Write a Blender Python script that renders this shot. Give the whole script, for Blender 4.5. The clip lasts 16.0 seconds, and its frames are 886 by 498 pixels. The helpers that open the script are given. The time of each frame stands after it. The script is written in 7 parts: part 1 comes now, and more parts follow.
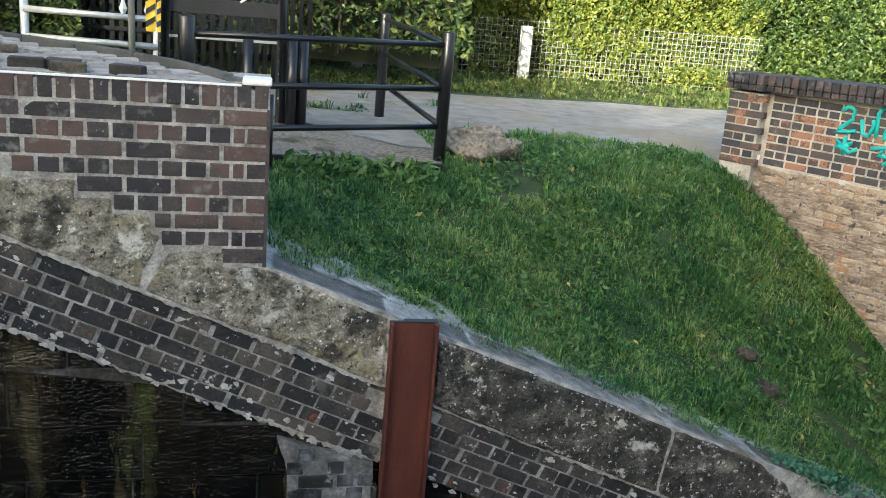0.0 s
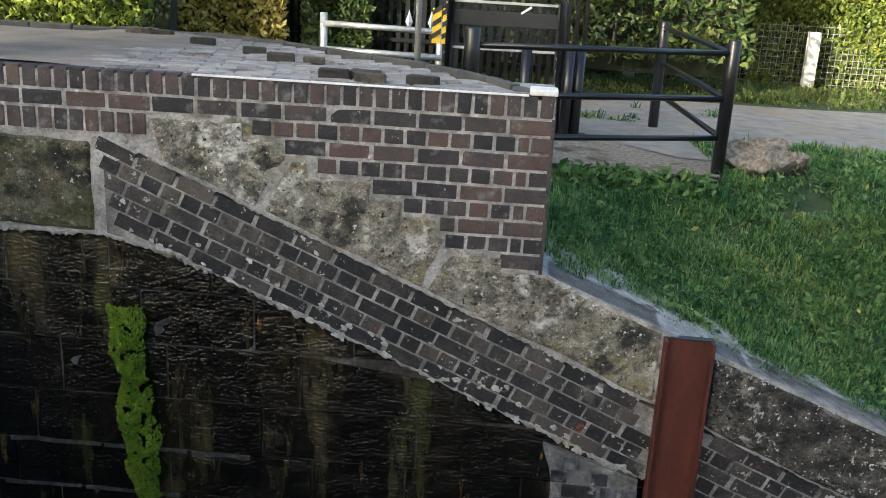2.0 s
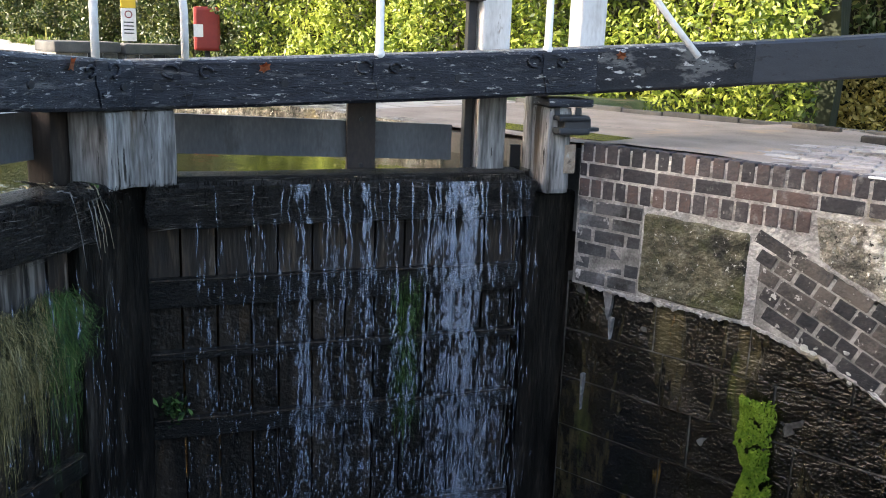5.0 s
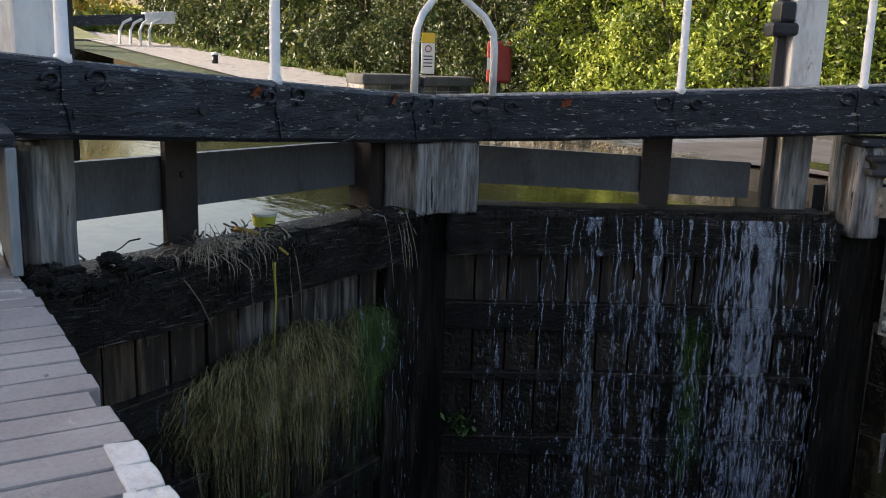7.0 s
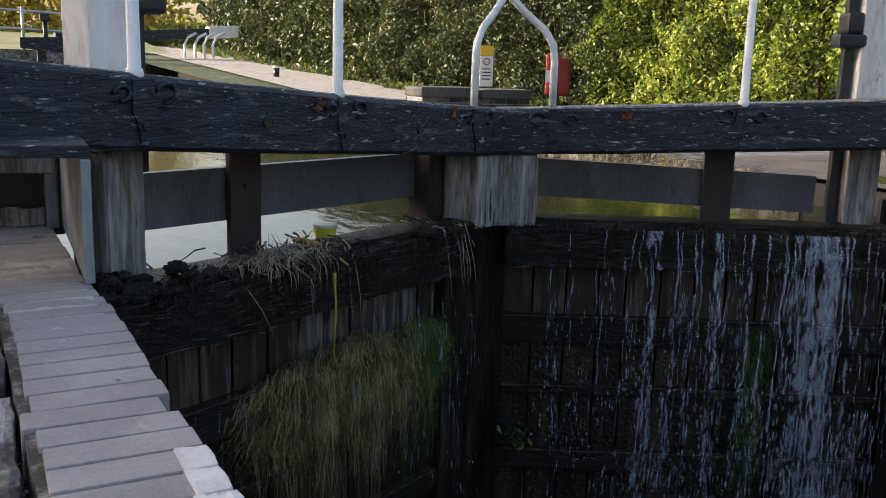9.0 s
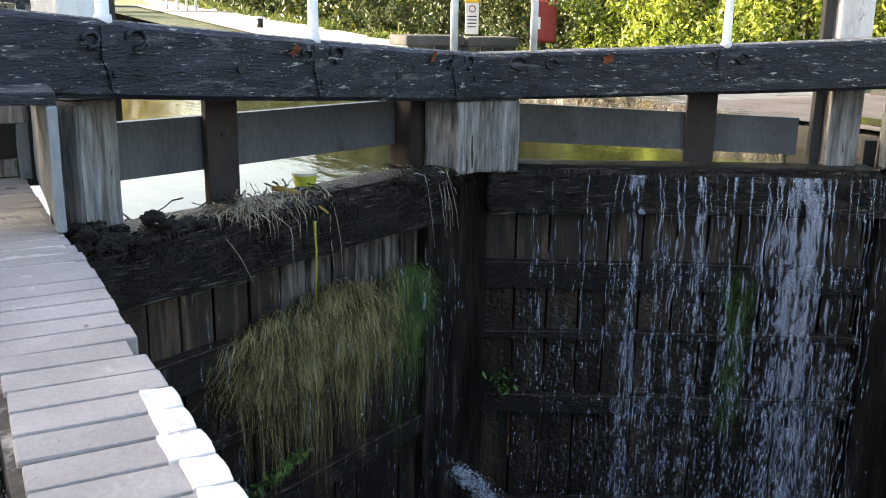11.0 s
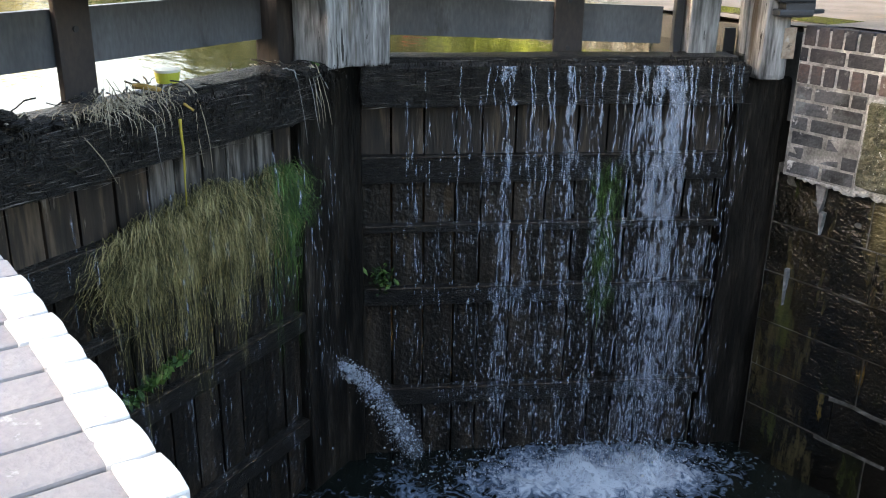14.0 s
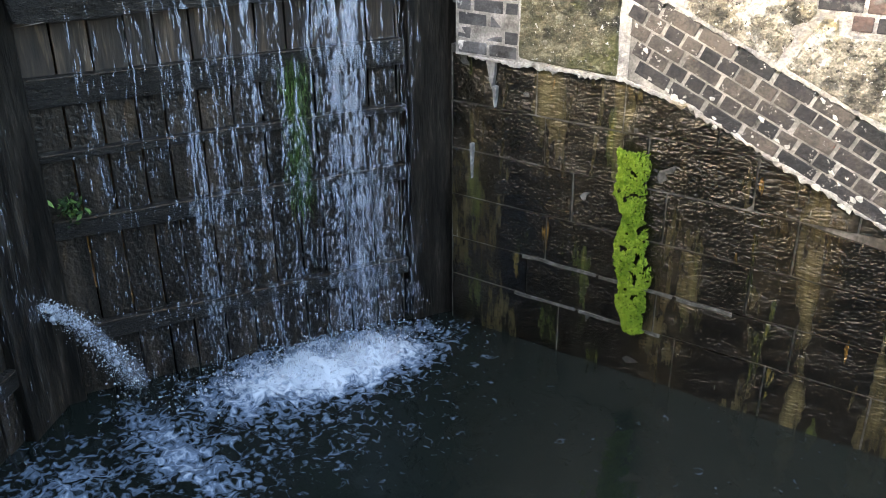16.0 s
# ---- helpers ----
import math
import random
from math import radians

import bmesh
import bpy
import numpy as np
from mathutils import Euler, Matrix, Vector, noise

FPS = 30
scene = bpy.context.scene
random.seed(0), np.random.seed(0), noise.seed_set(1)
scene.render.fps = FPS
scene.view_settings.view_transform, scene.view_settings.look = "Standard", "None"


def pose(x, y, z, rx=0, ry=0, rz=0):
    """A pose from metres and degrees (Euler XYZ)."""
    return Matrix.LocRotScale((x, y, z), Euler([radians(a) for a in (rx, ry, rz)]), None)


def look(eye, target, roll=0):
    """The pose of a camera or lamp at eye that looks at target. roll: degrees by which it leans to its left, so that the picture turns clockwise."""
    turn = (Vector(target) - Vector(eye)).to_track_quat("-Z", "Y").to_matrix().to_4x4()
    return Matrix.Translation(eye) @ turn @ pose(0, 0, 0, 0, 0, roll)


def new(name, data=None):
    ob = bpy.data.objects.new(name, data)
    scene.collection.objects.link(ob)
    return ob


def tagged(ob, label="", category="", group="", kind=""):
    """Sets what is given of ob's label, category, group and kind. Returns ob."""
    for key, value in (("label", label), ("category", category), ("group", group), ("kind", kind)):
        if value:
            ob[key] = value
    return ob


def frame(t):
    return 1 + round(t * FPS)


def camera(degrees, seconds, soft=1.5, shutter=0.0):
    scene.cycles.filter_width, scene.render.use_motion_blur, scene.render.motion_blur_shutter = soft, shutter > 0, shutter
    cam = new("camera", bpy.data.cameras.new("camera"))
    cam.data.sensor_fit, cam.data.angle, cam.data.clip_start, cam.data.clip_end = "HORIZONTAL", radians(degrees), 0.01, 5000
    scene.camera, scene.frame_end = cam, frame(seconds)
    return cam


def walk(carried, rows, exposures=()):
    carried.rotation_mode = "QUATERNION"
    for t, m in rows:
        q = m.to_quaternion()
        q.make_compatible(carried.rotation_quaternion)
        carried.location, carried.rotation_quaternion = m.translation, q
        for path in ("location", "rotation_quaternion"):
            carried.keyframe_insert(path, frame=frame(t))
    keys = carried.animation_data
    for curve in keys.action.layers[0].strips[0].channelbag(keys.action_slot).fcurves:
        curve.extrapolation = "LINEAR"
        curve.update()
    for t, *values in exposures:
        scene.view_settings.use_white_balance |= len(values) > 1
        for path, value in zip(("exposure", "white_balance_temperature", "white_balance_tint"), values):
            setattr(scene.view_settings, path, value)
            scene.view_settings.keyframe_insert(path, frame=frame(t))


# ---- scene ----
cam = camera(51.5, 16.0, soft=1.0)
METRES, EYE, TILT, LEAN, TURN = 0.87, 0.58, -16.2, -4.8, -10.0
ROWS = [
    (0.0, 0.0, 0.0, 0.0, 0.0, 0.0, -0.0),
    (0.5, -0.0152, 0.0011, 0.0107, 0.74, -0.41, 0.61),
    (1.0, -0.017, -0.0188, 0.0128, 2.92, -0.33, 0.7),
    (1.5, -0.0538, -0.0179, 0.0044, 6.98, -0.36, -0.51),
    (2.0, -0.1277, -0.0314, 0.004, 15.82, 0.12, -2.97),
    (2.5, -0.1735, -0.0501, 0.0165, 22.62, 1.99, -5.03),
    (3.0, -0.2148, -0.0466, 0.0193, 26.44, 2.71, -6.18),
    (3.5, -0.2672, -0.0509, 0.0279, 33.72, 2.85, -7.36),
    (4.0, -0.3054, -0.0803, 0.0284, 41.68, 2.23, -9.2),
    (4.5, -0.3098, -0.1234, 0.0282, 45.91, 1.7, -11.08),
    (5.0, -0.3087, -0.1863, 0.0279, 52.82, 0.34, -12.24),
    (7.5, -0.2699, -0.3757, 0.0083, 72.11, -2.06, -15.97),
    (8.0, -0.2695, -0.3836, 0.0068, 73.43, -2.16, -16.1),
    (10.5, -0.2561, -0.3345, 0.0026, 73.79, -2.32, -15.81),
    (11.0, -0.2589, -0.3146, -0.0064, 73.04, -5.04, -15.06),
    (11.5, -0.2598, -0.3086, -0.0124, 72.27, -6.09, -14.73),
    (12.0, -0.2599, -0.3008, -0.0145, 71.27, -6.68, -14.54),
    (12.5, -0.2561, -0.294, -0.0149, 70.33, -7.03, -14.39),
    (13.0, -0.2483, -0.2851, -0.0266, 69.51, -7.53, -14.24),
    (13.5, -0.2319, -0.2688, -0.0381, 68.45, -8.24, -14.13),
    (14.0, -0.2078, -0.2545, -0.0507, 65.51, -9.08, -13.68),
    (14.5, -0.1836, -0.2314, -0.0714, 60.28, -9.95, -12.57),
    (15.0, -0.1655, -0.2313, -0.0995, 54.89, -10.62, -11.03),
    (15.5, -0.1387, -0.2302, -0.1212, 50.28, -10.73, -9.57),
    (16.0, -0.0907, -0.2208, -0.1251, 46.31, -10.82, -8.13),
]
EXPOSURES = [(0.0, 1.85, 5850, 3), (0.5, 2.0, 5850, 3), (1.0, 1.72, 5900, 4), (1.5, 1.7, 5950, 5), (2.0, 1.72, 6000, 6), (3.0, 1.7, 6150, 8), (3.5, 1.8, 6200, 10), (4.0, 2.48, 6250, 13), (4.5, 2.68, 6300, 13), (5.0, 2.45, 6350, 14), (7.5, 1.3, 6650, 16), (8.2, 1.3, 6650, 16), (10.3, 1.3, 6600, 14), (10.6, 1.78, 6700, 13), (11.0, 2.5, 6900, 13), (12.5, 2.4, 7000, 13), (13.0, 2.48, 7000, 13), (13.5, 2.64, 7000, 13), (14.0, 2.9, 7000, 13), (14.5, 3.45, 7000, 12), (15.0, 3.82, 7000, 12), (16.0, 3.74, 7000, 11)]  # seconds, stops, kelvin, tint
walk(cam, [(t, pose(0, 0, EYE, TILT, LEAN, TURN) @ pose(METRES * x, METRES * y, METRES * z, 90 + pitch, roll, yaw)) for t, x, y, z, yaw, pitch, roll in ROWS], EXPOSURES)

# ---- light ----
world = bpy.data.worlds.new("sky")
scene.world = world
world.use_nodes = True
wn = world.node_tree
sky = wn.nodes.new("ShaderNodeTexSky")
sky.sky_type = "NISHITA"
sky.sun_disc = False
sky.dust_density, sky.ozone_density = 4.0, 0.6
SUN_EL, SUN_AZ = 16.0, 215.0  # degrees; azimuth clockwise from +y, where the sun stands
sky.sun_elevation, sky.sun_rotation = radians(SUN_EL), radians(SUN_AZ)
bg = wn.nodes["Background"]
bg.inputs["Strength"].default_value = 0.15
wn.links.new(sky.outputs[0], bg.inputs[0])
sun = new("sun", bpy.data.lights.new("sun", "SUN"))
sun.data.energy, sun.data.angle, sun.data.color = 4.8, radians(0.6), (1.0, 0.9, 0.74)
sun_way = Vector((math.sin(radians(SUN_AZ)) * math.cos(radians(SUN_EL)), math.cos(radians(SUN_AZ)) * math.cos(radians(SUN_EL)), math.sin(radians(SUN_EL))))
sun.matrix_world = look(sun_way * 40, (0, 0, 0))


# ---- materials ----
def mat(name, cols, scale=8.0, rough=0.85, bump=0.3, fine=60.0, metal=0.0, spots=None, island=0.0, streak=1.0, spec=0.5, dist=0.01, thin=0.0, chip=None):
    """cols: colours along a two-scale noise; spots: (colour, scale, threshold, width); streak: stretch of the noise up and down."""
    m = bpy.data.materials.new(name)
    m.use_nodes = True
    t = m.node_tree
    n, l = t.nodes, t.links
    p = n["Principled BSDF"]
    geo = n.new("ShaderNodeNewGeometry")
    mp = n.new("ShaderNodeMapping")
    mp.inputs["Scale"].default_value = (1, 1, 1 / streak)
    l.new(geo.outputs["Position"], mp.inputs[0])
    big = n.new("ShaderNodeTexNoise")
    big.inputs["Scale"].default_value, big.inputs["Detail"].default_value = scale, 5
    l.new(mp.outputs[0], big.inputs["Vector"])
    small = n.new("ShaderNodeTexNoise")
    small.inputs["Scale"].default_value, small.inputs["Detail"].default_value = fine, 4
    l.new(mp.outputs[0], small.inputs["Vector"])
    mix = n.new("ShaderNodeMath")
    mix.operation = "MULTIPLY_ADD"
    mix.inputs[1].default_value = 0.35
    l.new(small.outputs[0], mix.inputs[0])
    sc = n.new("ShaderNodeMath")
    sc.operation = "MULTIPLY"
    sc.inputs[1].default_value = 0.65
    l.new(big.outputs[0], sc.inputs[0])
    l.new(sc.outputs[0], mix.inputs[2])
    fac = mix
    if island:
        rnd = n.new("ShaderNodeMath")
        rnd.operation = "MULTIPLY_ADD"
        info = n.new("ShaderNodeObjectInfo")
        add = n.new("ShaderNodeMath")
        add.operation = "ADD"
        l.new(info.outputs["Random"], add.inputs[0])
        l.new(geo.outputs["Random Per Island"], add.inputs[1])
        fr = n.new("ShaderNodeMath")
        fr.operation = "FRACT"
        l.new(add.outputs[0], fr.inputs[0])
        sub = n.new("ShaderNodeMath")
        sub.operation = "SUBTRACT"
        sub.inputs[1].default_value = 0.5
        l.new(fr.outputs[0], sub.inputs[0])
        rnd.inputs[1].default_value = island
        l.new(sub.outputs[0], rnd.inputs[0])
        l.new(mix.outputs[0], rnd.inputs[2])
        fac = rnd
    ramp = n.new("ShaderNodeValToRGB")
    e = ramp.color_ramp.elements
    k = len(cols)
    for i, c in enumerate(cols):
        pos = 0.32 + 0.36 * i / max(1, k - 1) if k > 1 else 0.5
        if i < 2:
            e[i].position, e[i].color = pos, (*c, 1)
        else:
            e.new(pos).color = (*c, 1)
    l.new(fac.outputs[0], ramp.inputs[0])
    colour = ramp.outputs[0]
    for sp in spots or ():
        c, ssc, th, wid = sp
        sn = n.new("ShaderNodeTexNoise")
        sn.inputs["Scale"].default_value, sn.inputs["Detail"].default_value, sn.inputs["Roughness"].default_value = ssc, 6, 0.65
        l.new(mp.outputs[0], sn.inputs["Vector"])
        mr = n.new("ShaderNodeMapRange")
        mr.inputs["From Min"].default_value, mr.inputs["From Max"].default_value = th, th + wid
        l.new(sn.outputs[0], mr.inputs["Value"])
        mx = n.new("ShaderNodeMixRGB")
        mx.inputs[2].default_value = (*c, 1)
        l.new(mr.outputs[0], mx.inputs[0])
        l.new(colour, mx.inputs[1])
        colour = mx.outputs[0]
    l.new(colour, p.inputs["Base Color"])
    p.inputs["Roughness"].default_value, p.inputs["Metallic"].default_value = rough, metal
    p.inputs["Specular IOR Level"].default_value = spec
    if bump:
        b = n.new("ShaderNodeBump")
        b.inputs["Strength"].default_value, b.inputs["Distance"].default_value = bump, dist
        l.new(mix.outputs[0], b.inputs["Height"])
        l.new(b.outputs[0], p.inputs["Normal"])
        if chip:
            cn = n.new("ShaderNodeTexNoise")
            cn.inputs["Scale"].default_value, cn.inputs["Detail"].default_value = chip[0], 3
            cm_ = n.new("ShaderNodeMapping")
            cm_.inputs["Scale"].default_value = (1, 1, chip[2])
            l.new(geo.outputs["Position"], cm_.inputs[0])
            l.new(cm_.outputs[0], cn.inputs["Vector"])
            b2 = n.new("ShaderNodeBump")
            b2.inputs["Strength"].default_value, b2.inputs["Distance"].default_value = 1.0, chip[1]
            l.new(cn.outputs[0], b2.inputs["Height"])
            l.new(b.outputs[0], b2.inputs["Normal"])
            l.new(b2.outputs[0], p.inputs["Normal"])
    if thin:
        tl = n.new("ShaderNodeBsdfTranslucent")
        l.new(colour, tl.inputs[0])
        ms = n.new("ShaderNodeMixShader")
        ms.inputs[0].default_value = thin
        l.new(p.outputs[0], ms.inputs[1])
        l.new(tl.outputs[0], ms.inputs[2])
        l.new(ms.outputs[0], n["Material Output"].inputs[0])
    return m


BRICK = mat("blue_brick", [(0.022, 0.022, 0.027), (0.038, 0.035, 0.04), (0.06, 0.05, 0.052), (0.088, 0.06, 0.055)], 7, 0.8, 0.6, 80, island=0.42, chip=(38, 0.01, 1), spots=[((0.17, 0.165, 0.16), 8, 0.57, 0.12), ((0.014, 0.014, 0.016), 1.9, 0.56, 0.16), ((0.34, 0.33, 0.31), 34, 0.65, 0.06)])
BANDBRICK = mat("dusty_dark_brick", [(0.013, 0.014, 0.017), (0.024, 0.024, 0.027), (0.045, 0.041, 0.04), (0.085, 0.075, 0.067)], 6, 0.85, 0.7, 70, island=0.34, chip=(32, 0.014, 1), spots=[((0.15, 0.145, 0.13), 3.0, 0.6, 0.12), ((0.42, 0.41, 0.39), 26, 0.615, 0.05), ((0.22, 0.06, 0.03), 5, 0.66, 0.03), ((0.014, 0.014, 0.015), 2.4, 0.57, 0.12)])
LIMEBRICK = mat("limewashed_brick", [(0.02, 0.022, 0.026), (0.045, 0.047, 0.053), (0.085, 0.087, 0.092)], 6, 0.8, 0.6, 70, island=0.3, chip=(38, 0.01, 1), spots=[((0.18, 0.195, 0.215), 4, 0.5, 0.14), ((0.5, 0.5, 0.5), 9, 0.6, 0.08), ((0.01, 0.01, 0.01), 2.6, 0.54, 0.1)])
PALEMORTAR = mat("pale_lime_mortar", [(0.24, 0.225, 0.2), (0.42, 0.4, 0.36), (0.56, 0.54, 0.5)], 6, 0.95, 0.8, 60, spots=[((0.12, 0.1, 0.08), 3, 0.57, 0.1)])
MORTAR = mat("mortar", [(0.16, 0.156, 0.148), (0.33, 0.322, 0.31), (0.52, 0.51, 0.49)], 11, 0.95, 1.0, 80, chip=(45, 0.02, 1), spots=[((0.06, 0.058, 0.054), 5, 0.58, 0.1), ((0.2, 0.17, 0.1), 2.5, 0.58, 0.12)])
STONE = mat("weathered_stone", [(0.06, 0.056, 0.045), (0.16, 0.148, 0.12), (0.3, 0.278, 0.225), (0.5, 0.48, 0.42)], 11, 0.95, 1.0, 95, chip=(26, 0.05, 1), spots=[((0.27, 0.23, 0.12), 2.6, 0.53, 0.16), ((0.045, 0.043, 0.036), 3.0, 0.545, 0.08), ((0.52, 0.51, 0.47), 5, 0.57, 0.08), ((0.6, 0.59, 0.55), 34, 0.605, 0.05), ((0.03, 0.028, 0.024), 30, 0.6, 0.05)], dist=0.03)
MOSSSTONE = mat("mossy_stone", [(0.03, 0.03, 0.02), (0.075, 0.072, 0.045), (0.14, 0.13, 0.085), (0.26, 0.25, 0.2)], 11, 0.95, 1.0, 95, chip=(24, 0.05, 1), spots=[((0.07, 0.075, 0.025), 2.6, 0.5, 0.14), ((0.02, 0.02, 0.016), 3.0, 0.53, 0.1), ((0.5, 0.49, 0.45), 36, 0.62, 0.04)], dist=0.03)
SLAB = mat("grey_slab", [(0.1, 0.098, 0.092), (0.19, 0.187, 0.178), (0.28, 0.275, 0.265)], 9, 0.9, 0.7, 60, spots=[((0.07, 0.06, 0.045), 4, 0.56, 0.1)])
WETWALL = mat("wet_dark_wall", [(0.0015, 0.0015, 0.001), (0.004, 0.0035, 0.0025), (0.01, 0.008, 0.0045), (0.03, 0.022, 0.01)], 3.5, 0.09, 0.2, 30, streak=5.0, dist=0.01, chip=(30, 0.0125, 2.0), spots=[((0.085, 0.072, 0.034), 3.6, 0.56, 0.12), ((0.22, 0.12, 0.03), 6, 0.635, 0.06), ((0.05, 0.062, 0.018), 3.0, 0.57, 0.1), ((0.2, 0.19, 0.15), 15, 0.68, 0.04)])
PAVER = mat("grey_pavers", [(0.25, 0.235, 0.235), (0.31, 0.29, 0.285), (0.37, 0.35, 0.34)], 5, 0.9, 0.5, 90, island=0.12, chip=(40, 0.005, 1), spots=[((0.13, 0.12, 0.115), 22, 0.66, 0.05), ((0.5, 0.49, 0.47), 9, 0.66, 0.05)])
WHITE = mat("worn_white_paint", [(0.62, 0.62, 0.61), (0.8, 0.8, 0.79), (0.84, 0.84, 0.83)], 9, 0.6, 0.3, 50)
EDGEPAINT = mat("scuffed_edge_paint", [(0.5, 0.5, 0.49), (0.62, 0.62, 0.61), (0.7, 0.7, 0.69)], 12, 0.8, 0.6, 60, chip=(30, 0.006, 1), spots=[((0.28, 0.27, 0.26), 14, 0.62, 0.05)])
TAR = mat("black_beam_paint", [(0.008, 0.0095, 0.014), (0.017, 0.02, 0.029), (0.04, 0.045, 0.057)], 5, 0.5, 0.9, 60, streak=0.2, chip=(20, 0.006, 6), spots=[((0.1, 0.102, 0.108), 4, 0.57, 0.09), ((0.36, 0.355, 0.34), 7, 0.63, 0.02), ((0.32, 0.315, 0.3), 22, 0.63, 0.02), ((0.002, 0.002, 0.003), 9, 0.6, 0.03), ((0.012, 0.012, 0.012), 40, 0.6, 0.05)], spec=0.35)
PEELTAR = mat("peeling_beam_paint", [(0.008, 0.009, 0.012), (0.018, 0.019, 0.024), (0.04, 0.042, 0.047)], 5, 0.6, 0.9, 60, streak=0.3, spots=[((0.13, 0.128, 0.125), 2.2, 0.55, 0.06), ((0.5, 0.49, 0.47), 6, 0.6, 0.03), ((0.012, 0.012, 0.014), 18, 0.57, 0.04)], spec=0.3)
NEWTAR = mat("fresh_beam_paint", [(0.022, 0.025, 0.034), (0.032, 0.035, 0.045)], 6, 0.5, 0.3, 50, streak=0.3, spots=[((0.012, 0.013, 0.017), 9, 0.6, 0.05)], spec=0.4)
FENDER = mat("grey_fender_steel", [(0.045, 0.05, 0.06), (0.08, 0.088, 0.1), (0.13, 0.14, 0.155)], 3, 0.4, 0.2, 60, streak=3, spots=[((0.03, 0.028, 0.027), 4, 0.57, 0.1)])
GREYWOOD = mat("bleached_wood", [(0.055, 0.052, 0.048), (0.17, 0.166, 0.16), (0.31, 0.306, 0.298), (0.48, 0.474, 0.462)], 15, 0.85, 1.0, 60, streak=9.0, dist=0.02, spots=[((0.02, 0.018, 0.015), 26, 0.6, 0.04), ((0.1, 0.075, 0.05), 5, 0.56, 0.1)])
# Pale flecks in the colours stand for grey fibres and wet glints.
WETWOOD = mat("wet_black_wood", [(0.004, 0.004, 0.0036), (0.013, 0.012, 0.0105), (0.03, 0.027, 0.023), (0.095, 0.083, 0.068)], 10, 0.45, 1.0, 80, streak=0.13, dist=0.025, spec=0.3, chip=(50, 0.03, 4), spots=[((0.16, 0.14, 0.11), 40, 0.625, 0.05), ((0.03, 0.03, 0.012), 6, 0.6, 0.08)])
WETPOST = mat("wet_upright_wood", [(0.003, 0.003, 0.0025), (0.008, 0.0073, 0.0063), (0.02, 0.0175, 0.0145), (0.06, 0.051, 0.041)], 12, 0.5, 1.0, 70, streak=7, dist=0.02, spec=0.15)
PALING = mat("dull_black_paling", [(0.004, 0.004, 0.005), (0.01, 0.01, 0.011)], 8, 0.8, 0.2, 60, spec=0.15)
BROWNSTEEL = mat("browned_steel", [(0.018, 0.015, 0.015), (0.032, 0.026, 0.025), (0.05, 0.038, 0.033)], 7, 0.55, 0.3, 60, streak=2, spec=0.35)
DARKTIMBER = mat("dark_brown_timber", [(0.008, 0.006, 0.005), (0.028, 0.02, 0.016), (0.07, 0.052, 0.042)], 14, 0.8, 0.9, 60, streak=6)
STEEL = mat("dark_steel", [(0.012, 0.014, 0.018), (0.03, 0.032, 0.037)], 6, 0.45, 0.2, 60, spec=0.4)
RUST = mat("red_rust", [(0.055, 0.014, 0.01), (0.09, 0.022, 0.014), (0.13, 0.042, 0.026)], 5, 0.75, 0.3, 60, streak=3)
RAILBLACK = mat("black_rail_paint", [(0.006, 0.007, 0.01), (0.012, 0.013, 0.017)], 8, 0.28, 0.15, 70, spots=[((0.05, 0.045, 0.04), 14, 0.67, 0.04)])
GALV = mat("galvanised_steel", [(0.4, 0.42, 0.43), (0.55, 0.56, 0.57)], 10, 0.45, 0.1, 80, metal=0.5)
GRASS = mat("grass_soil", [(0.012, 0.026, 0.008), (0.03, 0.055, 0.016), (0.07, 0.085, 0.03)], 5, 0.95, 0.8, 60, dist=0.03, spots=[((0.12, 0.09, 0.055), 1.7, 0.6, 0.06)])
PATH = mat("asphalt_path", [(0.16, 0.15, 0.14), (0.26, 0.245, 0.23), (0.34, 0.315, 0.285)], 5, 0.95, 0.8, 120, spots=[((0.26, 0.22, 0.16), 0.8, 0.52, 0.12), ((0.36, 0.34, 0.31), 40, 0.62, 0.05)])
GROUND = mat("rough_ground", [(0.09, 0.08, 0.055), (0.15, 0.13, 0.08), (0.06, 0.08, 0.03)], 1.2, 0.95, 0.5, 30)
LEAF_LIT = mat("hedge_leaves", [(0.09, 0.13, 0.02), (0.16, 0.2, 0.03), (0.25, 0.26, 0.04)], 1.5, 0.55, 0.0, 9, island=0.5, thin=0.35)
# Darker copy of the hedge leaves, with the shade of trees in its colours.
LEAF_SHADED = mat("shaded_hedge_leaves", [(0.03, 0.06, 0.012), (0.06, 0.1, 0.02), (0.13, 0.165, 0.03)], 1.1, 0.55, 0.0, 9, island=0.5, thin=0.3)
LEAF_DARK = mat("ivy_leaves", [(0.04, 0.075, 0.02), (0.075, 0.12, 0.028), (0.16, 0.18, 0.045)], 1.5, 0.5, 0.0, 9, island=0.5, thin=0.35)
LEAF_IVY = mat("dark_ivy", [(0.018, 0.035, 0.01), (0.04, 0.066, 0.018), (0.11, 0.12, 0.032)], 1.2, 0.5, 0.0, 6, island=0.5, thin=0.3)
LEAF_YELLOW = mat("autumn_leaves", [(0.22, 0.2, 0.04), (0.45, 0.35, 0.07), (0.65, 0.52, 0.17)], 1.5, 0.55, 0.0, 9, island=0.5, thin=0.4)
GOLDLEAF = mat("golden_leaves", [(0.3, 0.27, 0.05), (0.5, 0.4, 0.08), (0.66, 0.5, 0.12)], 0.5, 0.6, 0.0, 4, island=0.5, thin=0.55)
BARK = mat("bark", [(0.05, 0.04, 0.03), (0.12, 0.1, 0.07)], 6, 0.95, 0.6, 40, streak=4)

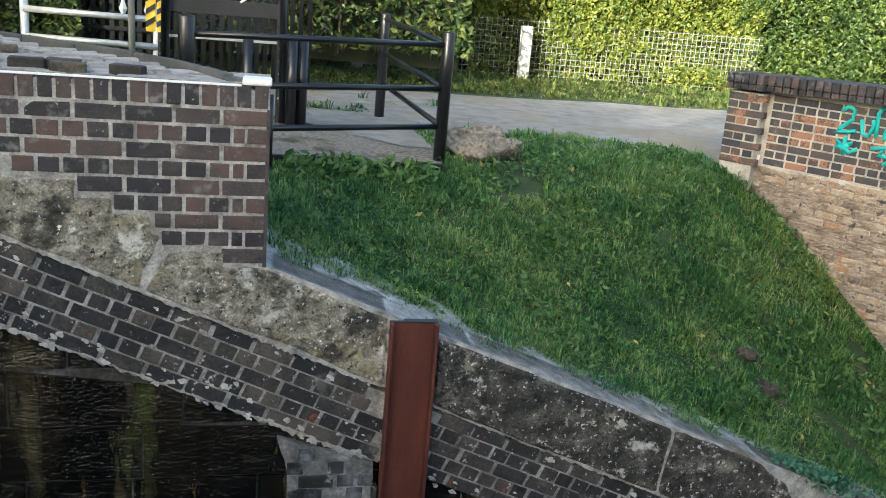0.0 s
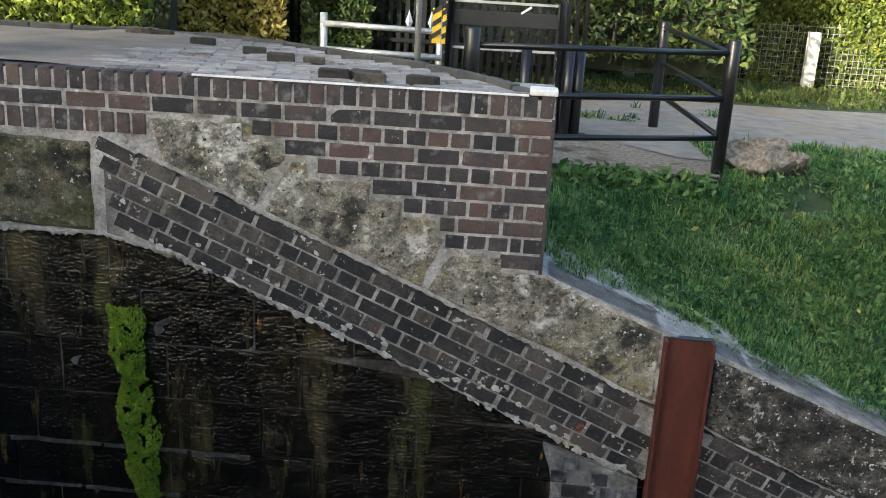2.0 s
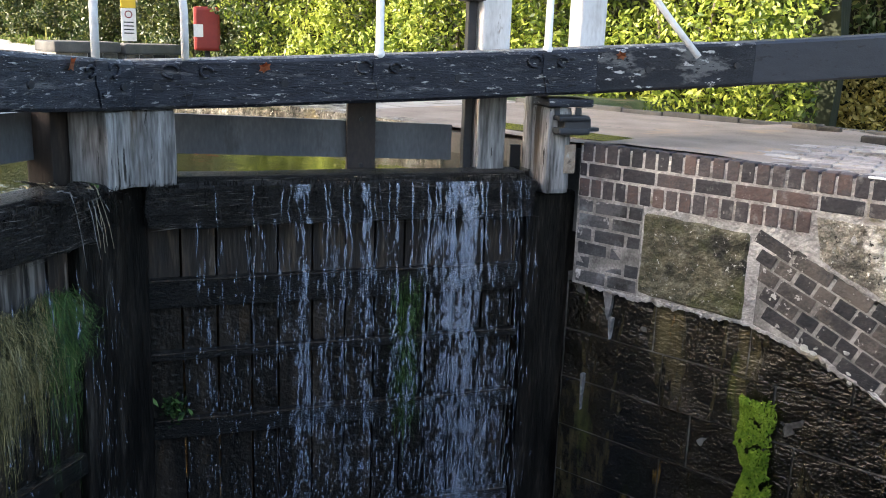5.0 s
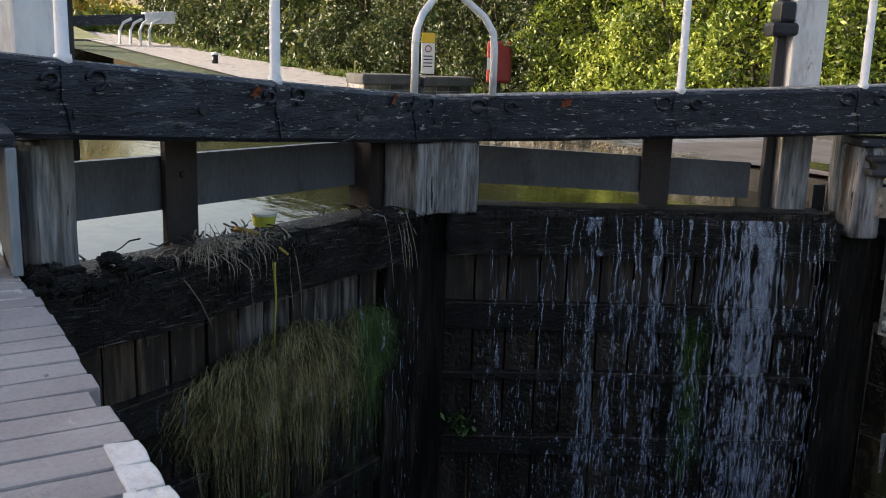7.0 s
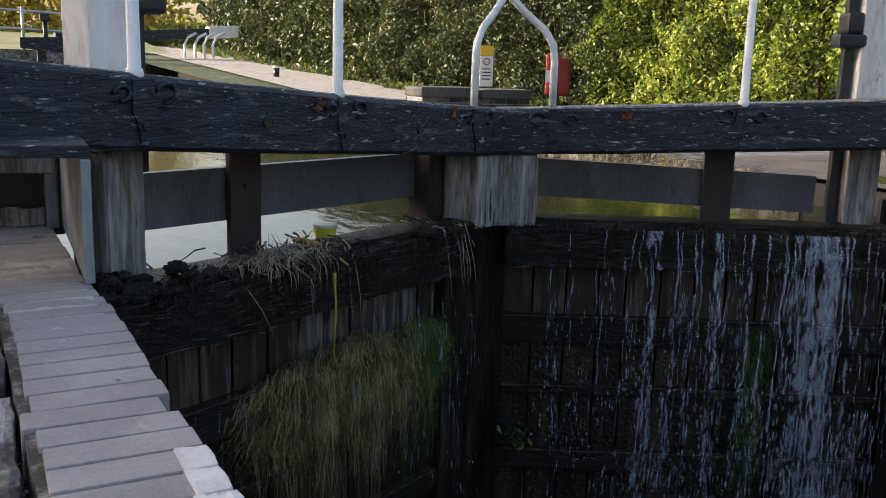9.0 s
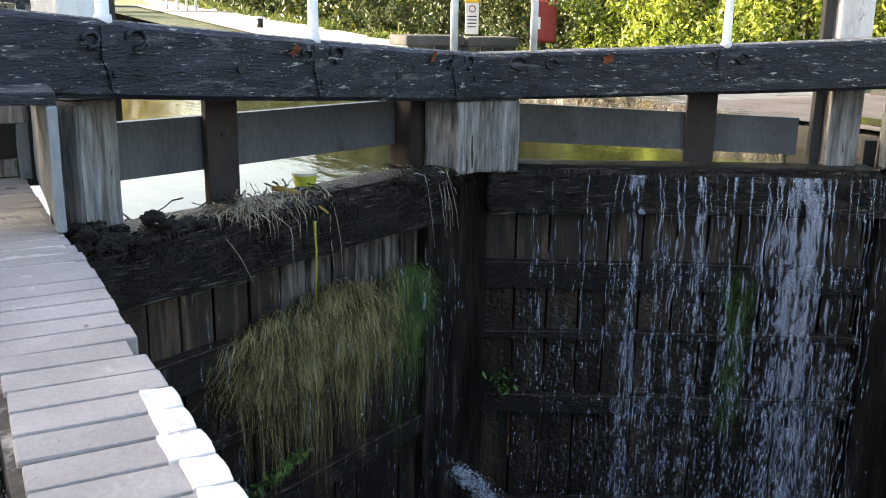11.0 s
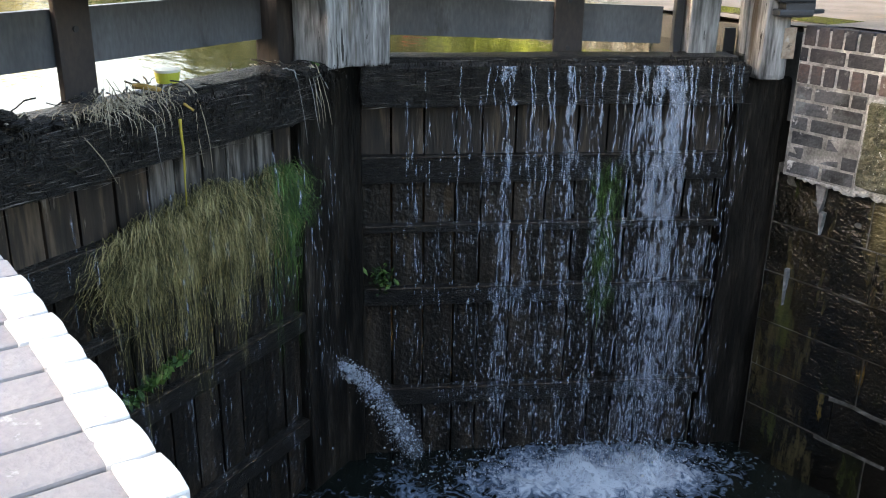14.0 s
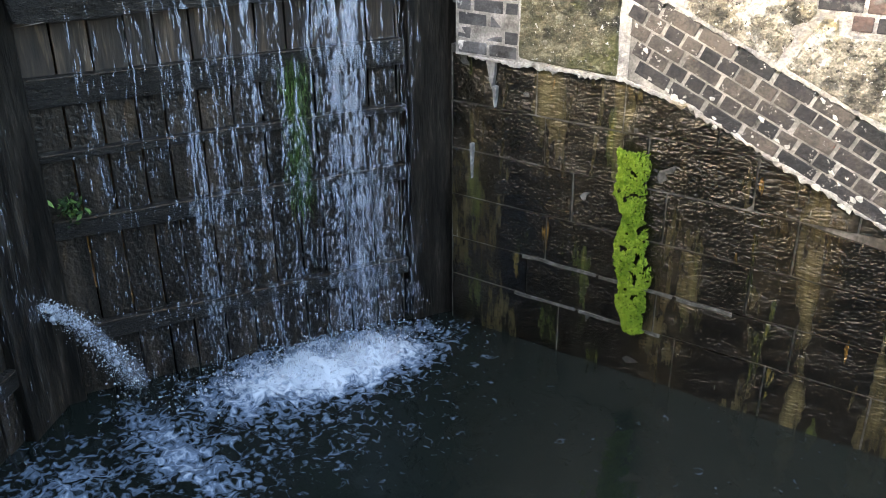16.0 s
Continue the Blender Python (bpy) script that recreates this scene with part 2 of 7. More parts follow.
DIRT = mat("trodden_dirt", [(0.16, 0.135, 0.115), (0.24, 0.205, 0.175), (0.31, 0.27, 0.235)], 3, 0.95, 0.7, 70, dist=0.015, spots=[((0.34, 0.25, 0.17), 1.6, 0.58, 0.1), ((0.13, 0.12, 0.11), 12, 0.62, 0.06)])
GRAVEL = mat("pale_gravel", [(0.1, 0.085, 0.068), (0.22, 0.19, 0.155), (0.34, 0.3, 0.25), (0.45, 0.41, 0.35)], 26, 0.95, 1.0, 120, chip=(70, 0.03, 1), spots=[((0.1, 0.075, 0.05), 1.6, 0.53, 0.12), ((0.06, 0.08, 0.02), 3, 0.6, 0.1)])
SETTS = mat("worn_setts", [(0.19, 0.178, 0.175), (0.29, 0.272, 0.262), (0.39, 0.37, 0.345)], 7, 0.9, 0.8, 70, island=0.3, chip=(30, 0.012, 1), spots=[((0.09, 0.08, 0.065), 3, 0.57, 0.1), ((0.34, 0.27, 0.18), 4.4, 0.6, 0.1)])
OLDBRICK = mat("mossy_brick", [(0.02, 0.02, 0.019), (0.05, 0.046, 0.04), (0.15, 0.13, 0.095)], 5, 0.95, 0.6, 50, island=0.4)
STONE_DARK = mat("blackened_stone", [(0.014, 0.014, 0.013), (0.034, 0.032, 0.029), (0.08, 0.074, 0.064), (0.2, 0.19, 0.165)], 9, 0.95, 1.0, 80, chip=(24, 0.05, 1), spots=[((0.24, 0.225, 0.18), 2.3, 0.58, 0.08), ((0.55, 0.54, 0.5), 32, 0.6, 0.04), ((0.45, 0.44, 0.41), 7, 0.59, 0.07), ((0.014, 0.013, 0.012), 30, 0.59, 0.05)], dist=0.03)
DARKSTONE = mat("grey_cap_stone", [(0.05, 0.05, 0.05), (0.1, 0.1, 0.095)], 5, 0.9, 0.5, 50)
LEDGE = mat("limy_ledge", [(0.015, 0.014, 0.012), (0.07, 0.068, 0.06), (0.2, 0.2, 0.19)], 14, 0.7, 0.5, 50)
LIMEFLAKE = mat("flaky_lime", [(0.2, 0.2, 0.19), (0.42, 0.42, 0.4), (0.6, 0.6, 0.58)], 14, 0.9, 0.8, 60)
LIMEWASH = mat("flaking_limewash", [(0.05, 0.05, 0.05), (0.16, 0.16, 0.16), (0.4, 0.4, 0.4)], 7, 0.8, 0.6, 40)
PEELING = mat("peeling_white", [(0.5, 0.49, 0.47), (0.72, 0.72, 0.71), (0.8, 0.8, 0.79)], 7, 0.75, 0.5, 50, streak=3, spots=[((0.06, 0.055, 0.05), 9, 0.63, 0.03), ((0.3, 0.27, 0.22), 5, 0.62, 0.04)])
GREYPAINT = mat("grey_blue_paint", [(0.12, 0.14, 0.16), (0.2, 0.23, 0.25), (0.3, 0.33, 0.35)], 6, 0.7, 0.4, 50, streak=3)
PLANK = mat("wet_planks", [(0.005, 0.005, 0.0045), (0.015, 0.013, 0.0105), (0.055, 0.043, 0.032)], 8, 0.4, 0.9, 40, streak=7.0, island=0.1, spec=0.28, chip=(34, 0.012, 1), spots=[((0.05, 0.034, 0.02), 9, 0.63, 0.06)])
PALEPOST = mat("cream_concrete", [(0.5, 0.48, 0.41), (0.66, 0.64, 0.56)], 6, 0.9, 0.4, 60)
CONCRETE = mat("pale_concrete", [(0.3, 0.28, 0.24), (0.45, 0.43, 0.38)], 6, 0.9, 0.4, 60)
MIXBRICK = mat("mixed_brick", [(0.035, 0.037, 0.046), (0.05, 0.05, 0.058), (0.062, 0.058, 0.064), (0.085, 0.07, 0.068), (0.085, 0.065, 0.06), (0.1, 0.07, 0.06), (0.32, 0.16, 0.1)], 5, 0.85, 0.35, 60, island=0.34, spots=[((0.2, 0.19, 0.18), 6, 0.62, 0.1)])
OLDFACE = mat("spalled_brick", [(0.16, 0.12, 0.095), (0.3, 0.235, 0.19), (0.44, 0.37, 0.31)], 9, 0.95, 1.0, 40, dist=0.03, chip=(14, 0.04, 3), spots=[((0.09, 0.075, 0.065), 9, 0.57, 0.06), ((0.48, 0.45, 0.41), 6, 0.6, 0.08), ((0.36, 0.19, 0.1), 4, 0.6, 0.08)])
SOFTBRICK = mat("worn_soft_brick", [(0.2, 0.155, 0.12), (0.33, 0.255, 0.19), (0.42, 0.35, 0.27), (0.36, 0.22, 0.13)], 6, 0.95, 0.9, 50, island=0.35, chip=(30, 0.02, 1), spots=[((0.12, 0.1, 0.085), 9, 0.6, 0.07), ((0.5, 0.47, 0.42), 7, 0.6, 0.07)])
WIRE = mat("dull_wire", [(0.26, 0.26, 0.24), (0.42, 0.42, 0.39)], 12, 0.7, 0.0)
TURQ = mat("turquoise_paint", [(0.02, 0.4, 0.38), (0.04, 0.5, 0.47)], 9, 0.5, 0.0)
YELLOW = mat("yellow_tape", [(0.7, 0.45, 0.02), (0.8, 0.55, 0.04)], 9, 0.5, 0.0)
REDPAINT = mat("red_paint", [(0.19, 0.015, 0.012), (0.28, 0.026, 0.02)], 6, 0.5, 0.1)
REED = mat("dry_reed", [(0.02, 0.023, 0.008), (0.09, 0.086, 0.026), (0.25, 0.205, 0.07), (0.46, 0.39, 0.18)], 7, 0.8, 0.0, 40, island=0.5)
SPLINTER = mat("frayed_wood", [(0.008, 0.0075, 0.006), (0.02, 0.018, 0.015), (0.07, 0.06, 0.05), (0.16, 0.14, 0.12)], 6, 0.5, 0.0, 30, island=0.5)
RUSTLEAF = mat("rusty_leaf", [(0.22, 0.06, 0.02), (0.4, 0.14, 0.05)], 20, 0.7, 0.2)
STRAW = mat("pale_straw", [(0.25, 0.21, 0.14), (0.42, 0.37, 0.27)], 6, 0.85, 0.0)
ORANGEREED = mat("orange_reed", [(0.25, 0.15, 0.03), (0.42, 0.28, 0.07)], 7, 0.7, 0.1)
YELLOWREED = mat("yellow_reed", [(0.3, 0.24, 0.02), (0.42, 0.34, 0.05)], 7, 0.7, 0.1)
GREENWEED = mat("green_weed", [(0.014, 0.04, 0.008), (0.045, 0.105, 0.018), (0.12, 0.21, 0.045)], 6, 0.7, 0.0, 30, island=0.4)
BRIGHTWEED = mat("bright_weed", [(0.13, 0.24, 0.012), (0.26, 0.4, 0.03), (0.38, 0.5, 0.06)], 7, 0.7, 0.0, 30, island=0.3, thin=0.35)
YELLOWTUB = mat("yellow_tub", [(0.42, 0.44, 0.05), (0.5, 0.5, 0.08)], 5, 0.4, 0.0)
CLEARTUB = mat("cloudy_lid", [(0.5, 0.52, 0.45), (0.6, 0.62, 0.55)], 5, 0.3, 0.0)
LEAF_GREEN = mat("bright_leaves", [(0.05, 0.085, 0.012), (0.19, 0.25, 0.03), (0.42, 0.46, 0.085)], 1.0, 0.5, 0.0, 4, island=0.4, thin=0.35)
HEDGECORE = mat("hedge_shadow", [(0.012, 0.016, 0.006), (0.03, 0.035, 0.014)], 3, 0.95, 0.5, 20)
GRASSBLADE = mat("grass_blades", [(0.018, 0.075, 0.02), (0.055, 0.17, 0.04), (0.14, 0.28, 0.06), (0.36, 0.4, 0.14)], 1.3, 0.6, 0.0, 15, island=0.34, thin=0.35)
VERGE = mat("verge_blades", [(0.06, 0.11, 0.02), (0.13, 0.18, 0.035), (0.24, 0.24, 0.08)], 1.2, 0.7, 0.0, 8, island=0.4, thin=0.35)


def water_mat(name, base, bump, scale, foam):
    m = bpy.data.materials.new(name)
    m.use_nodes = True
    n, l = m.node_tree.nodes, m.node_tree.links
    p = n["Principled BSDF"]
    p.inputs["Roughness"].default_value, p.inputs["IOR"].default_value = 0.05, 1.4
    tex = n.new("ShaderNodeTexNoise")
    geo = n.new("ShaderNodeNewGeometry")
    mp = n.new("ShaderNodeMapping")
    mp.inputs["Scale"].default_value = scale
    l.new(geo.outputs["Position"], mp.inputs[0])
    l.new(mp.outputs[0], tex.inputs["Vector"])
    tex.inputs["Scale"].default_value, tex.inputs["Detail"].default_value = 3.0, 4
    b = n.new("ShaderNodeBump")
    b.inputs["Strength"].default_value, b.inputs["Distance"].default_value = bump, 0.03
    l.new(tex.outputs[0], b.inputs["Height"])
    l.new(b.outputs[0], p.inputs["Normal"])
    p.inputs["Base Color"].default_value = (*base, 1)
    if foam:
        at = n.new("ShaderNodeVertexColor")
        at.layer_name = "foam"
        mx = n.new("ShaderNodeMixRGB")
        mx.inputs[1].default_value, mx.inputs[2].default_value = (*base, 1), (0.16, 0.22, 0.31, 1)
        lace = n.new("ShaderNodeTexNoise")
        l.new(geo.outputs["Position"], lace.inputs["Vector"])
        lace.inputs["Scale"].default_value, lace.inputs["Detail"].default_value, lace.inputs["Distortion"].default_value = 17.0, 9, 1.0
        add = n.new("ShaderNodeMath")
        add.operation = "MULTIPLY_ADD"
        add.inputs[1].default_value = 0.62
        l.new(at.outputs[0], add.inputs[0])
        l.new(lace.outputs[0], add.inputs[2])
        cut = n.new("ShaderNodeMapRange")
        cut.inputs["From Min"].default_value, cut.inputs["From Max"].default_value = 0.68, 0.9
        l.new(add.outputs[0], cut.inputs["Value"])
        l.new(cut.outputs[0], mx.inputs[0])
        cut2 = n.new("ShaderNodeMapRange")
        cut2.inputs["From Min"].default_value, cut2.inputs["From Max"].default_value = 0.86, 1.1
        l.new(add.outputs[0], cut2.inputs["Value"])
        mx2 = n.new("ShaderNodeMixRGB")
        mx2.inputs[2].default_value = (0.68, 0.74, 0.8, 1)
        l.new(cut2.outputs[0], mx2.inputs[0])
        l.new(mx.outputs[0], mx2.inputs[1])
        l.new(mx2.outputs[0], p.inputs["Base Color"])
        mr = n.new("ShaderNodeMapRange")
        mr.inputs["To Min"].default_value, mr.inputs["To Max"].default_value = 0.06, 0.7
        l.new(cut.outputs[0], mr.inputs["Value"])
        l.new(mr.outputs[0], p.inputs["Roughness"])
    return m


WATER = water_mat("canal_water", (0.008, 0.011, 0.009), 0.35, (2, 2, 2), True)
WATER_HIGH = water_mat("upper_canal_water", (0.022, 0.024, 0.01), 0.09, (1.6, 3.8, 1), False)


def clear_mat(name, colour, rough, alpha):
    m = bpy.data.materials.new(name)
    m.use_nodes = True
    p = m.node_tree.nodes["Principled BSDF"]
    p.inputs["Base Color"].default_value = (*colour, 1)
    p.inputs["Roughness"].default_value, p.inputs["Alpha"].default_value, p.inputs["IOR"].default_value = rough, alpha, 1.33
    return m


SPRAY = clear_mat("falling_water", (0.47, 0.55, 0.67), 0.06, 0.26)
VEIL = clear_mat("thin_water_veil", (0.5, 0.58, 0.7), 0.08, 0.2)
FOAM = clear_mat("white_foam", (0.68, 0.74, 0.82), 0.35, 0.7)
SMOKE = clear_mat("smoky_sheet", (0.03, 0.034, 0.038), 0.1, 0.3)


BLUELEAF = mat("blue_green_leaves", [(0.03, 0.1, 0.06), (0.06, 0.17, 0.1), (0.1, 0.24, 0.14)], 4, 0.6, 0.0, 9, island=0.5, thin=0.3)
WEEDLEAF = mat("weed_leaves", [(0.04, 0.1, 0.025), (0.08, 0.17, 0.04), (0.15, 0.24, 0.07)], 3, 0.6, 0.0, 9, island=0.5, thin=0.3)
LIMYDARK = mat("dark_limy_joint", [(0.012, 0.012, 0.01), (0.04, 0.038, 0.034), (0.15, 0.145, 0.135)], 5, 0.6, 0.5, 40)
DRYPLANK = mat("weathered_planks", [(0.006, 0.005, 0.004), (0.028, 0.02, 0.014), (0.13, 0.092, 0.06)], 22, 0.6, 0.9, 60, streak=9.0, island=0.08, spots=[((0.2, 0.17, 0.14), 24, 0.63, 0.05)])
PALEPLANK = mat("pale_planks", [(0.012, 0.01, 0.008), (0.06, 0.053, 0.046), (0.22, 0.205, 0.185)], 26, 0.8, 0.9, 60, streak=9.0, island=0.12, spots=[((0.008, 0.007, 0.006), 18, 0.57, 0.05)])
DARKBED = mat("dark_gritty_bedding", [(0.03, 0.027, 0.024), (0.06, 0.055, 0.05), (0.3, 0.29, 0.28)], 16, 0.95, 0.6, 70)
MOSSETT = mat("mossy_setts", [(0.05, 0.046, 0.04), (0.13, 0.12, 0.105), (0.23, 0.215, 0.195), (0.36, 0.34, 0.31)], 8, 0.95, 1.0, 60, island=0.3, chip=(26, 0.02, 1), spots=[((0.05, 0.055, 0.025), 6, 0.57, 0.08), ((0.5, 0.49, 0.46), 12, 0.64, 0.05)])
DIRTYMORTAR = mat("dirty_mortar", [(0.08, 0.078, 0.073), (0.21, 0.205, 0.195), (0.45, 0.44, 0.42)], 8, 0.95, 0.9, 70, spots=[((0.04, 0.04, 0.038), 4, 0.57, 0.1)])
DARKSOIL = mat("dark_soil", [(0.02, 0.016, 0.012), (0.045, 0.036, 0.027), (0.085, 0.068, 0.05)], 9, 0.95, 0.9, 50, dist=0.03)
MEADOW = mat("dry_meadow", [(0.09, 0.12, 0.04), (0.15, 0.17, 0.065), (0.22, 0.21, 0.1)], 0.7, 0.95, 0.5, 12)


# ---- mesh helpers ----
def mesh_of(bm, material):
    me = bpy.data.meshes.new("mesh")
    bm.to_mesh(me)
    bm.free()
    for one in material if isinstance(material, (list, tuple)) else (material,):
        me.materials.append(one)
    return me


def thing(name, bm, material, label, category, group="", kind=""):
    ob = new(name, mesh_of(bm, material))
    return tagged(ob, label, category, group, kind)


def holder(name, label, category, at=(0, 0, 0), group="", kind=""):
    ob = new(name)
    ob.location = at
    ob.empty_display_size = 0.1
    bpy.context.view_layer.update()
    return tagged(ob, label, category, group, kind)


def hang(ob, parent):
    ob.parent = parent
    ob.matrix_parent_inverse = parent.matrix_basis.inverted() if parent.parent is None else (parent.parent.matrix_basis @ parent.matrix_parent_inverse @ parent.matrix_basis).inverted()
    return ob


def part(name, bm, material, parent, label=""):
    ob = hang(new(name, mesh_of(bm, material)), parent)
    return tagged(ob, label)


def box(lo, hi, bevel=0.0, m=None, bm=None):
    """A box between two corners, moved by m."""
    bm = bm or bmesh.new()
    c = [(a + b) / 2 for a, b in zip(lo, hi)]
    made = bmesh.ops.create_cube(bm, size=1, matrix=Matrix.Translation(c) @ Matrix.Diagonal((*[abs(b - a) for a, b in zip(lo, hi)], 1)))["verts"]
    if bevel:
        edges = list({e for v in made for e in v.link_edges})
        out = bmesh.ops.bevel(bm, geom=edges, offset=bevel, segments=2, affect="EDGES", profile=0.6)
        made = list({v for f in out["faces"] for v in f.verts} | {v for v in made if v.is_valid})
    if m is not None:
        bmesh.ops.transform(bm, matrix=m, verts=made)
    return bm


def prism(outline, lo, hi, axis_m, bm=None):
    """A polygon (a, b) pushed from lo to hi along its third axis; axis_m maps (a, b, c)."""
    bm = bm or bmesh.new()
    rings = [[bm.verts.new(axis_m @ Vector((a, b, c))) for a, b in outline] for c in (lo, hi)]
    n = len(outline)
    bm.faces.new(rings[0][::-1])
    bm.faces.new(rings[1])
    for i in range(n):
        bm.faces.new((rings[0][i], rings[0][(i + 1) % n], rings[1][(i + 1) % n], rings[1][i]))
    bmesh.ops.recalc_face_normals(bm, faces=bm.faces)
    return bm


def tube(points, radius, sides=10, bm=None):
    """A round bar along points; radius is one number or one for each point."""
    bm = bm or bmesh.new()
    pts = [Vector(p) for p in points]
    rings = []
    for i, p in enumerate(pts):
        way = (pts[min(i + 1, len(pts) - 1)] - pts[max(i - 1, 0)]).normalized()
        side = way.cross(Vector((0.3, 0.2, 1)) if abs(way.z) < 0.9 else Vector((1, 0.1, 0))).normalized()
        up = side.cross(way)
        r = radius[i] if isinstance(radius, (list, tuple)) else radius
        rings.append([bm.verts.new(p + r * (math.cos(a) * side + math.sin(a) * up)) for a in [2 * math.pi * k / sides for k in range(sides)]])
    for a, b in zip(rings, rings[1:]):
        for k in range(sides):
            f = bm.faces.new((a[k], a[(k + 1) % sides], b[(k + 1) % sides], b[k]))
            f.smooth = True
    bm.faces.new(rings[0][::-1])
    bm.faces.new(rings[-1])
    return bm


def raw(name, verts, faces, material, smooth=False):
    me = bpy.data.meshes.new("mesh")
    me.from_pydata([tuple(v) for v in verts], [], faces)
    me.materials.append(material)
    if smooth:
        me.shade_smooth()
    return new(name, me)


def leaf_mesh(centres, size, rng, material, lean=0.0):
    """Many small folded leaves round the centres, as one mesh."""
    n = len(centres)
    a = rng.normal(size=(n, 3))
    a /= np.linalg.norm(a, axis=1)[:, None]
    b = np.cross(a, rng.normal(size=(n, 3)))
    b /= np.linalg.norm(b, axis=1)[:, None]
    a[:, 2] -= lean
    s = size * rng.uniform(0.6, 1.3, n)[:, None]
    c = np.cross(a, b)
    p = np.stack([centres - a * s, centres + b * s * 0.45 + c * s * 0.12, centres + a * s, centres - b * s * 0.45 + c * s * 0.12], 1).reshape(-1, 3)
    me = bpy.data.meshes.new("leaves")
    me.vertices.add(4 * n)
    me.vertices.foreach_set("co", p.ravel())
    k = np.arange(n) * 4
    tri = np.stack([k, k + 1, k + 2, k, k + 2, k + 3], 1).reshape(-1)
    me.loops.add(6 * n)
    me.loops.foreach_set("vertex_index", tri)
    me.polygons.add(2 * n)
    me.polygons.foreach_set("loop_start", np.arange(2 * n) * 3)
    me.polygons.foreach_set("loop_total", np.full(2 * n, 3))
    me.update(calc_edges=True)
    me.materials.append(material)
    return me


ID = Matrix.Identity(4)


# ---- plan ----
LOW, HIGH = -2.9, -0.21  # water below and above the gates
XM, YM, XH = -4.95, 2.29, -3.75  # mitre and heels of the gates
YN = -0.04  # edge of the near coping


def wall_y(x):
    return 4.62 + 0.04 * (x + 3.6)


def slope_z(x):
    """Top of the raking coping of the wing wall."""
    return -0.95 - 0.4 * x


WALL_M = Matrix(((1, 0, 0, 0), (0.04, 0, 1, 4.62 + 0.144), (0, 1, 0, 0), (0, 0, 0, 1)))  # (x, z, depth) to the world


def near_edge(x):
    return 0.04 * (x + 2.3) + 0.002


def ramp(a, b, v):
    """A smooth step from 0 at a to 1 at b."""
    v = min(1.0, max(0.0, (v - a) / (b - a)))
    return v * v * (3 - 2 * v)


def ground_z(x, y):
    """Height of the land beyond the lock."""
    rise = 0.036 * max(0.0, -15.0 - x)
    shelf = -0.06 + rise
    low = -0.93 - 0.012 * max(0.0, y - 8)
    side = ramp(-5.5, -0.6, x + 0.35 * max(0.0, y - 8.5) * (x > -6))
    top = shelf * (1 - side) + low * side
    if x < -0.05:
        back = ramp(6.9, 8.6, y + 0.55 * (x + 2.0) * (x > -2.0))
        top = min(top, -0.1 * (1 - back) - 0.42 * back) if x > -6 else top
        top = top if y > 6.5 or x < -6 else min(top, -0.12)
    if x > -0.3:
        edge = wall_y(x) + 0.28
        foot = slope_z(x) - 0.03
        reach = 7.9 + 0.8 * max(0.0, x - 3.2)
        k = ramp(0, 1, (y - edge) / max(0.4, reach - edge))
        k = 0.75 * k + 0.25 * min(1, max(0, (y - edge) / (reach - edge)))
        bank = foot * (1 - k) + top * k
        top = max(bank, -3.4)
    return top + 0.02 * noise.noise(Vector((x * 1.3, y * 1.3, 0.3)))


# ---- ground ----
xs = sorted(set([-90, -70, -55, -45, -38, -32, -27, -23, -20, -17, -15, -13, -11, -9.5, -8, -7, -6] + [-5.5 + 0.25 * i for i in range(60)] + [10, 11, 12.5, 14, 17, 21, 28, 40, 60, 90]))
ys = [4.95, 5.05] + [5.2 + 0.2 * i for i in range(28)] + [11, 11.5, 12, 13, 14, 15, 16, 17, 18.5, 20, 25, 35, 60, 120, 220]
verts = [(x, wall_y(x) + 0.21 if j == 0 else max(y, wall_y(x) + 0.22 + 0.01 * j), ground_z(x, y)) for x in xs for j, y in enumerate(ys)]
ny = len(ys)
faces = [(i * ny + j, (i + 1) * ny + j, (i + 1) * ny + j + 1, i * ny + j + 1) for i in range(len(xs) - 1) for j in range(ny - 1)]
ground = raw("ground", verts, faces, GRASS, smooth=True)
tagged(ground, "grassy canal bank and rough ground", "ground", kind="structure")
# land on the near side, behind the camera
land = raw("ground_near", [(-90, -80, -0.03), (-0.5, -80, -0.03), (2.5, -80, -1.1), (90, -80, -1.1), (90, -0.7, -1.1), (2.5, -0.7, -1.1), (-0.5, -0.7, -0.03), (-90, -0.7, -0.03)], [(0, 1, 6, 7), (1, 2, 5, 6), (2, 3, 4, 5)], GROUND)
tagged(land, "trodden ground beside the lock", "ground", kind="structure")


def sheet(name, outline, material, label, category, lift, step=0.5):
    """A thin surface laid on the land inside an outline of a few corners, as quads between two edges."""
    a, b = outline
    n = 40
    vs, fs = [], []
    for i in range(n + 1):
        t = i / n
        p, q = [Vector(e[0]).lerp(Vector(e[1]), t) for e in (a, b)]
        for j in range(9):
            r = p.lerp(q, j / 8)
            vs.append((r.x, r.y, ground_z(r.x, r.y) + lift))
    for i in range(n):
        for j in range(8):
            k = i * 9 + j
            fs.append((k, k + 9, k + 10, k + 1))
    return tagged(raw(name, vs, fs, material, True), label, category, kind="structure")


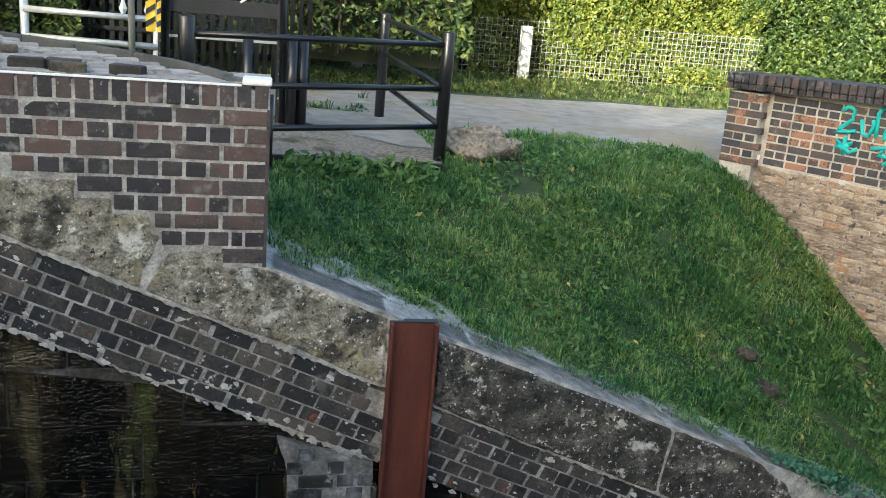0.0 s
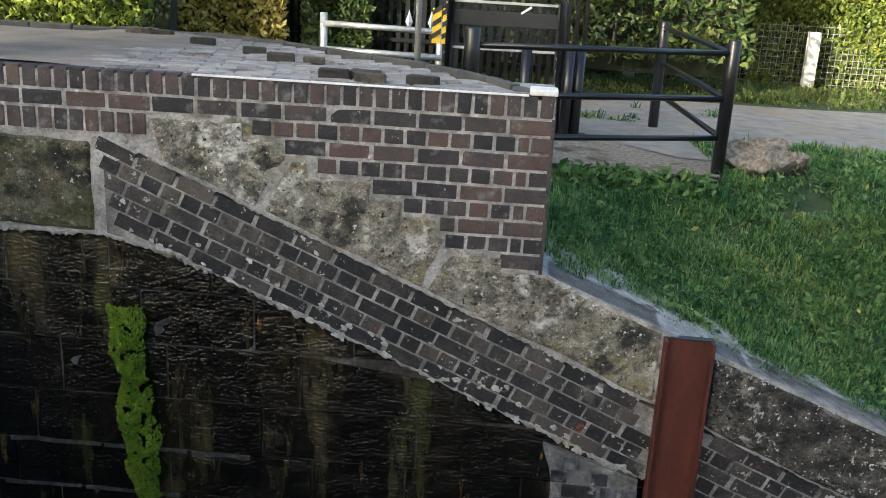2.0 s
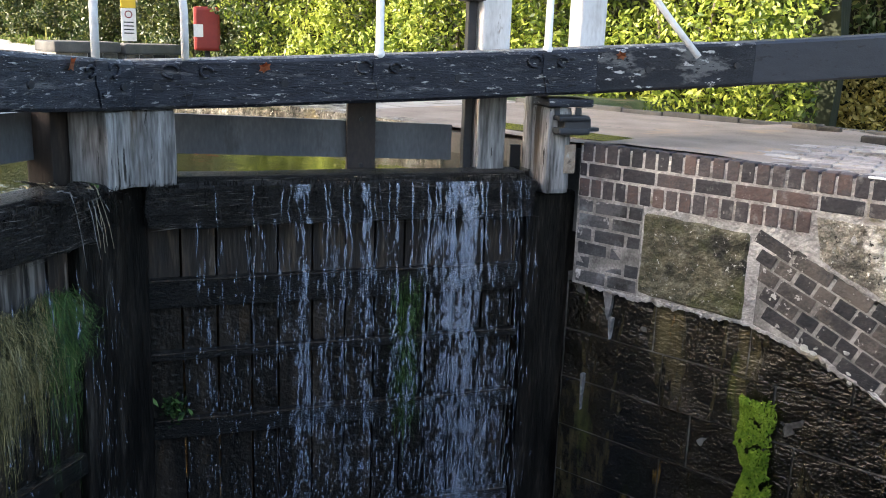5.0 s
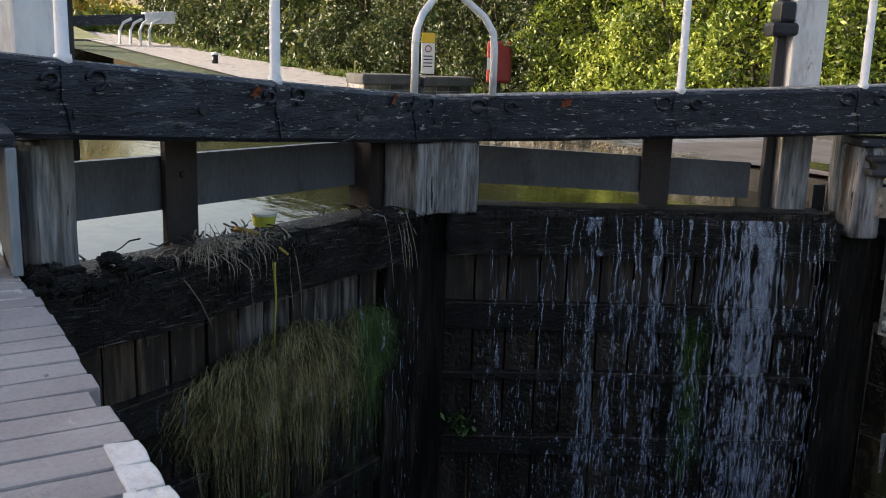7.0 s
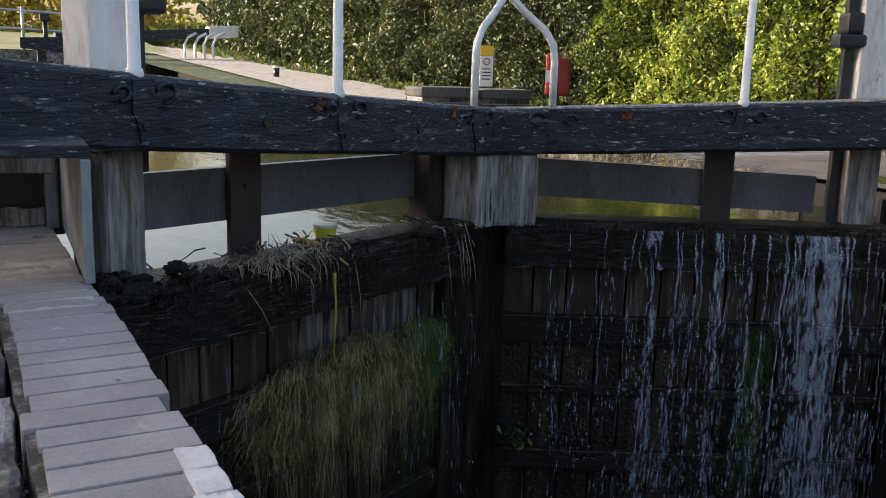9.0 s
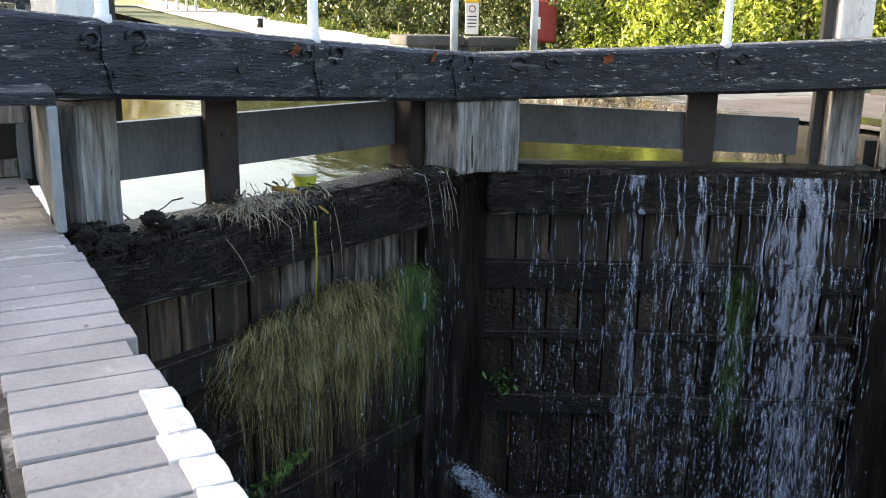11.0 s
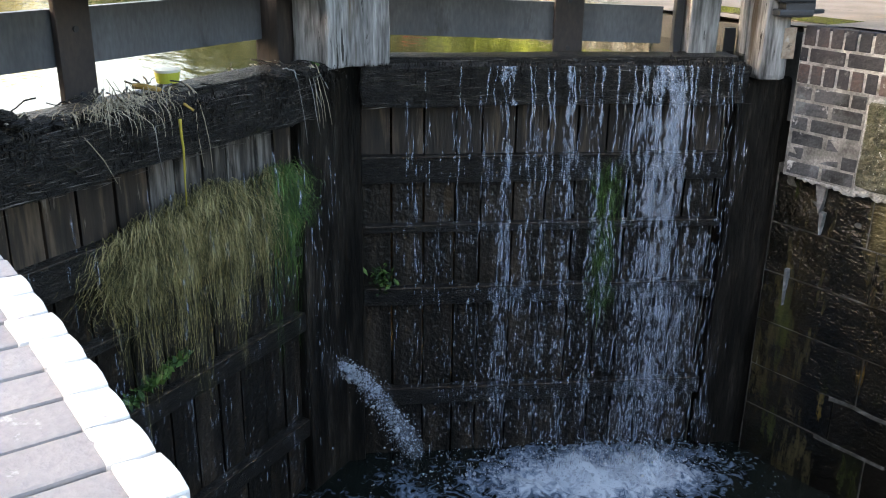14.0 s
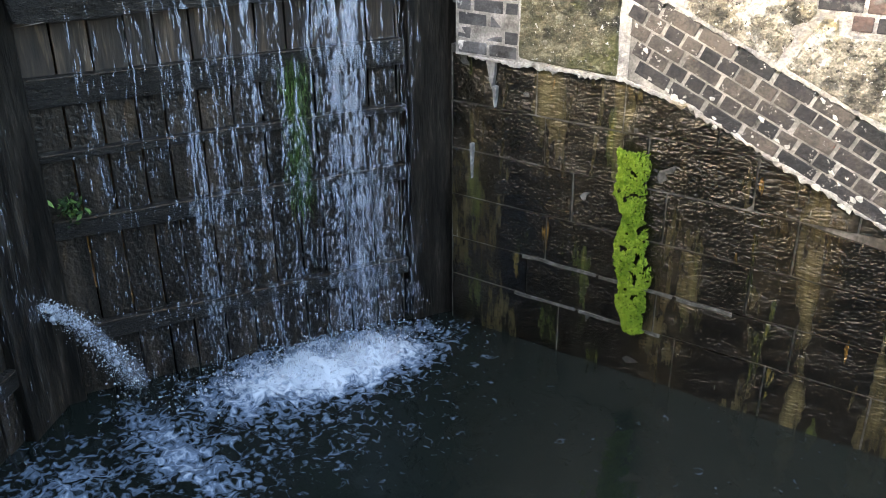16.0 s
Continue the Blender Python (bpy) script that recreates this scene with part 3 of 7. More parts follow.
sheet("path", ([(-0.3, 7.58), (0.6, 13.0)], [(1.46, 7.6), (2.4, 13.2)]), GRAVEL, "pale gravel strip behind the rails", "path", 0.012)
sheet("road", ([(1.25, 8.4), (40, 8.2)], [(-2.5, 13.2), (40, 14.2)]), PATH, "worn grey asphalt towpath", "path", 0.02)
tow = raw("towpath", [(-90, 5.3, 2.68), (-15, 5.1, 0.0), (-6.2, 5.1, -0.045), (-6.2, 7.5, -0.045), (-15, 7.4, 0.0), (-90, 9.0, 2.68)], [(0, 1, 4, 5), (1, 2, 3, 4)], SETTS)
tagged(tow, "stone-paved towpath rising along the lock", "path", kind="structure")

hill = raw("ground_far", [(-37, -40, 0.75), (-37, 6.0, 0.75), (-48, 6.0, 1.5), (-48, -40, 1.5), (-95, 9, 3.2), (-95, -40, 3.2)], [(0, 1, 2, 3), (3, 2, 4, 5)], MEADOW)
tagged(hill, "sunlit grassy rise beyond the next lock", "ground", kind="structure")
thing("wall_upper_lock", box((-37.5, -3, -1), (-36.5, 6, 0.78)), STONE, "stone head wall of the next lock", "wall", kind="structure")

# ---- water ----
rng = np.random.default_rng(3)
nx, ny2 = 170, 130
gx, gy = np.linspace(-5.6, 4.0, nx), np.linspace(-0.3, 4.95, ny2)


def foam_at(x, y):
    """How much of the low water is foam: below the falls, along the jet from the mitre."""
    d = Vector((1.2, 2.31)).normalized()
    px, py = x - XM, y - YM
    u, v = px * d.x + py * d.y, px * d.y - py * d.x
    main = (1.0 + 0.5 * noise.noise(Vector((x * 5, y * 5, 8)))) * math.exp(-((u - 1.65) / 0.75) ** 2) * math.exp(-((v - 0.26) / 0.33) ** 2) * 1.2
    jet = math.exp(-((u - 0.25 - 0.35 * v) / 0.16) ** 2) * math.exp(-((v - 0.75) / 0.75) ** 2) * 0.36
    left = math.exp(-((x + 4.3) / 0.5) ** 2 - ((y - 1.75) / 0.4) ** 2) * 0.32
    swirl = math.exp(-((u - 1.0) / 1.2) ** 2 - ((v - 0.85) / 0.6) ** 2) * 0.3
    return main + jet + left + swirl


wv, wc = [], []
for x in gx:
    for y in gy:
        f = foam_at(x, y)
        z = 0.004 * noise.noise(Vector((x * 4, y * 4, 0))) + min(f, 1) * (0.11 * noise.turbulence(Vector((x * 6, y * 6, 1)), 4, False))
        wv.append((x, y, LOW + z))
        wc.append(min(1.0, f))
wf = [(i * ny2 + j, (i + 1) * ny2 + j, (i + 1) * ny2 + j + 1, i * ny2 + j + 1) for i in range(nx - 1) for j in range(ny2 - 1)]
low_water = raw("water_low", wv, wf, WATER, True)
att = low_water.data.color_attributes.new("foam", "FLOAT_COLOR", "POINT")
att.data.foreach_set("color", np.repeat(np.array(wc)[:, None], 4, 1).ravel())
tagged(low_water, "dark canal water with white foam below the gates", "water", kind="structure")
tail = raw("water_tail", [(4.0, -14, LOW), (90, -14, LOW), (90, 12, LOW), (4.0, 12, LOW)], [(0, 1, 2, 3)], WATER)
tagged(tail, "dark calm canal water", "water", kind="structure")
hv = [(-90 + 1.2 * i if i < 60 else -18 + 0.16 * (i - 60), -0.3 + 5.4 * j / 24, HIGH) for i in range(60 + 95) for j in range(25)]
hf = [(i * 25 + j, (i + 1) * 25 + j, (i + 1) * 25 + j + 1, i * 25 + j + 1) for i in range(154) for j in range(24)]
keep = [f for f in hf if max(hv[k][0] for k in f) < XM + 0.1 or max(hv[k][0] for k in f) < XM + abs((sum(hv[k][1] for k in f) / 4) - YM) * 0.52 - 0.02]
high_water = raw("water_high", hv, keep, WATER_HIGH, True)
tagged(high_water, "rippled canal water held behind the gates", "water", kind="structure")

# ---- far wall ----
RAKE = math.atan(0.428)


def band_z(x):
    """Upper edge of the raking brick band."""
    return -0.44 - 0.428 * (x + 2.19)


b = prism([(-3.6, -0.9), (-2.4, -0.9), (-2.4, -0.52), (-2.2, band_z(-2.2)), (6, band_z(6)), (6, slope_z(6)), (0, slope_z(0)), (0, -0.02), (-3.6, -0.02)], 0.001, 0.75, WALL_M)
wall = thing("wall_far", b, MORTAR, "lock wall of dark blue bricks with weathered stones", "wall", kind="structure")
b = prism([(-3.67, -4.2), (9, -4.2), (9, -3.2), (6, band_z(6) - 0.3), (-2.3, -0.85), (-3.67, -0.85)], 0.051, 0.7, WALL_M)
deep = thing("wall_chamber", b, LIMYDARK, "dark wet masonry of the lock chamber", "wall", kind="structure")
b = prism([(-2.44, -0.9), (-2.44, -0.46), (-2.2, -0.47), (8, band_z(8) - 0.03), (8, band_z(8) - 0.475), (-1.98, band_z(-1.98) - 0.475)], 0.004, 0.5, WALL_M)
band = thing("wall_band", b, DIRTYMORTAR, "raking band of dark bricks across the lock wall", "wall", kind="structure")
# return of the wall along the bank
b = box((-0.4, 4.79, -1.6), (-0.012, 5.0, -0.12))
thing("wall_return", b, BRICK, "brick end of the lock wall", "wall", kind="structure")
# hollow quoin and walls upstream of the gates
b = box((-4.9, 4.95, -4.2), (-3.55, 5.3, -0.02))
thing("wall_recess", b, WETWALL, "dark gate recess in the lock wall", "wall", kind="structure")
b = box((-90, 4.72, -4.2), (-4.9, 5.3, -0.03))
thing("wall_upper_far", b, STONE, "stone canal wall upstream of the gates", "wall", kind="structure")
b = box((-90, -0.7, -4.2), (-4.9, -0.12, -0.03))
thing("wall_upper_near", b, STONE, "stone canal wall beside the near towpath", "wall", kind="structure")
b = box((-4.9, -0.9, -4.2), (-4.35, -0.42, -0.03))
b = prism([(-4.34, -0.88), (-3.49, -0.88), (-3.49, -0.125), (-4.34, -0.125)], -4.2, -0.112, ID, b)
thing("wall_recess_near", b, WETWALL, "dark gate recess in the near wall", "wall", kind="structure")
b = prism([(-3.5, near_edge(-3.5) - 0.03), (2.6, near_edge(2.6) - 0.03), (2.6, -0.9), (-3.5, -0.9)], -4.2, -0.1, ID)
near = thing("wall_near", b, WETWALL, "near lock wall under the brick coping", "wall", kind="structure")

# ---- gates ----


def leaf_frame(side):
    heel = Vector((XH, 4.6 if side > 0 else -0.02, 0))
    u = (heel - Vector((XM, YM, 0))).normalized()
    v = Vector((abs(u.y), -u.x * (1 if u.y > 0 else -1), 0))
    return Matrix(((u.x, v.x, 0, XM), (u.y, v.y, 0, YM), (0, 0, 1, 0), (0, 0, 0, 1)))


def fixed(bm):
    bmesh.ops.recalc_face_normals(bm, faces=bm.faces)
    return bm


def worn(bm, amount, scale, cuts=2):
    """Roughens a box-like mesh."""
    bmesh.ops.subdivide_edges(bm, edges=bm.edges[:], cuts=cuts, use_grid_fill=True)
    for v in bm.verts:
        v.co += amount * noise.noise_vector(v.co * scale)
    return fixed(bm)


def lift(u, side):
    """How far the sagging beam has climbed at u."""
    return (0.04 * u + 0.0035 * u * u) * (1.0 if side > 0 else 1.4)


WELL = 0.17


def beam_shape(u0, u1, z0, z1, taper, side, v0=-0.14, v1=0.14, m=ID, n=16):
    """A long squared timber that climbs outwards."""
    bm = bmesh.new()
    rings = []
    for i in range(n + 1):
        u = u0 + (u1 - u0) * i / n
        lo = z0 + lift(u, side) - taper * (u - u0) / (u1 - u0) * 0.5
        hi = z1 + lift(u, side) + taper * (u - u0) / (u1 - u0) * 0.5
        c = 0.018
        ring = [(v0 + c, lo), (v1 - c, lo), (v1, lo + c), (v1, hi - c), (v1 - c, hi), (v0 + c, hi), (v0, hi - c), (v0, lo + c)]
        rings.append([bm.verts.new(m @ (Vector((u, v, z)) + 0.004 * noise.noise_vector(Vector((u * 3, v * 9, z * 9))))) for v, z in ring])
    for a, c in zip(rings, rings[1:]):
        for k in range(8):
            bm.faces.new((a[k], a[(k + 1) % 8], c[(k + 1) % 8], c[k]))
    bm.faces.new(rings[0])
    bm.faces.new(rings[-1])
    return fixed(bm)


def beam_top(side, m):
    """The bare upper face of the beam, a thin board that follows it."""
    bm = bmesh.new()
    rings = []
    for i in range(13):
        u = 0.02 + 0.3 * i
        z = WELL + 0.25 + lift(u, side) + 0.02 * (u / 5.35)
        rings.append([bm.verts.new(m @ Vector((u, v, z + h + 0.003 * noise.noise(Vector((u * 4, v * 9, side)))))) for v, h in ((-0.118, -0.004), (-0.112, 0.007), (0.112, 0.007), (0.118, -0.004))])
    for a, c in zip(rings, rings[1:]):
        for k in range(4):
            bm.faces.new((a[k], a[(k + 1) % 4], c[(k + 1) % 4], c[k]))
    bm.faces.new(rings[0])
    bm.faces.new(rings[-1])
    return fixed(bm)


def gate(side):
    m = leaf_frame(side)
    g = holder("lock_gate", "closed black timber lock gate, wet and leaking at its rails", "lock gate", (XM, YM, LOW), "pair of mitre gates")
    long = 5.35 if side > 0 else 5.0
    cuts = [(-0.02, 2.75, TAR, ""), (2.752, 3.88, PEELTAR, "peeling black paint on the beam"), (3.882, 5.35, NEWTAR, "freshly blacked outer beam")] if side > 0 else [(-0.02, 5.0, TAR, "")]
    for a, c, mt, lab in cuts:
        part("balance_beam", beam_shape(a, c, WELL - 0.02 * a / long, WELL + 0.25 + 0.02 * a / long, 0.04 * (c - a) / long, side, m=m, n=max(6, int((c - a) * 4))), mt, g, lab)
    part("beam_top", beam_top(side, m), GREYWOOD, g, "worn grey top of the beam")
    part("beam_end", beam_shape(long + 0.002, long + 0.64, WELL - 0.02, WELL + 0.27, 0.0, side, -0.152, 0.152, m, 4), WHITE, g, "white-painted beam end")
    # posts that stand between the beam and the sill rail
    part("mitre_post", worn(box((0.012, -0.14, -0.24), (0.27, 0.1, WELL + 0.005), 0.02, m), 0.007, 6), GREYWOOD, g, "bleached split oak mitre post")
    foot = 0.1 if side > 0 else 0.38
    part("mitre_post_foot", worn(box((-0.1, -0.26, -3.6), (foot, -0.02, -0.242), 0.02, m), 0.012, 5, 4), WETPOST, g, "wet black foot of the mitre post")
    h0, h1 = (2.46, 2.63) if side > 0 else (2.42, 2.48)
    part("heel_post", worn(box((h0, -0.14, -0.33), (h1, 0.1 if side > 0 else -0.02, WELL + (0.04 if side > 0 else 0.13)), 0.03, m), 0.006, 6), GREYWOOD, g, "weathered grey heel post")
    part("heel_post_foot", worn(box((2.42, -0.26, -3.4), (2.8 if side > 0 else 2.66, -0.03, -0.332 if side > 0 else -0.242), 0.03, m), 0.012, 5, 4), WETPOST, g, "wet black foot of the heel post")
    p0, p1 = (2.1, 2.29) if side > 0 else (2.23, 2.45)
    br = 1.28 if side > 0 else 1.56
    post = part("paddle_post", worn(box((p0, -0.32, -0.3), (p1, -0.145, 0.3), 0.015, m), 0.006, 6), GREYWOOD, g, "weathered grey paddle post")
    part("painted_post", worn(box((p0, -0.32, 0.302), (p1, -0.145, 1.75), 0.015, m), 0.004, 5), PEELING, post, "flaking white-painted upper post")
    part("rack", box((p0 - 0.07, -0.27, -0.25 if side > 0 else 0.2), (p0 - 0.012, -0.21, 1.7), 0.008, m), STEEL, post, "black iron paddle rack")
    part("rack_guide", box((p0 - 0.13, -0.29, 0.82), (p0 + 0.03, -0.14, 0.9), 0.02, m), STEEL, post, "iron rack guide")
    part("rack_guide", box((p0 - 0.09, -0.3, 0.9), (p0 + 0.0, -0.14, 1.02), 0.02, m), STEEL, post, "iron rack guide")
    if side > 0:
        part("tall_post", worn(box((2.76, -0.31, 0.3), (2.94, -0.135, 1.75), 0.015, m), 0.004, 5), PEELING, g, "flaking white-painted post")
        part("side_post", worn(box((2.47, -0.3, -0.3), (2.58, -0.16, WELL + 0.12), 0.015, m), 0.006, 6), GREYWOOD, g, "narrow weathered post")
        # Dark opening in the wall behind, added as a solid bar.
        part("slot_bar", worn(box((2.385, -0.33, -0.3), (2.462, -0.29, -0.065), 0.006, m), 0.004, 8), STEEL, g, "dark bar standing in for an opening in the wall")
    else:
        part("backing_block", worn(box((0.16, -0.3, -0.27), (0.385, -0.145, WELL + 0.06), 0.012, m), 0.006, 6), DARKTIMBER, g, "dark brown timber block behind the mitre")
    # steel plank and its bracket behind
    pa, pb = ((0.2, 0.126, -0.102), (1.965, 0.064, -0.158)) if side > 0 else ((0.385, 0.168, -0.076), (p0 - 0.0, 0.19, -0.046))
    strip = prism([(pa[0], pa[2]), (pb[0], pb[2]), (pb[0], pb[1]), (pa[0], pa[1])], -0.305, -0.255, m @ Matrix(((1, 0, 0, 0), (0, 0, 1, 0), (0, 1, 0, 0), (0, 0, 0, 1))))
    part("fender_plank", fixed(strip), FENDER, g, "dark steel fender plank")
    part("bracket", fixed(box((br, -0.25, -0.26), (br + 0.18, -0.215, WELL + 0.06 + lift(br, side)), 0.008, m)), BROWNSTEEL, g, "rust-brown steel bracket")
    for dz in (0.1, -0.18):
        part("bolt", tube([m @ Vector((br + 0.09, -0.217, dz)), m @ Vector((br + 0.09, -0.205, dz))], 0.014, 8), STEEL, g)
    # sill rail and planking
    part("top_rail", worn(box((foot, -0.14, -0.47), (2.41 if side > 0 else 2.7, 0.11, -0.235), 0.02, m), 0.022, 12, 9), WETWOOD, g, "wet black top rail")
    part("lip_board", worn(box((foot, -0.2, -0.25), (2.38, 0.0, -0.2), 0.01, m), 0.012, 9, 3), WETWOOD, g)
    u = foot
    while u < 2.37:
        w = min(0.16 + 0.05 * random.random(), 2.39 - u)
        face = 0.015 + 0.012 * random.random()
        part("plank", fixed(box((u, -0.18, -3.4), (u + w - 0.012, face - 0.12, -0.86), 0.004, m)), PLANK, g)
        dry = PALEPLANK if side < 0 and 0.45 < u < 1.45 else DRYPLANK
        part("upper_plank", fixed(box((u, -0.18, -0.858), (u + w - 0.012, face - 0.118, -0.46), 0.004, m)), dry, g)
        u += w
    for z0, z1 in ((-0.97, -0.8), (-1.29, -1.24), (-1.78, -1.66), (-2.5, -2.38)):
        rail = part("rail", worn(box((foot, -0.12, z0), (2.39, -0.035, z1), 0.012, m), 0.006, 5, 2), WETWOOD, g, "wet timber cross rail")
        # Pale strip puts a wet glint along the rail's upper edge.
        part("worn_edge", worn(box((foot + 0.02, -0.05, z1 - 0.006), (2.36, -0.03, z1 + 0.003), 0.002, m), 0.008, 9, 4), DRYPLANK, rail, "pale strip painted as the edge's wet glint")
    # straps and bolts on the beam face
    for u in (0.35, 1.39, 2.43):
        z = WELL + lift(u, side)
        flat = m @ Matrix(((1, 0, 0, u), (0, 0, 1, 0), (0, 1, 0, z), (0, 0, 0, 1)))
        bm = prism([(-0.042, 0.245), (0.042, 0.245), (0.047, 0.13), (0.03, 0.1), (0.014, 0.015), (-0.014, 0.01), (-0.03, 0.1), (-0.05, 0.12)], 0.137, 0.15, flat)
        s = part("strap", worn(bm, 0.004, 14, 1), TAR, g, "painted iron strap")
        for du, r in ((-0.1, 0.034), (0.085, 0.026)):
            ring = [flat @ Vector((du + r * 1.25 * math.cos(a), 0.195 + r * math.sin(a), 0.147)) for a in [math.tau * k / 10 for k in range(9)]]
            part("eye", tube(ring, 0.009, 6), TAR, s)
        part("bolt", tube([flat @ Vector((0.0, 0.08, 0.145)), flat @ Vector((0.0, 0.08, 0.163))], 0.014, 8), TAR, s)
    for u in (0.18, 0.85, 1.85, 3.1, 3.75):
        z = WELL + lift(u, side) + 0.12
        part("bolt", tube([m @ Vector((u, 0.132, z)), m @ Vector((u, 0.152, z))], 0.02, 10), STEEL, g)
    # handrail
    r = holder("handrail", "white-painted tubular handrail standing on the gate beam", "handrail", m @ Vector((1.4, 0.0, WELL + 0.25)), "handrails of the gates")
    zz = lambda u: WELL + 0.25 + lift(u, side)
    pts = [(0.33, 0, zz(0.33)), (0.33, 0, zz(0.33) + 0.26), (0.32, 0, zz(0) + 0.36), (0.27, 0, zz(0) + 0.44), (0.16, 0, zz(0) + 0.53), (0.07, 0, zz(0) + 0.62), (0.05, 0, zz(0) + 0.72), (0.09, 0, zz(0) + 0.8), (0.18, 0, zz(0) + 0.84), (0.3, 0, zz(0) + 0.85), (1.39, 0, zz(1.39) + 0.85), (2.43, 0, zz(2.43) + 0.85), (2.6, 0, zz(2.5) + 0.84), (2.7, 0, zz(2.6) + 0.78), (3.25, 0.02, zz(3.3) + 0.16), (3.38, 0.16, zz(3.4) - 0.06)]
    part("top_rail", tube([m @ Vector((u, v + 0.1, z)) for u, v, z in pts], 0.021, 10), WHITE, r)
    for u in (1.39, 2.43):
        part("post", tube([m @ Vector((u, 0.1, zz(u) - 0.01)), m @ Vector((u, 0.1, zz(u) + 0.03)), m @ Vector((u, 0.1, zz(u) + 0.031)), m @ Vector((u, 0.1, zz(u) + 0.85))], [0.034, 0.03, 0.024, 0.021], 10), WHITE, r)
    # iron collar on the heel post
    if side < 0:
        return g
    c = holder("heel_collar", "black iron collar block anchored at the gate heel", "iron anchor", m @ Vector((2.62, 0.1, 0.1)), "gate collars")
    part("jaw", worn(box((2.49, 0.1, 0.05), (2.7, 0.2, 0.09), 0.012, m), 0.005, 14), STEEL, c)
    part("jaw", worn(box((2.49, 0.1, 0.13), (2.7, 0.2, 0.165), 0.012, m), 0.005, 14), STEEL, c)
    part("web", worn(box((2.53, 0.09, 0.07), (2.71, 0.19, 0.15), 0.008, m), 0.005, 14), STEEL, c)
    part("cap", worn(box((2.45, -0.12, WELL + 0.042), (2.75, 0.13, 0.262), 0.01, m), 0.004, 9), TAR, c)
    part("tie_bar", worn(box((2.69, 0.05, 0.06), (2.82, 0.09, 0.085), 0.006, m), 0.004, 9), STEEL, c)
    for u, w in ((2.5, 0.035), (2.64, 0.04)):
        part("tar_run", worn(box((u, 0.101, 0.15), (u + w, 0.108, WELL + 0.04), 0.003, m), 0.006, 20), STEEL, c)
    part("wear_plate", worn(box((2.585, 0.1, -0.2), (2.66, 0.108, -0.02), 0.004, m), 0.004, 14), SOFTBRICK, c, "pale orange rust plate")
    return g


random.seed(5)
gate(1)
gate(-1)

# ---- paved lock side ----
back = [(-0.02, 4.88), (-0.2, 5.12), (-0.36, 5.44), (-0.55, 5.74), (-0.8, 6.0), (-1.2, 6.32), (-1.6, 6.68), (-2.0, 7.0), (-2.5, 7.3), (-3.2, 7.42), (-4.6, 7.3), (-6.3, 7.3)]
slab = prism([(-6.3, 4.74), (-3.6, 4.74), (-3.6, wall_y(-3.6) + 0.02), (0.0, wall_y(0) + 0.02)] + back, -0.6, -0.06, ID)
deck = thing("pavement", slab, DARKSTONE, "lockside paved with worn grey setts", "pavement", kind="structure")
kerb_pts = [Vector((x, y, 0)) for x, y in back]
for i, (p, q) in enumerate(zip(kerb_pts, kerb_pts[1:])):
    n = max(1, round((q - p).length / 0.4))
    for k in range(n):
        a, c = p.lerp(q, k / n), p.lerp(q, (k + 1) / n)
        w = (c - a).normalized()
        mm = Matrix.Translation(a) @ Matrix.Rotation(math.atan2(w.y, w.x), 4, "Z")
        part("kerb", box((0.004, -0.01, -0.5), ((c - a).length - 0.004, 0.055, 0.012 + random.uniform(-0.006, 0.006)), 0.012, mm), DARKSTONE, deck)


def inside(x, y, poly):
    hit = False
    for (x0, y0), (x1, y1) in zip(poly, poly[1:] + poly[:1]):
        if (y0 > y) != (y1 > y) and x < (x1 - x0) * (y - y0) / (y1 - y0) + x0:
            hit = not hit
    return hit


area = [(-6.3, 4.62), (-0.05, 4.86)] + [(x - 0.03, y - 0.05) for x, y in back[1:]]
sett_meshes = []
for k in range(3):
    bm = box((-0.101, -0.046, -0.06), (0.101, 0.046, 0.0), 0.014)
    for v in bm.verts:
        v.co += 0.005 * noise.noise_vector(v.co * 18 + Vector((k * 6, 0, 0)))
    sett_meshes.append(mesh_of(bm, SETTS))
random.seed(11)
made = 0
rest = bmesh.new()
for r in range(32):
    for c in range(38):
        p = Vector((0.1 - c * 0.217 + 0.108 * (r % 2), 4.8 + r * 0.106, 0))
        q = Vector((p.x - (p.y - 4.9) * 0.25, p.y, 0))
        if q.x < -2.9 - 0.5 * noise.noise(Vector((q.y * 2, 0, 0))) or not inside(q.x, q.y, area) or not inside(q.x + 0.1, q.y + 0.03, area):
            continue
        m = pose(q.x, q.y, -0.008 + random.uniform(-0.006, 0.007), random.uniform(-2, 2), random.uniform(-2, 2), 14 + random.uniform(-2.5, 2.5))
        made += 1
        if made <= 300:
            o = hang(new("sett", random.choice(sett_meshes)), deck)
            o.matrix_basis = m
        else:
            box((-0.101, -0.046, -0.06), (0.101, 0.046, 0.0), 0.0, m, rest)
tagged(part("sett_field", rest, SETTS, deck), "", kind="stuff")
# trodden dirt that covers the setts near the gate
n = 26
dv, df = [], []
for i in range(n + 1):
    for j in range(n + 1):
        x = -6.2 + 4.1 * i / n
        near_y = wall_y(x) + 0.09 if x > -3.58 else 4.75
        y = near_y + (7.25 - near_y) * j / n
        dv.append((x, y, 0.006 - 0.034 * ramp(-3.4, -3.75, x) + 0.006 * noise.noise(Vector((x * 3, y * 3, 1))) - 0.03 * ramp(-2.9, -2.3, x + 0.5 * noise.noise(Vector((y * 2.2, x, 0))))))
df = [(i * (n + 1) + j, (i + 1) * (n + 1) + j, (i + 1) * (n + 1) + j + 1, i * (n + 1) + j + 1) for i in range(n) for j in range(n)]
tagged(raw("trodden_dirt", dv, df, DIRT, True), "smooth trodden dirt over the paving", "dirt", kind="structure")
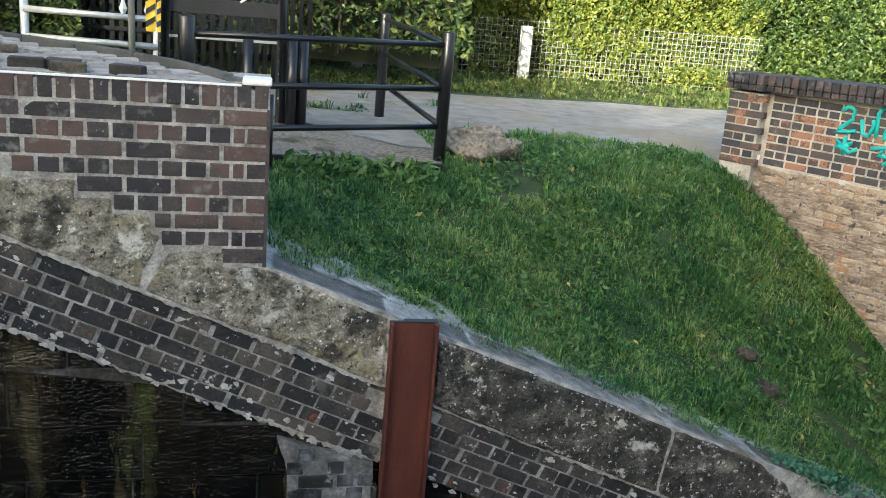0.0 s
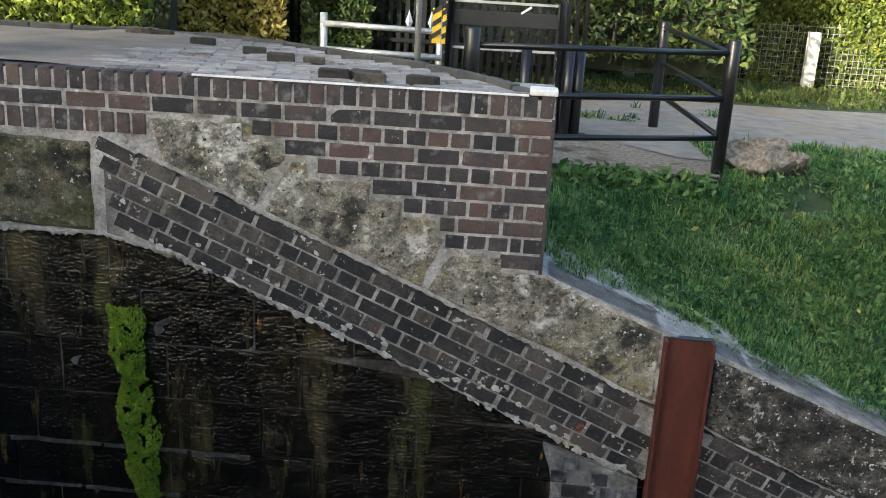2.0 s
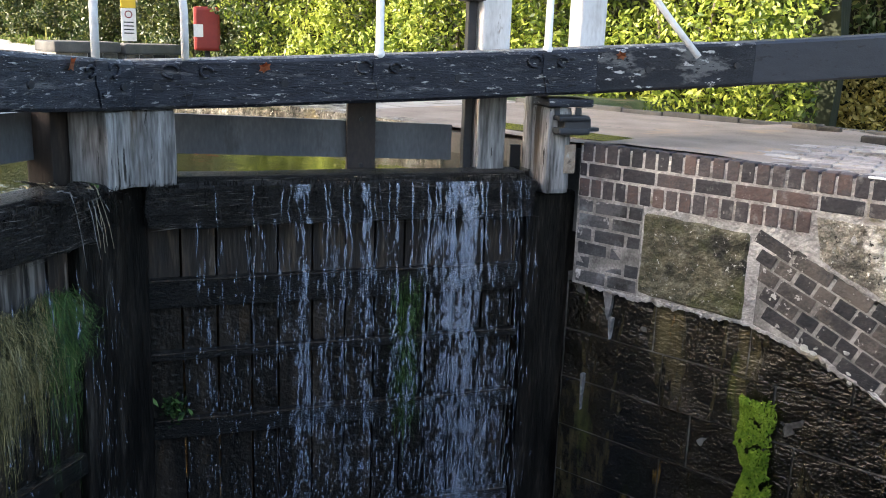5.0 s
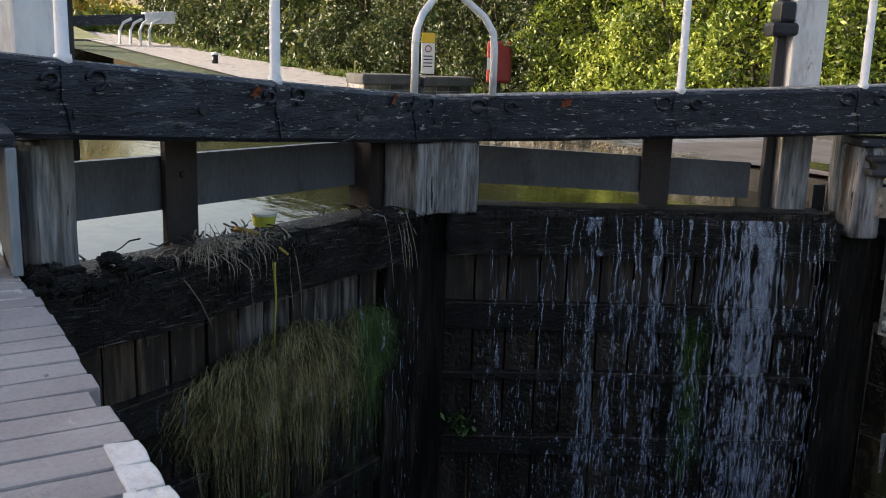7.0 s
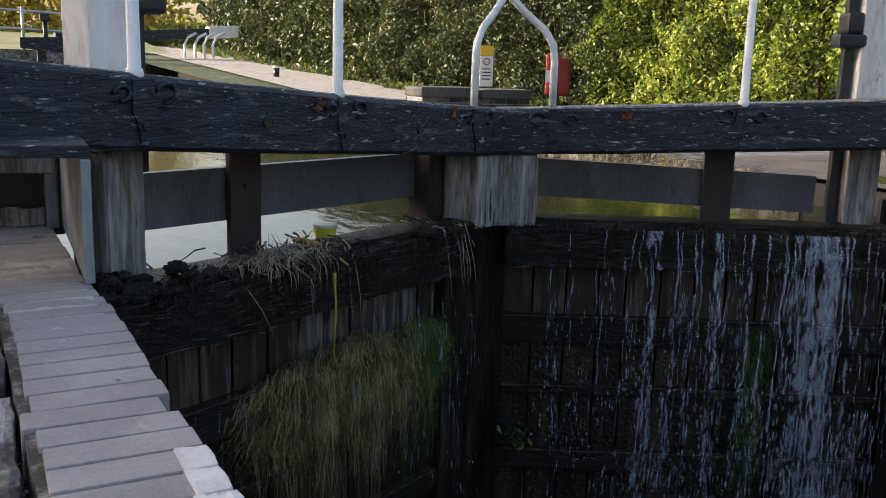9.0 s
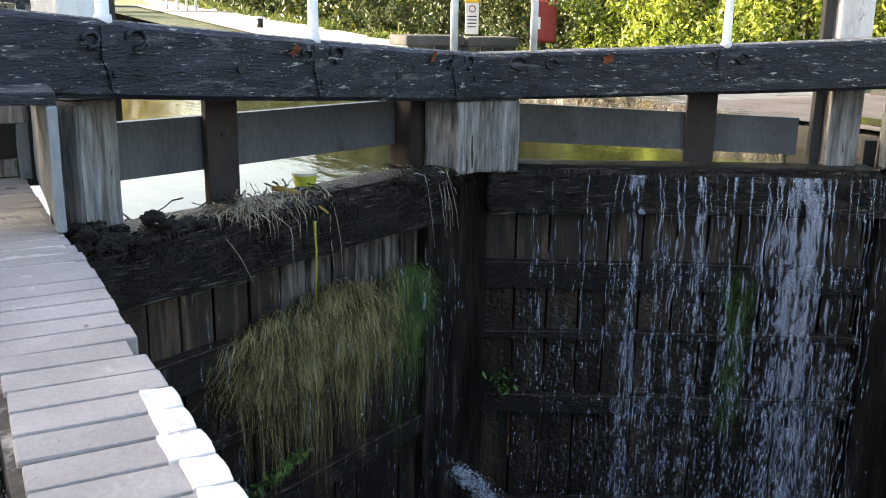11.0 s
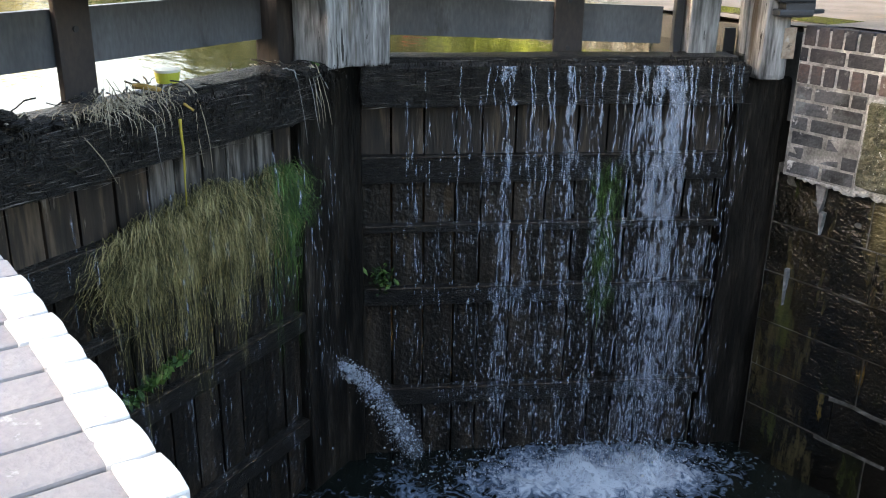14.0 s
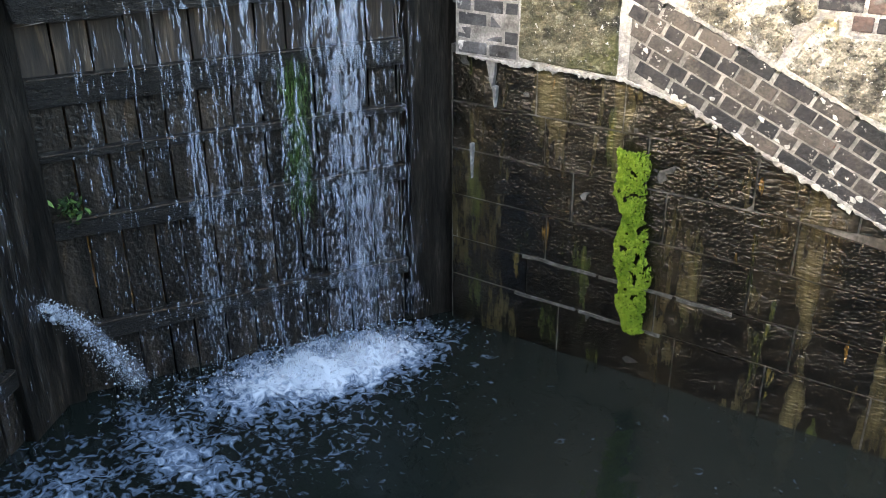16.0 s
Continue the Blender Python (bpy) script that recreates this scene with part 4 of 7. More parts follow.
# loose bricks lying on the paving
loose = box((-0.085, -0.045, -0.015), (0.085, 0.045, 0.045), 0.012)
lm = mesh_of(worn(loose, 0.006, 20, 1), OLDBRICK)
for x, y, a, s in ((-1.0, 4.93, 8, 1.0), (-1.22, 5.03, 10, 1.0), (-1.05, 5.08, 5, 1.0), (-0.72, 4.98, -12, 1.0), (-1.72, 5.75, 12, 1.0), (-1.5, 5.72, 14, 0.8), (-2.5, 6.5, 10, 1.0), (-3.2, 7.02, 6, 1.1), (-3.0, 6.98, 8, 1.0), (-2.0, 6.1, 20, 0.9)):
    o = new("loose_brick", lm)
    o.matrix_basis = pose(x, y, -0.002, 0, 0, a) @ Matrix.Scale(s, 4)
    tagged(o, "worn mossy brick lying loose on the setts", "brick", "loose bricks")

# ---- bricks of the far wall ----
random.seed(2)
PITCH = 0.0915


def brick_mesh(w, h, d=0.1, material=BRICK):
    """Three worn versions of one brick."""
    out = []
    for k in range(3):
        bm = box((-w / 2, 0, -h / 2), (w / 2, d, h / 2), 0.007)
        for v in bm.verts:
            v.co += 0.0028 * noise.noise_vector(v.co * 30 + Vector((k * 7, 0, 0)))
        out.append(mesh_of(bm, material))
    return out


STRETCH, HEAD, EDGE = brick_mesh(0.222, 0.077), brick_mesh(0.103, 0.077), brick_mesh(0.072, 0.112)
RHEAD, RSTRETCH = brick_mesh(0.104, 0.078, 0.1, BANDBRICK), brick_mesh(0.22, 0.078, 0.1, BANDBRICK)
LHEAD, LSTRETCH = brick_mesh(0.103, 0.077, 0.1, LIMEBRICK), brick_mesh(0.222, 0.077, 0.1, LIMEBRICK)
TURNED = math.degrees(math.atan(0.04))


def lay(mesh, x, z, parent, turn=0.0, sx=1.0, out=0.004):
    o = hang(new("brick", random.choice(mesh)), parent)
    sx *= random.uniform(0.95, 1.01)
    y = wall_y(x) - out + random.uniform(-0.003, 0.003)
    o.matrix_basis = pose(x, y, z, 0, 0, TURNED) @ pose(0, 0, 0, random.uniform(-0.8, 0.8), turn + random.uniform(-0.9, 0.9), random.uniform(-0.9, 0.9)) @ Matrix.Diagonal((sx, 1, 1, 1))
    return o


x = -0.042
while x > -3.6:
    lay(EDGE, x, -0.0575, wall, 0)
    x -= 0.0855
START = [-3.6, -1.6, -1.37, -1.27, -0.93, -0.76, -0.57, -0.5, -0.2]
for i, first in enumerate(START):
    z = -0.127 - PITCH * i - 0.04
    heads = i % 2 == 1
    step = 0.117 if heads else 0.236
    x = -0.004
    if heads:
        lay(HEAD, x - 0.052, z, wall)
        x -= 0.115
        lay(HEAD, x - 0.03, z, wall, sx=0.55)
        x -= 0.07
    while x - step > first - 0.06:
        lay(HEAD if heads else STRETCH, x - step / 2 + 0.004, z, wall)
        x -= step
    if x - first > 0.05:
        lay(HEAD, (x + first) / 2, z, wall, sx=max(0.4, (x - first - 0.01) / 0.105))
x = -3.56
while x < -2.15:
    lay(EDGE, x, -0.2785, wall, 0)
    x += 0.0855
for i in range(6):  # quoin beside the gate recess
    z = -0.35 - 0.0905 * i - 0.04
    if i % 2:
        lay(LSTRETCH, -3.47, z, wall), lay(LSTRETCH, -3.245, z, wall, sx=0.9)
    else:
        lay(LHEAD, -3.535, z, wall), lay(LSTRETCH, -3.355, z, wall), lay(LHEAD, -3.185, z, wall, sx=0.9)
part("quoin_bed", prism([(-3.598, -0.895), (-3.135, -0.895), (-3.135, -0.335), (-3.598, -0.335)], -0.0015, 0.05, WALL_M), DIRTYMORTAR, wall, "dirty joints of the quoin")
# raking rings of bricks
cr, sr = math.cos(RAKE), math.sin(RAKE)
for row in range(5):
    depth = 0.05 + 0.088 * row
    stretch = row in (0, 2, 4)
    step = 0.236 if stretch else 0.118
    n = int(6.3 / step)
    for k in range(-4, n):
        s = step * (k + 0.5) + (0.059 if row % 2 else 0.0) + random.uniform(-0.006, 0.006)
        x = -2.2 + s * cr - depth * sr
        z = band_z(-2.2) - s * sr - depth * cr
        if x < (-2.35 if stretch else -2.42) or 0.66 < x < 1.0 or x > 3.6 or z > -0.375:
            if stretch and k < 4 and x + 0.06 - 0.05 > -2.44 and z < -0.4:
                lay(RHEAD, x + 0.06 * cr, z - 0.06 * sr, band, math.degrees(RAKE), out=0.002)
            continue
        lay(RSTRETCH if stretch else RHEAD, x, z, band, math.degrees(RAKE), out=0.002)


def stone(outline, parent, material, out=0.0, depth=0.3, name="stone", label=""):
    bm = prism(outline, -out, depth, WALL_M)
    front = [e for e in bm.edges]
    bmesh.ops.bevel(bm, geom=front, offset=0.014, segments=1, affect="EDGES")
    bmesh.ops.triangulate(bm, faces=bm.faces[:])
    for k in range(3):
        bmesh.ops.subdivide_edges(bm, edges=[e for e in bm.edges if e.calc_length() > 0.07], cuts=1)
        bmesh.ops.triangulate(bm, faces=[f for f in bm.faces if len(f.verts) > 3])
    for v in bm.verts:
        v.co += 0.011 * noise.noise_vector(v.co * 9) + 0.004 * noise.noise_vector(v.co * 30)
    return part(name, bm, material, parent, label)


bz = lambda x: band_z(x) + 0.012
stone([(-3.12, -0.37), (-2.47, -0.39), (-2.465, -0.89), (-3.13, -0.87)], wall, MOSSSTONE, 0.012)
stone([(-2.13, -0.235), (-1.63, -0.235), (-1.62, -0.325), (-1.4, -0.325), (-1.4, -0.41), (-1.57, bz(-1.57)), (-2.1, bz(-2.1))], wall, STONE, 0.005)
stone([(-1.37, -0.42), (-1.285, -0.42), (-1.28, -0.51), (-0.945, -0.51), (-0.94, -0.6), (-0.775, -0.6), (-0.77, -0.69), (-0.585, -0.69), (-0.58, -0.78), (-0.53, -0.8), (-0.65, bz(-0.65)), (-1.53, bz(-1.53))], wall, STONE, 0.008)
stone([(-0.5, -0.875), (-0.21, -0.875), (-0.205, -0.965), (0.0, -0.965), (0.02, slope_z(0.02) - 0.02), (0.69, slope_z(0.69) - 0.02), (0.685, bz(0.685)), (-0.62, bz(-0.62))], wall, STONE, 0.008)
stone([(0.985, slope_z(0.985) - 0.02), (2.55, slope_z(2.55) - 0.02), (2.5, bz(2.5)), (0.98, bz(0.98))], wall, STONE_DARK, 0.02)
stone([(2.575, slope_z(2.57) - 0.02), (3.15, slope_z(3.1) - 0.03), (3.45, slope_z(3.45) - 0.1), (3.56, slope_z(3.5) - 0.28), (3.5, bz(3.5)), (2.52, bz(2.52))], wall, STONE_DARK, 0.02)
stone([(3.58, slope_z(3.58) - 0.25), (5.9, slope_z(5.9) - 0.25), (5.9, bz(5.9)), (3.55, bz(3.55))], wall, STONE_DARK, 0.0)
# raking coping slabs
for a, c, mt in ((0.03, 0.69, SLAB), (0.985, 1.2, SLAB), (1.21, 2.55, STONE), (2.58, 3.2, STONE), (3.22, 4.6, STONE)):
    bm = prism([(a, slope_z(a) - 0.05), (c, slope_z(c) - 0.05), (c, slope_z(c)), (a, slope_z(a))], 0.012, 0.3, WALL_M)
    bmesh.ops.bevel(bm, geom=bm.edges[:], offset=0.012, segments=2, affect="EDGES")
    part("coping_slab", bm, mt, wall)
part("quoin_face", box((-0.014, wall_y(0) - 0.004, -0.96), (0.006, 5.0, -0.118), 0.002), BRICK, wall)
# white strip of mortar on the coping's arris, and the trowelled corner
part("mortar_cap", box((-0.14, wall_y(-0.07) - 0.008, 0.0), (0.008, wall_y(0) + 0.14, 0.035), 0.012), WHITE, wall, "white-painted corner of the coping")
part("mortar_line", box((-1.9, 4.68, -0.006), (-0.14, 4.705, 0.004), 0.002, Matrix.Translation((-1.9, 4.69, 0)) @ Matrix.Rotation(radians(TURNED), 4, "Z") @ Matrix.Translation((1.9, -4.69, 0))), WHITE, wall)

# courses of large dark blocks below
random.seed(8)
zs = [-0.9, -1.23, -1.56, -1.9, -2.23, -2.53, -2.95]
for i, (z1, z0) in enumerate(zip(zs, zs[1:])):
    x = -3.66
    while x < 5.5:
        w = random.uniform(0.55, 0.95)
        top = min(z1, -0.84 - 0.4 * (x + 2.45) - 0.02) if x > -2.4 else z1
        top2 = min(z1, -0.84 - 0.4 * (x + w + 2.45) - 0.02) if x + w > -2.4 else z1
        if max(top, top2) > z0 + 0.03:
            top, top2 = max(top, z0 + 0.02), max(top2, z0 + 0.02)
            bm = prism([(x + 0.006, z0 + 0.006), (x + w - 0.006, z0 + 0.006), (x + w - 0.006, top2 - 0.006), (x + 0.006, top - 0.006)], 0.036 + random.uniform(0, 0.01), 0.2, WALL_M)
            bmesh.ops.triangulate(bm, faces=bm.faces[:])
            for k in range(3):
                bmesh.ops.subdivide_edges(bm, edges=[e for e in bm.edges if e.calc_length() > 0.09], cuts=1)
                bmesh.ops.triangulate(bm, faces=[f for f in bm.faces if len(f.verts) > 3])
            for v in bm.verts:
                v.co.y += 0.012 * noise.noise(v.co * 8)
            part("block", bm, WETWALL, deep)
        x += w
for a, c, z in ((-3.07, -2.52, -2.232), (-2.5, -2.0, -2.236), (-1.97, -1.62, -2.24), (-3.13, -2.66, -2.53), (-2.63, -2.05, -2.534)):
    part("ledge", worn(prism([(a, z - 0.012), (c, z - 0.012), (c, z + 0.009), (a, z + 0.009)], 0.03, 0.1, WALL_M), 0.009, 12, 3), LEDGE, deep, "pale limy ledge")
random.seed(31)


def crumbly(name, edge, x0, x1, up, down, out, parent, label, material):
    """A rough strip of mortar along an edge, uneven above and below."""
    n = int((x1 - x0) / 0.018)
    xs_ = [x0 + (x1 - x0) * k / n for k in range(n + 1)]
    tops = [(x, edge(x) + up * random.uniform(0.4, 1.0)) for x in xs_]
    lows = [(x, edge(x) - down * random.uniform(0.25, 1.0) * (0.4 + 1.2 * abs(noise.noise(Vector((x * 3.1, up * 50, 0)))))) for x in xs_]
    bm = bmesh.new()
    rows = []
    for (x, a), (_, c) in zip(tops, lows):
        o = out * max(0.1, 0.5 + 1.4 * noise.noise(Vector((x * 16, 3, 0))))
        mid = (a + c) / 2 + random.uniform(-0.004, 0.004)
        rows.append([bm.verts.new(WALL_M @ Vector(p)) for p in ((x, a, 0.03), (x, a - 0.002, -o * 0.5), (x, mid, -o), (x, c + 0.002, -o * 0.4), (x, c, 0.06))])
    for p, q in zip(rows, rows[1:]):
        for k in range(4):
            bm.faces.new((p[k], p[k + 1], q[k + 1], q[k]))
        bm.faces.new((p[4], p[0], q[0], q[4]))
    bm.faces.new(rows[0])
    bm.faces.new(rows[-1])
    return part(name, fixed(bm), material, parent, label)


crumbly("mortar_lip", lambda x: band_z(x) - 0.475 if x > -1.98 else -0.9 - 0.21 * max(0.0, x + 2.44), -3.5, 0.69, 0.014, 0.05, 0.009, band, "crumbling pale mortar under the band", MORTAR)
crumbly("mortar_fillet", lambda x: band_z(x), -2.15, 0.68, 0.024, 0.026, 0.008, band, "rough white mortar along the band", MORTAR)
crumbly("mortar_fillet", lambda x: band_z(x), 1.0, 3.5, 0.014, 0.02, 0.007, band, "rough white mortar along the band", MORTAR)
flakes = []
for k in range(6):
    bm = bmesh.new()
    ring = [(r * math.cos(t) * 1.6, r * math.sin(t)) for t, r in [(math.tau * i / 9, random.uniform(0.012, 0.03)) for i in range(9)]]
    prism(ring, -0.006, 0.02, Matrix(((1, 0, 0, 0), (0, 0, 1, 0), (0, 1, 0, 0), (0, 0, 0, 1))), bm)
    flakes.append(mesh_of(bm, LIMEFLAKE))
for k in range(110):
    x = random.choice([random.uniform(-2.3, 0.66), random.uniform(-1.2, 0.66), random.uniform(1.0, 3.3)])
    d = 0.5 - 0.2 * random.random() ** 2.5 if random.random() < 0.8 else random.uniform(0.0, 0.1)
    o = hang(new("lime_flake", random.choice(flakes)), band)
    o.matrix_basis = pose(x, wall_y(x) - 0.004, band_z(x) - d, 0, math.degrees(RAKE) + random.uniform(-20, 20), TURNED) @ Matrix.Scale(random.uniform(0.2, 0.75), 4)
for x0, w, z0, z1 in ((-3.38, 0.07, -1.1, -0.9), (-3.5, 0.02, -1.75, -1.5), (-3.33, 0.03, -1.22, -1.08)):
    bm = prism([(x0, z1), (x0 + w, z1), (x0 + w * 0.9, z0 * 0.4 + z1 * 0.6), (x0 + w * 0.6, z0), (x0 + w * 0.3, z0 * 0.7 + z1 * 0.3)], 0.018, 0.08, WALL_M)
    part("mortar_drip", worn(bm, 0.006, 9, 3), LIMEWASH, deep, "white lime run down the wall")
part("patched_brickwork", worn(prism([(0.1, -1.98), (0.66, -2.15), (0.66, -2.95), (0.2, -2.95), (0.16, -2.2)], 0.0, 0.1, WALL_M), 0.012, 9, 2), LIMEWASH, deep, "flaking limewashed brickwork")
for r in range(11):
    x = 0.14 + 0.06 * (r % 2) + 0.03 * random.random()
    while x < 0.64:
        w = random.choice((0.105, 0.105, 0.215))
        if -2.0 - 0.088 * r < band_z(x + w) - 0.53 and random.random() < 0.85:
            lay(LHEAD, x + w / 2, -2.0 - 0.088 * r, deep, sx=min(w, 0.66 - x) / 0.11, out=0.012)
        x += w + 0.012

# steel channel let into the wall
ch = holder("steel_channel", "red rusty steel channel set upright in the wing wall", "steel channel", (0.83, wall_y(0.83), -2.9))
y0 = wall_y(0.83)
part("web", box((0.715, y0 - 0.014, -3.4), (0.955, y0 + 0.02, -1.27), 0.003), RUST, ch)
part("flange", box((0.70, y0 - 0.075, -3.4), (0.716, y0 + 0.02, -1.265), 0.003), RUST, ch)
part("flange", box((0.953, y0 - 0.075, -3.4), (0.972, y0 + 0.02, -1.265), 0.003), RUST, ch)
part("top_edge", box((0.698, y0 - 0.02, -1.272), (0.974, y0 + 0.03, -1.262), 0.002), STEEL, ch)

# ---- near coping ----
row_meshes, paint_meshes = [], []
for k in range(4):
    bm = box((-0.0432, -0.14, -0.11), (0.0432, 0.115, 0.0), 0.005)
    for v in bm.verts:
        v.co += 0.0035 * noise.noise_vector(v.co * 22 + Vector((k * 5, 0, 0)))
    row_meshes.append(mesh_of(bm, PAVER))
    bm = worn(box((-0.0452, -0.024 - 0.012 * (k % 3), -0.105), (0.0452, 0.033, 0.0015), 0.004), 0.0035, 26, 2)
    paint_meshes.append(mesh_of(bm, EDGEPAINT))
# mortar bedding that fills the joints unevenly
bed = worn(prism([(-4.1, near_edge(-4.1) - 0.29), (0.6, near_edge(0.6) - 0.25), (0.6, near_edge(0.6) - 0.012), (-2.9, near_edge(-2.9) - 0.02), (-4.1, near_edge(-4.1) - 0.05)], -0.11, -0.014, ID), 0.004, 12, 7)
part("bedding", bed, DARKBED, near, "dark gritty bedding in the joints")
bed = worn(prism([(-4.1, near_edge(-4.1) - 0.29), (-2.75, near_edge(-2.75) - 0.25), (-2.75, near_edge(-2.75) - 0.03), (-4.1, near_edge(-4.1) - 0.06)], -0.1, -0.004, ID), 0.003, 14, 5)
part("bedding", bed, PALEMORTAR, near, "pale mortar in the farther joints")
random.seed(4)
x, i = 0.6, 0
while x > -4.6:
    e = near_edge(x) + random.uniform(-0.003, 0.003) - (0.02 if abs(x + 2.02) < 0.06 else 0)
    e -= 0.028 * ramp(-2.7, -3.3, x) + 0.018 * ramp(-1.15, -0.9, x)
    if x > -4.2:
        o = hang(new("coping_brick", random.choice(row_meshes)), near)
        o.matrix_basis = pose(x, e - 0.115, random.uniform(-0.004, 0.0), random.uniform(-0.5, 0.5), random.uniform(-0.8, 0.8), 2 + random.uniform(-0.5, 0.5))
    if x > -1.84:
        o = hang(new("white_edge", random.choice(paint_meshes)), near)
        o.matrix_basis = pose(x, e - 0.029, random.uniform(0.0, 0.001), 0, random.uniform(-0.4, 0.4), 2 + random.uniform(-0.6, 0.6))
    x -= 0.0945
big = mesh_of(worn(box((-0.14, -0.1, -0.1), (0.14, 0.1, 0.0), 0.02), 0.014, 11, 3), MOSSETT)
for r in range(5):
    for c in range(16):
        o = hang(new("sett", big), near)
        o.matrix_basis = pose(0.3 - 0.31 * c + 0.15 * (r % 2) + random.uniform(-0.012, 0.012), -0.392 - 0.216 * r + 0.012 * random.random() + 0.04 * (0.3 - 0.3 * c + 2.3), -0.025 + random.uniform(-0.012, 0.008), random.uniform(-2, 2), random.uniform(-2, 2), 2)

# timber-faced anchor at the near heel
an = holder("anchor_post", "grey-painted timber anchor casing with a dark socket at the gate heel", "anchor post", (-3.5, -0.2, 0))
part("side_board", worn(box((-4.06, -0.064, 0.002), (-3.08, -0.036, 0.365), 0.005), 0.004, 6, 3), GREYPAINT, an, "grey-blue painted side board")
part("lintel", worn(box((-4.16, -0.75, 0.215), (-4.05, -0.075, 0.35), 0.008), 0.008, 9, 3), GREYWOOD, an, "weathered grey lintel")
part("jamb", worn(box((-4.16, -0.12, 0.002), (-4.05, -0.078, 0.214), 0.006), 0.005, 9, 2), GREYPAINT, an)
part("ragged_board", worn(box((-4.18, -0.4, 0.002), (-4.12, -0.122, 0.07), 0.006), 0.014, 14, 4), GREYWOOD, an, "split grey board in the socket")
# Solid dark plate closes the hole and gives it the colour of shade.
part("socket", box((-4.32, -0.75, -0.05), (-4.2, -0.05, 0.3), 0.004), STEEL, an, "dark plate for the shade inside the socket")
part("top_board", worn(box((-3.7, -0.62, 0.368), (-3.1, -0.036, 0.405), 0.006), 0.003, 6, 2), TAR, an, "black-painted top board")

# ---- falling water ----
rng = np.random.default_rng(12)


def drops(u_list, weights, n, zt, zb, side, spread, width, vmin=0.125, vmax=0.24):
    """Ribbons and drops of falling water along a leaf: slim eight-sided slivers, thrown further out the lower they are."""
    m = np.array(leaf_frame(side))
    w = np.array(weights) / sum(weights)
    nc = max(12, n // 3)
    cu, cf, cs = rng.choice(u_list, size=nc, p=w) + rng.normal(size=nc) * spread * 0.6, rng.uniform(0, 1, nc) ** 0.85, rng.gamma(1.2, 1.0, nc)
    pick = rng.choice(nc, size=n, p=cs / cs.sum())
    u = cu[pick]
    f = np.clip(cf[pick] + rng.normal(size=n) * 0.03, 0, 1)
    z = zt + (zb - zt) * f
    u = u + rng.normal(size=n) * spread * (0.12 + 0.75 * f)
    v = vmin + (vmax - vmin) * np.sqrt(f) * rng.uniform(0.55, 1.1, n)
    ln = 0.017 * np.exp(rng.normal(size=n) * 0.6) * (1.6 - 0.6 * f)
    wd = width * 0.8 * np.exp(rng.normal(size=n) * 0.5)
    base = np.array([[0, 0, 1], [1, 0, 0.1], [0, 1, 0], [-1, 0, -0.1], [0, -1, 0], [0, 0, -1]], float)
    tri = np.array([[0, 1, 2], [0, 2, 3], [0, 3, 4], [0, 4, 1], [5, 2, 1], [5, 3, 2], [5, 4, 3], [5, 1, 4]])
    c = np.stack([u, v, z], 1)[:, None, :] + base[None] * np.stack([wd, wd, ln], 1)[:, None, :]
    c = c.reshape(-1, 3) @ m[:3, :3].T + m[:3, 3]
    t = (tri[None] + 6 * np.arange(n)[:, None, None]).reshape(-1, 3)
    return c, t


def tri_object(name, chunks, material, smooth=True):
    vs, ts, k = [], [], 0
    for c, t in chunks:
        vs.append(c)
        ts.append(t + k)
        k += len(c)
    v, t = np.concatenate(vs), np.concatenate(ts)
    me = bpy.data.meshes.new("mesh")
    me.vertices.add(len(v))
    me.vertices.foreach_set("co", v.ravel())
    me.loops.add(3 * len(t))
    me.loops.foreach_set("vertex_index", t.ravel())
    me.polygons.add(len(t))
    me.polygons.foreach_set("loop_start", 3 * np.arange(len(t)))
    me.polygons.foreach_set("loop_total", np.full(len(t), 3))
    me.update(calc_edges=True)
    if smooth:
        me.shade_smooth()
    me.materials.append(material)
    return new(name, me)


def ribbons(specs, side):
    """Wavering threads of water from the lip, that bead and break as they fall: u, length, half-width, flatness, breaking."""
    m = np.array(leaf_frame(side))
    out = []
    for u0, length, w, flat, broken in specs:
        n = max(12, int(length / 0.016))
        f = np.linspace(0, 1, n)
        zs = -0.235 - length * f
        wob = np.cumsum(rng.normal(size=n)) * 0.003 + 0.006 * np.sin(f * length * 11 + rng.uniform(0, 6)) * f
        bead = np.convolve(rng.normal(size=n + 4), [0.25, 0.5, 0.5, 0.5, 0.25], "valid") * 1.1
        width = w * np.clip(0.75 + 0.55 * bead - broken * f ** 0.7 * rng.uniform(0.5, 1.1), 0.03, 1.7)
        v = 0.125 + 0.12 * np.sqrt(np.maximum(0, -0.235 - zs) / 2.65)
        ring = []
        for a, b in ((-1, 0), (0, flat), (1, 0), (0, -flat)):
            ring.append(np.stack([u0 + wob + a * width, v + b * width, zs], 1))
        c = np.stack(ring, 1).reshape(-1, 3) @ m[:3, :3].T + m[:3, 3]
        i, k = np.meshgrid(np.arange(n - 1), np.arange(4), indexing="ij")
        a, b2 = i * 4 + k, i * 4 + (k + 1) % 4
        t = np.stack([np.stack([a, b2, b2 + 4], -1), np.stack([a, b2 + 4, a + 4], -1)], 2).reshape(-1, 3)
        out.append((c, t))
    return out


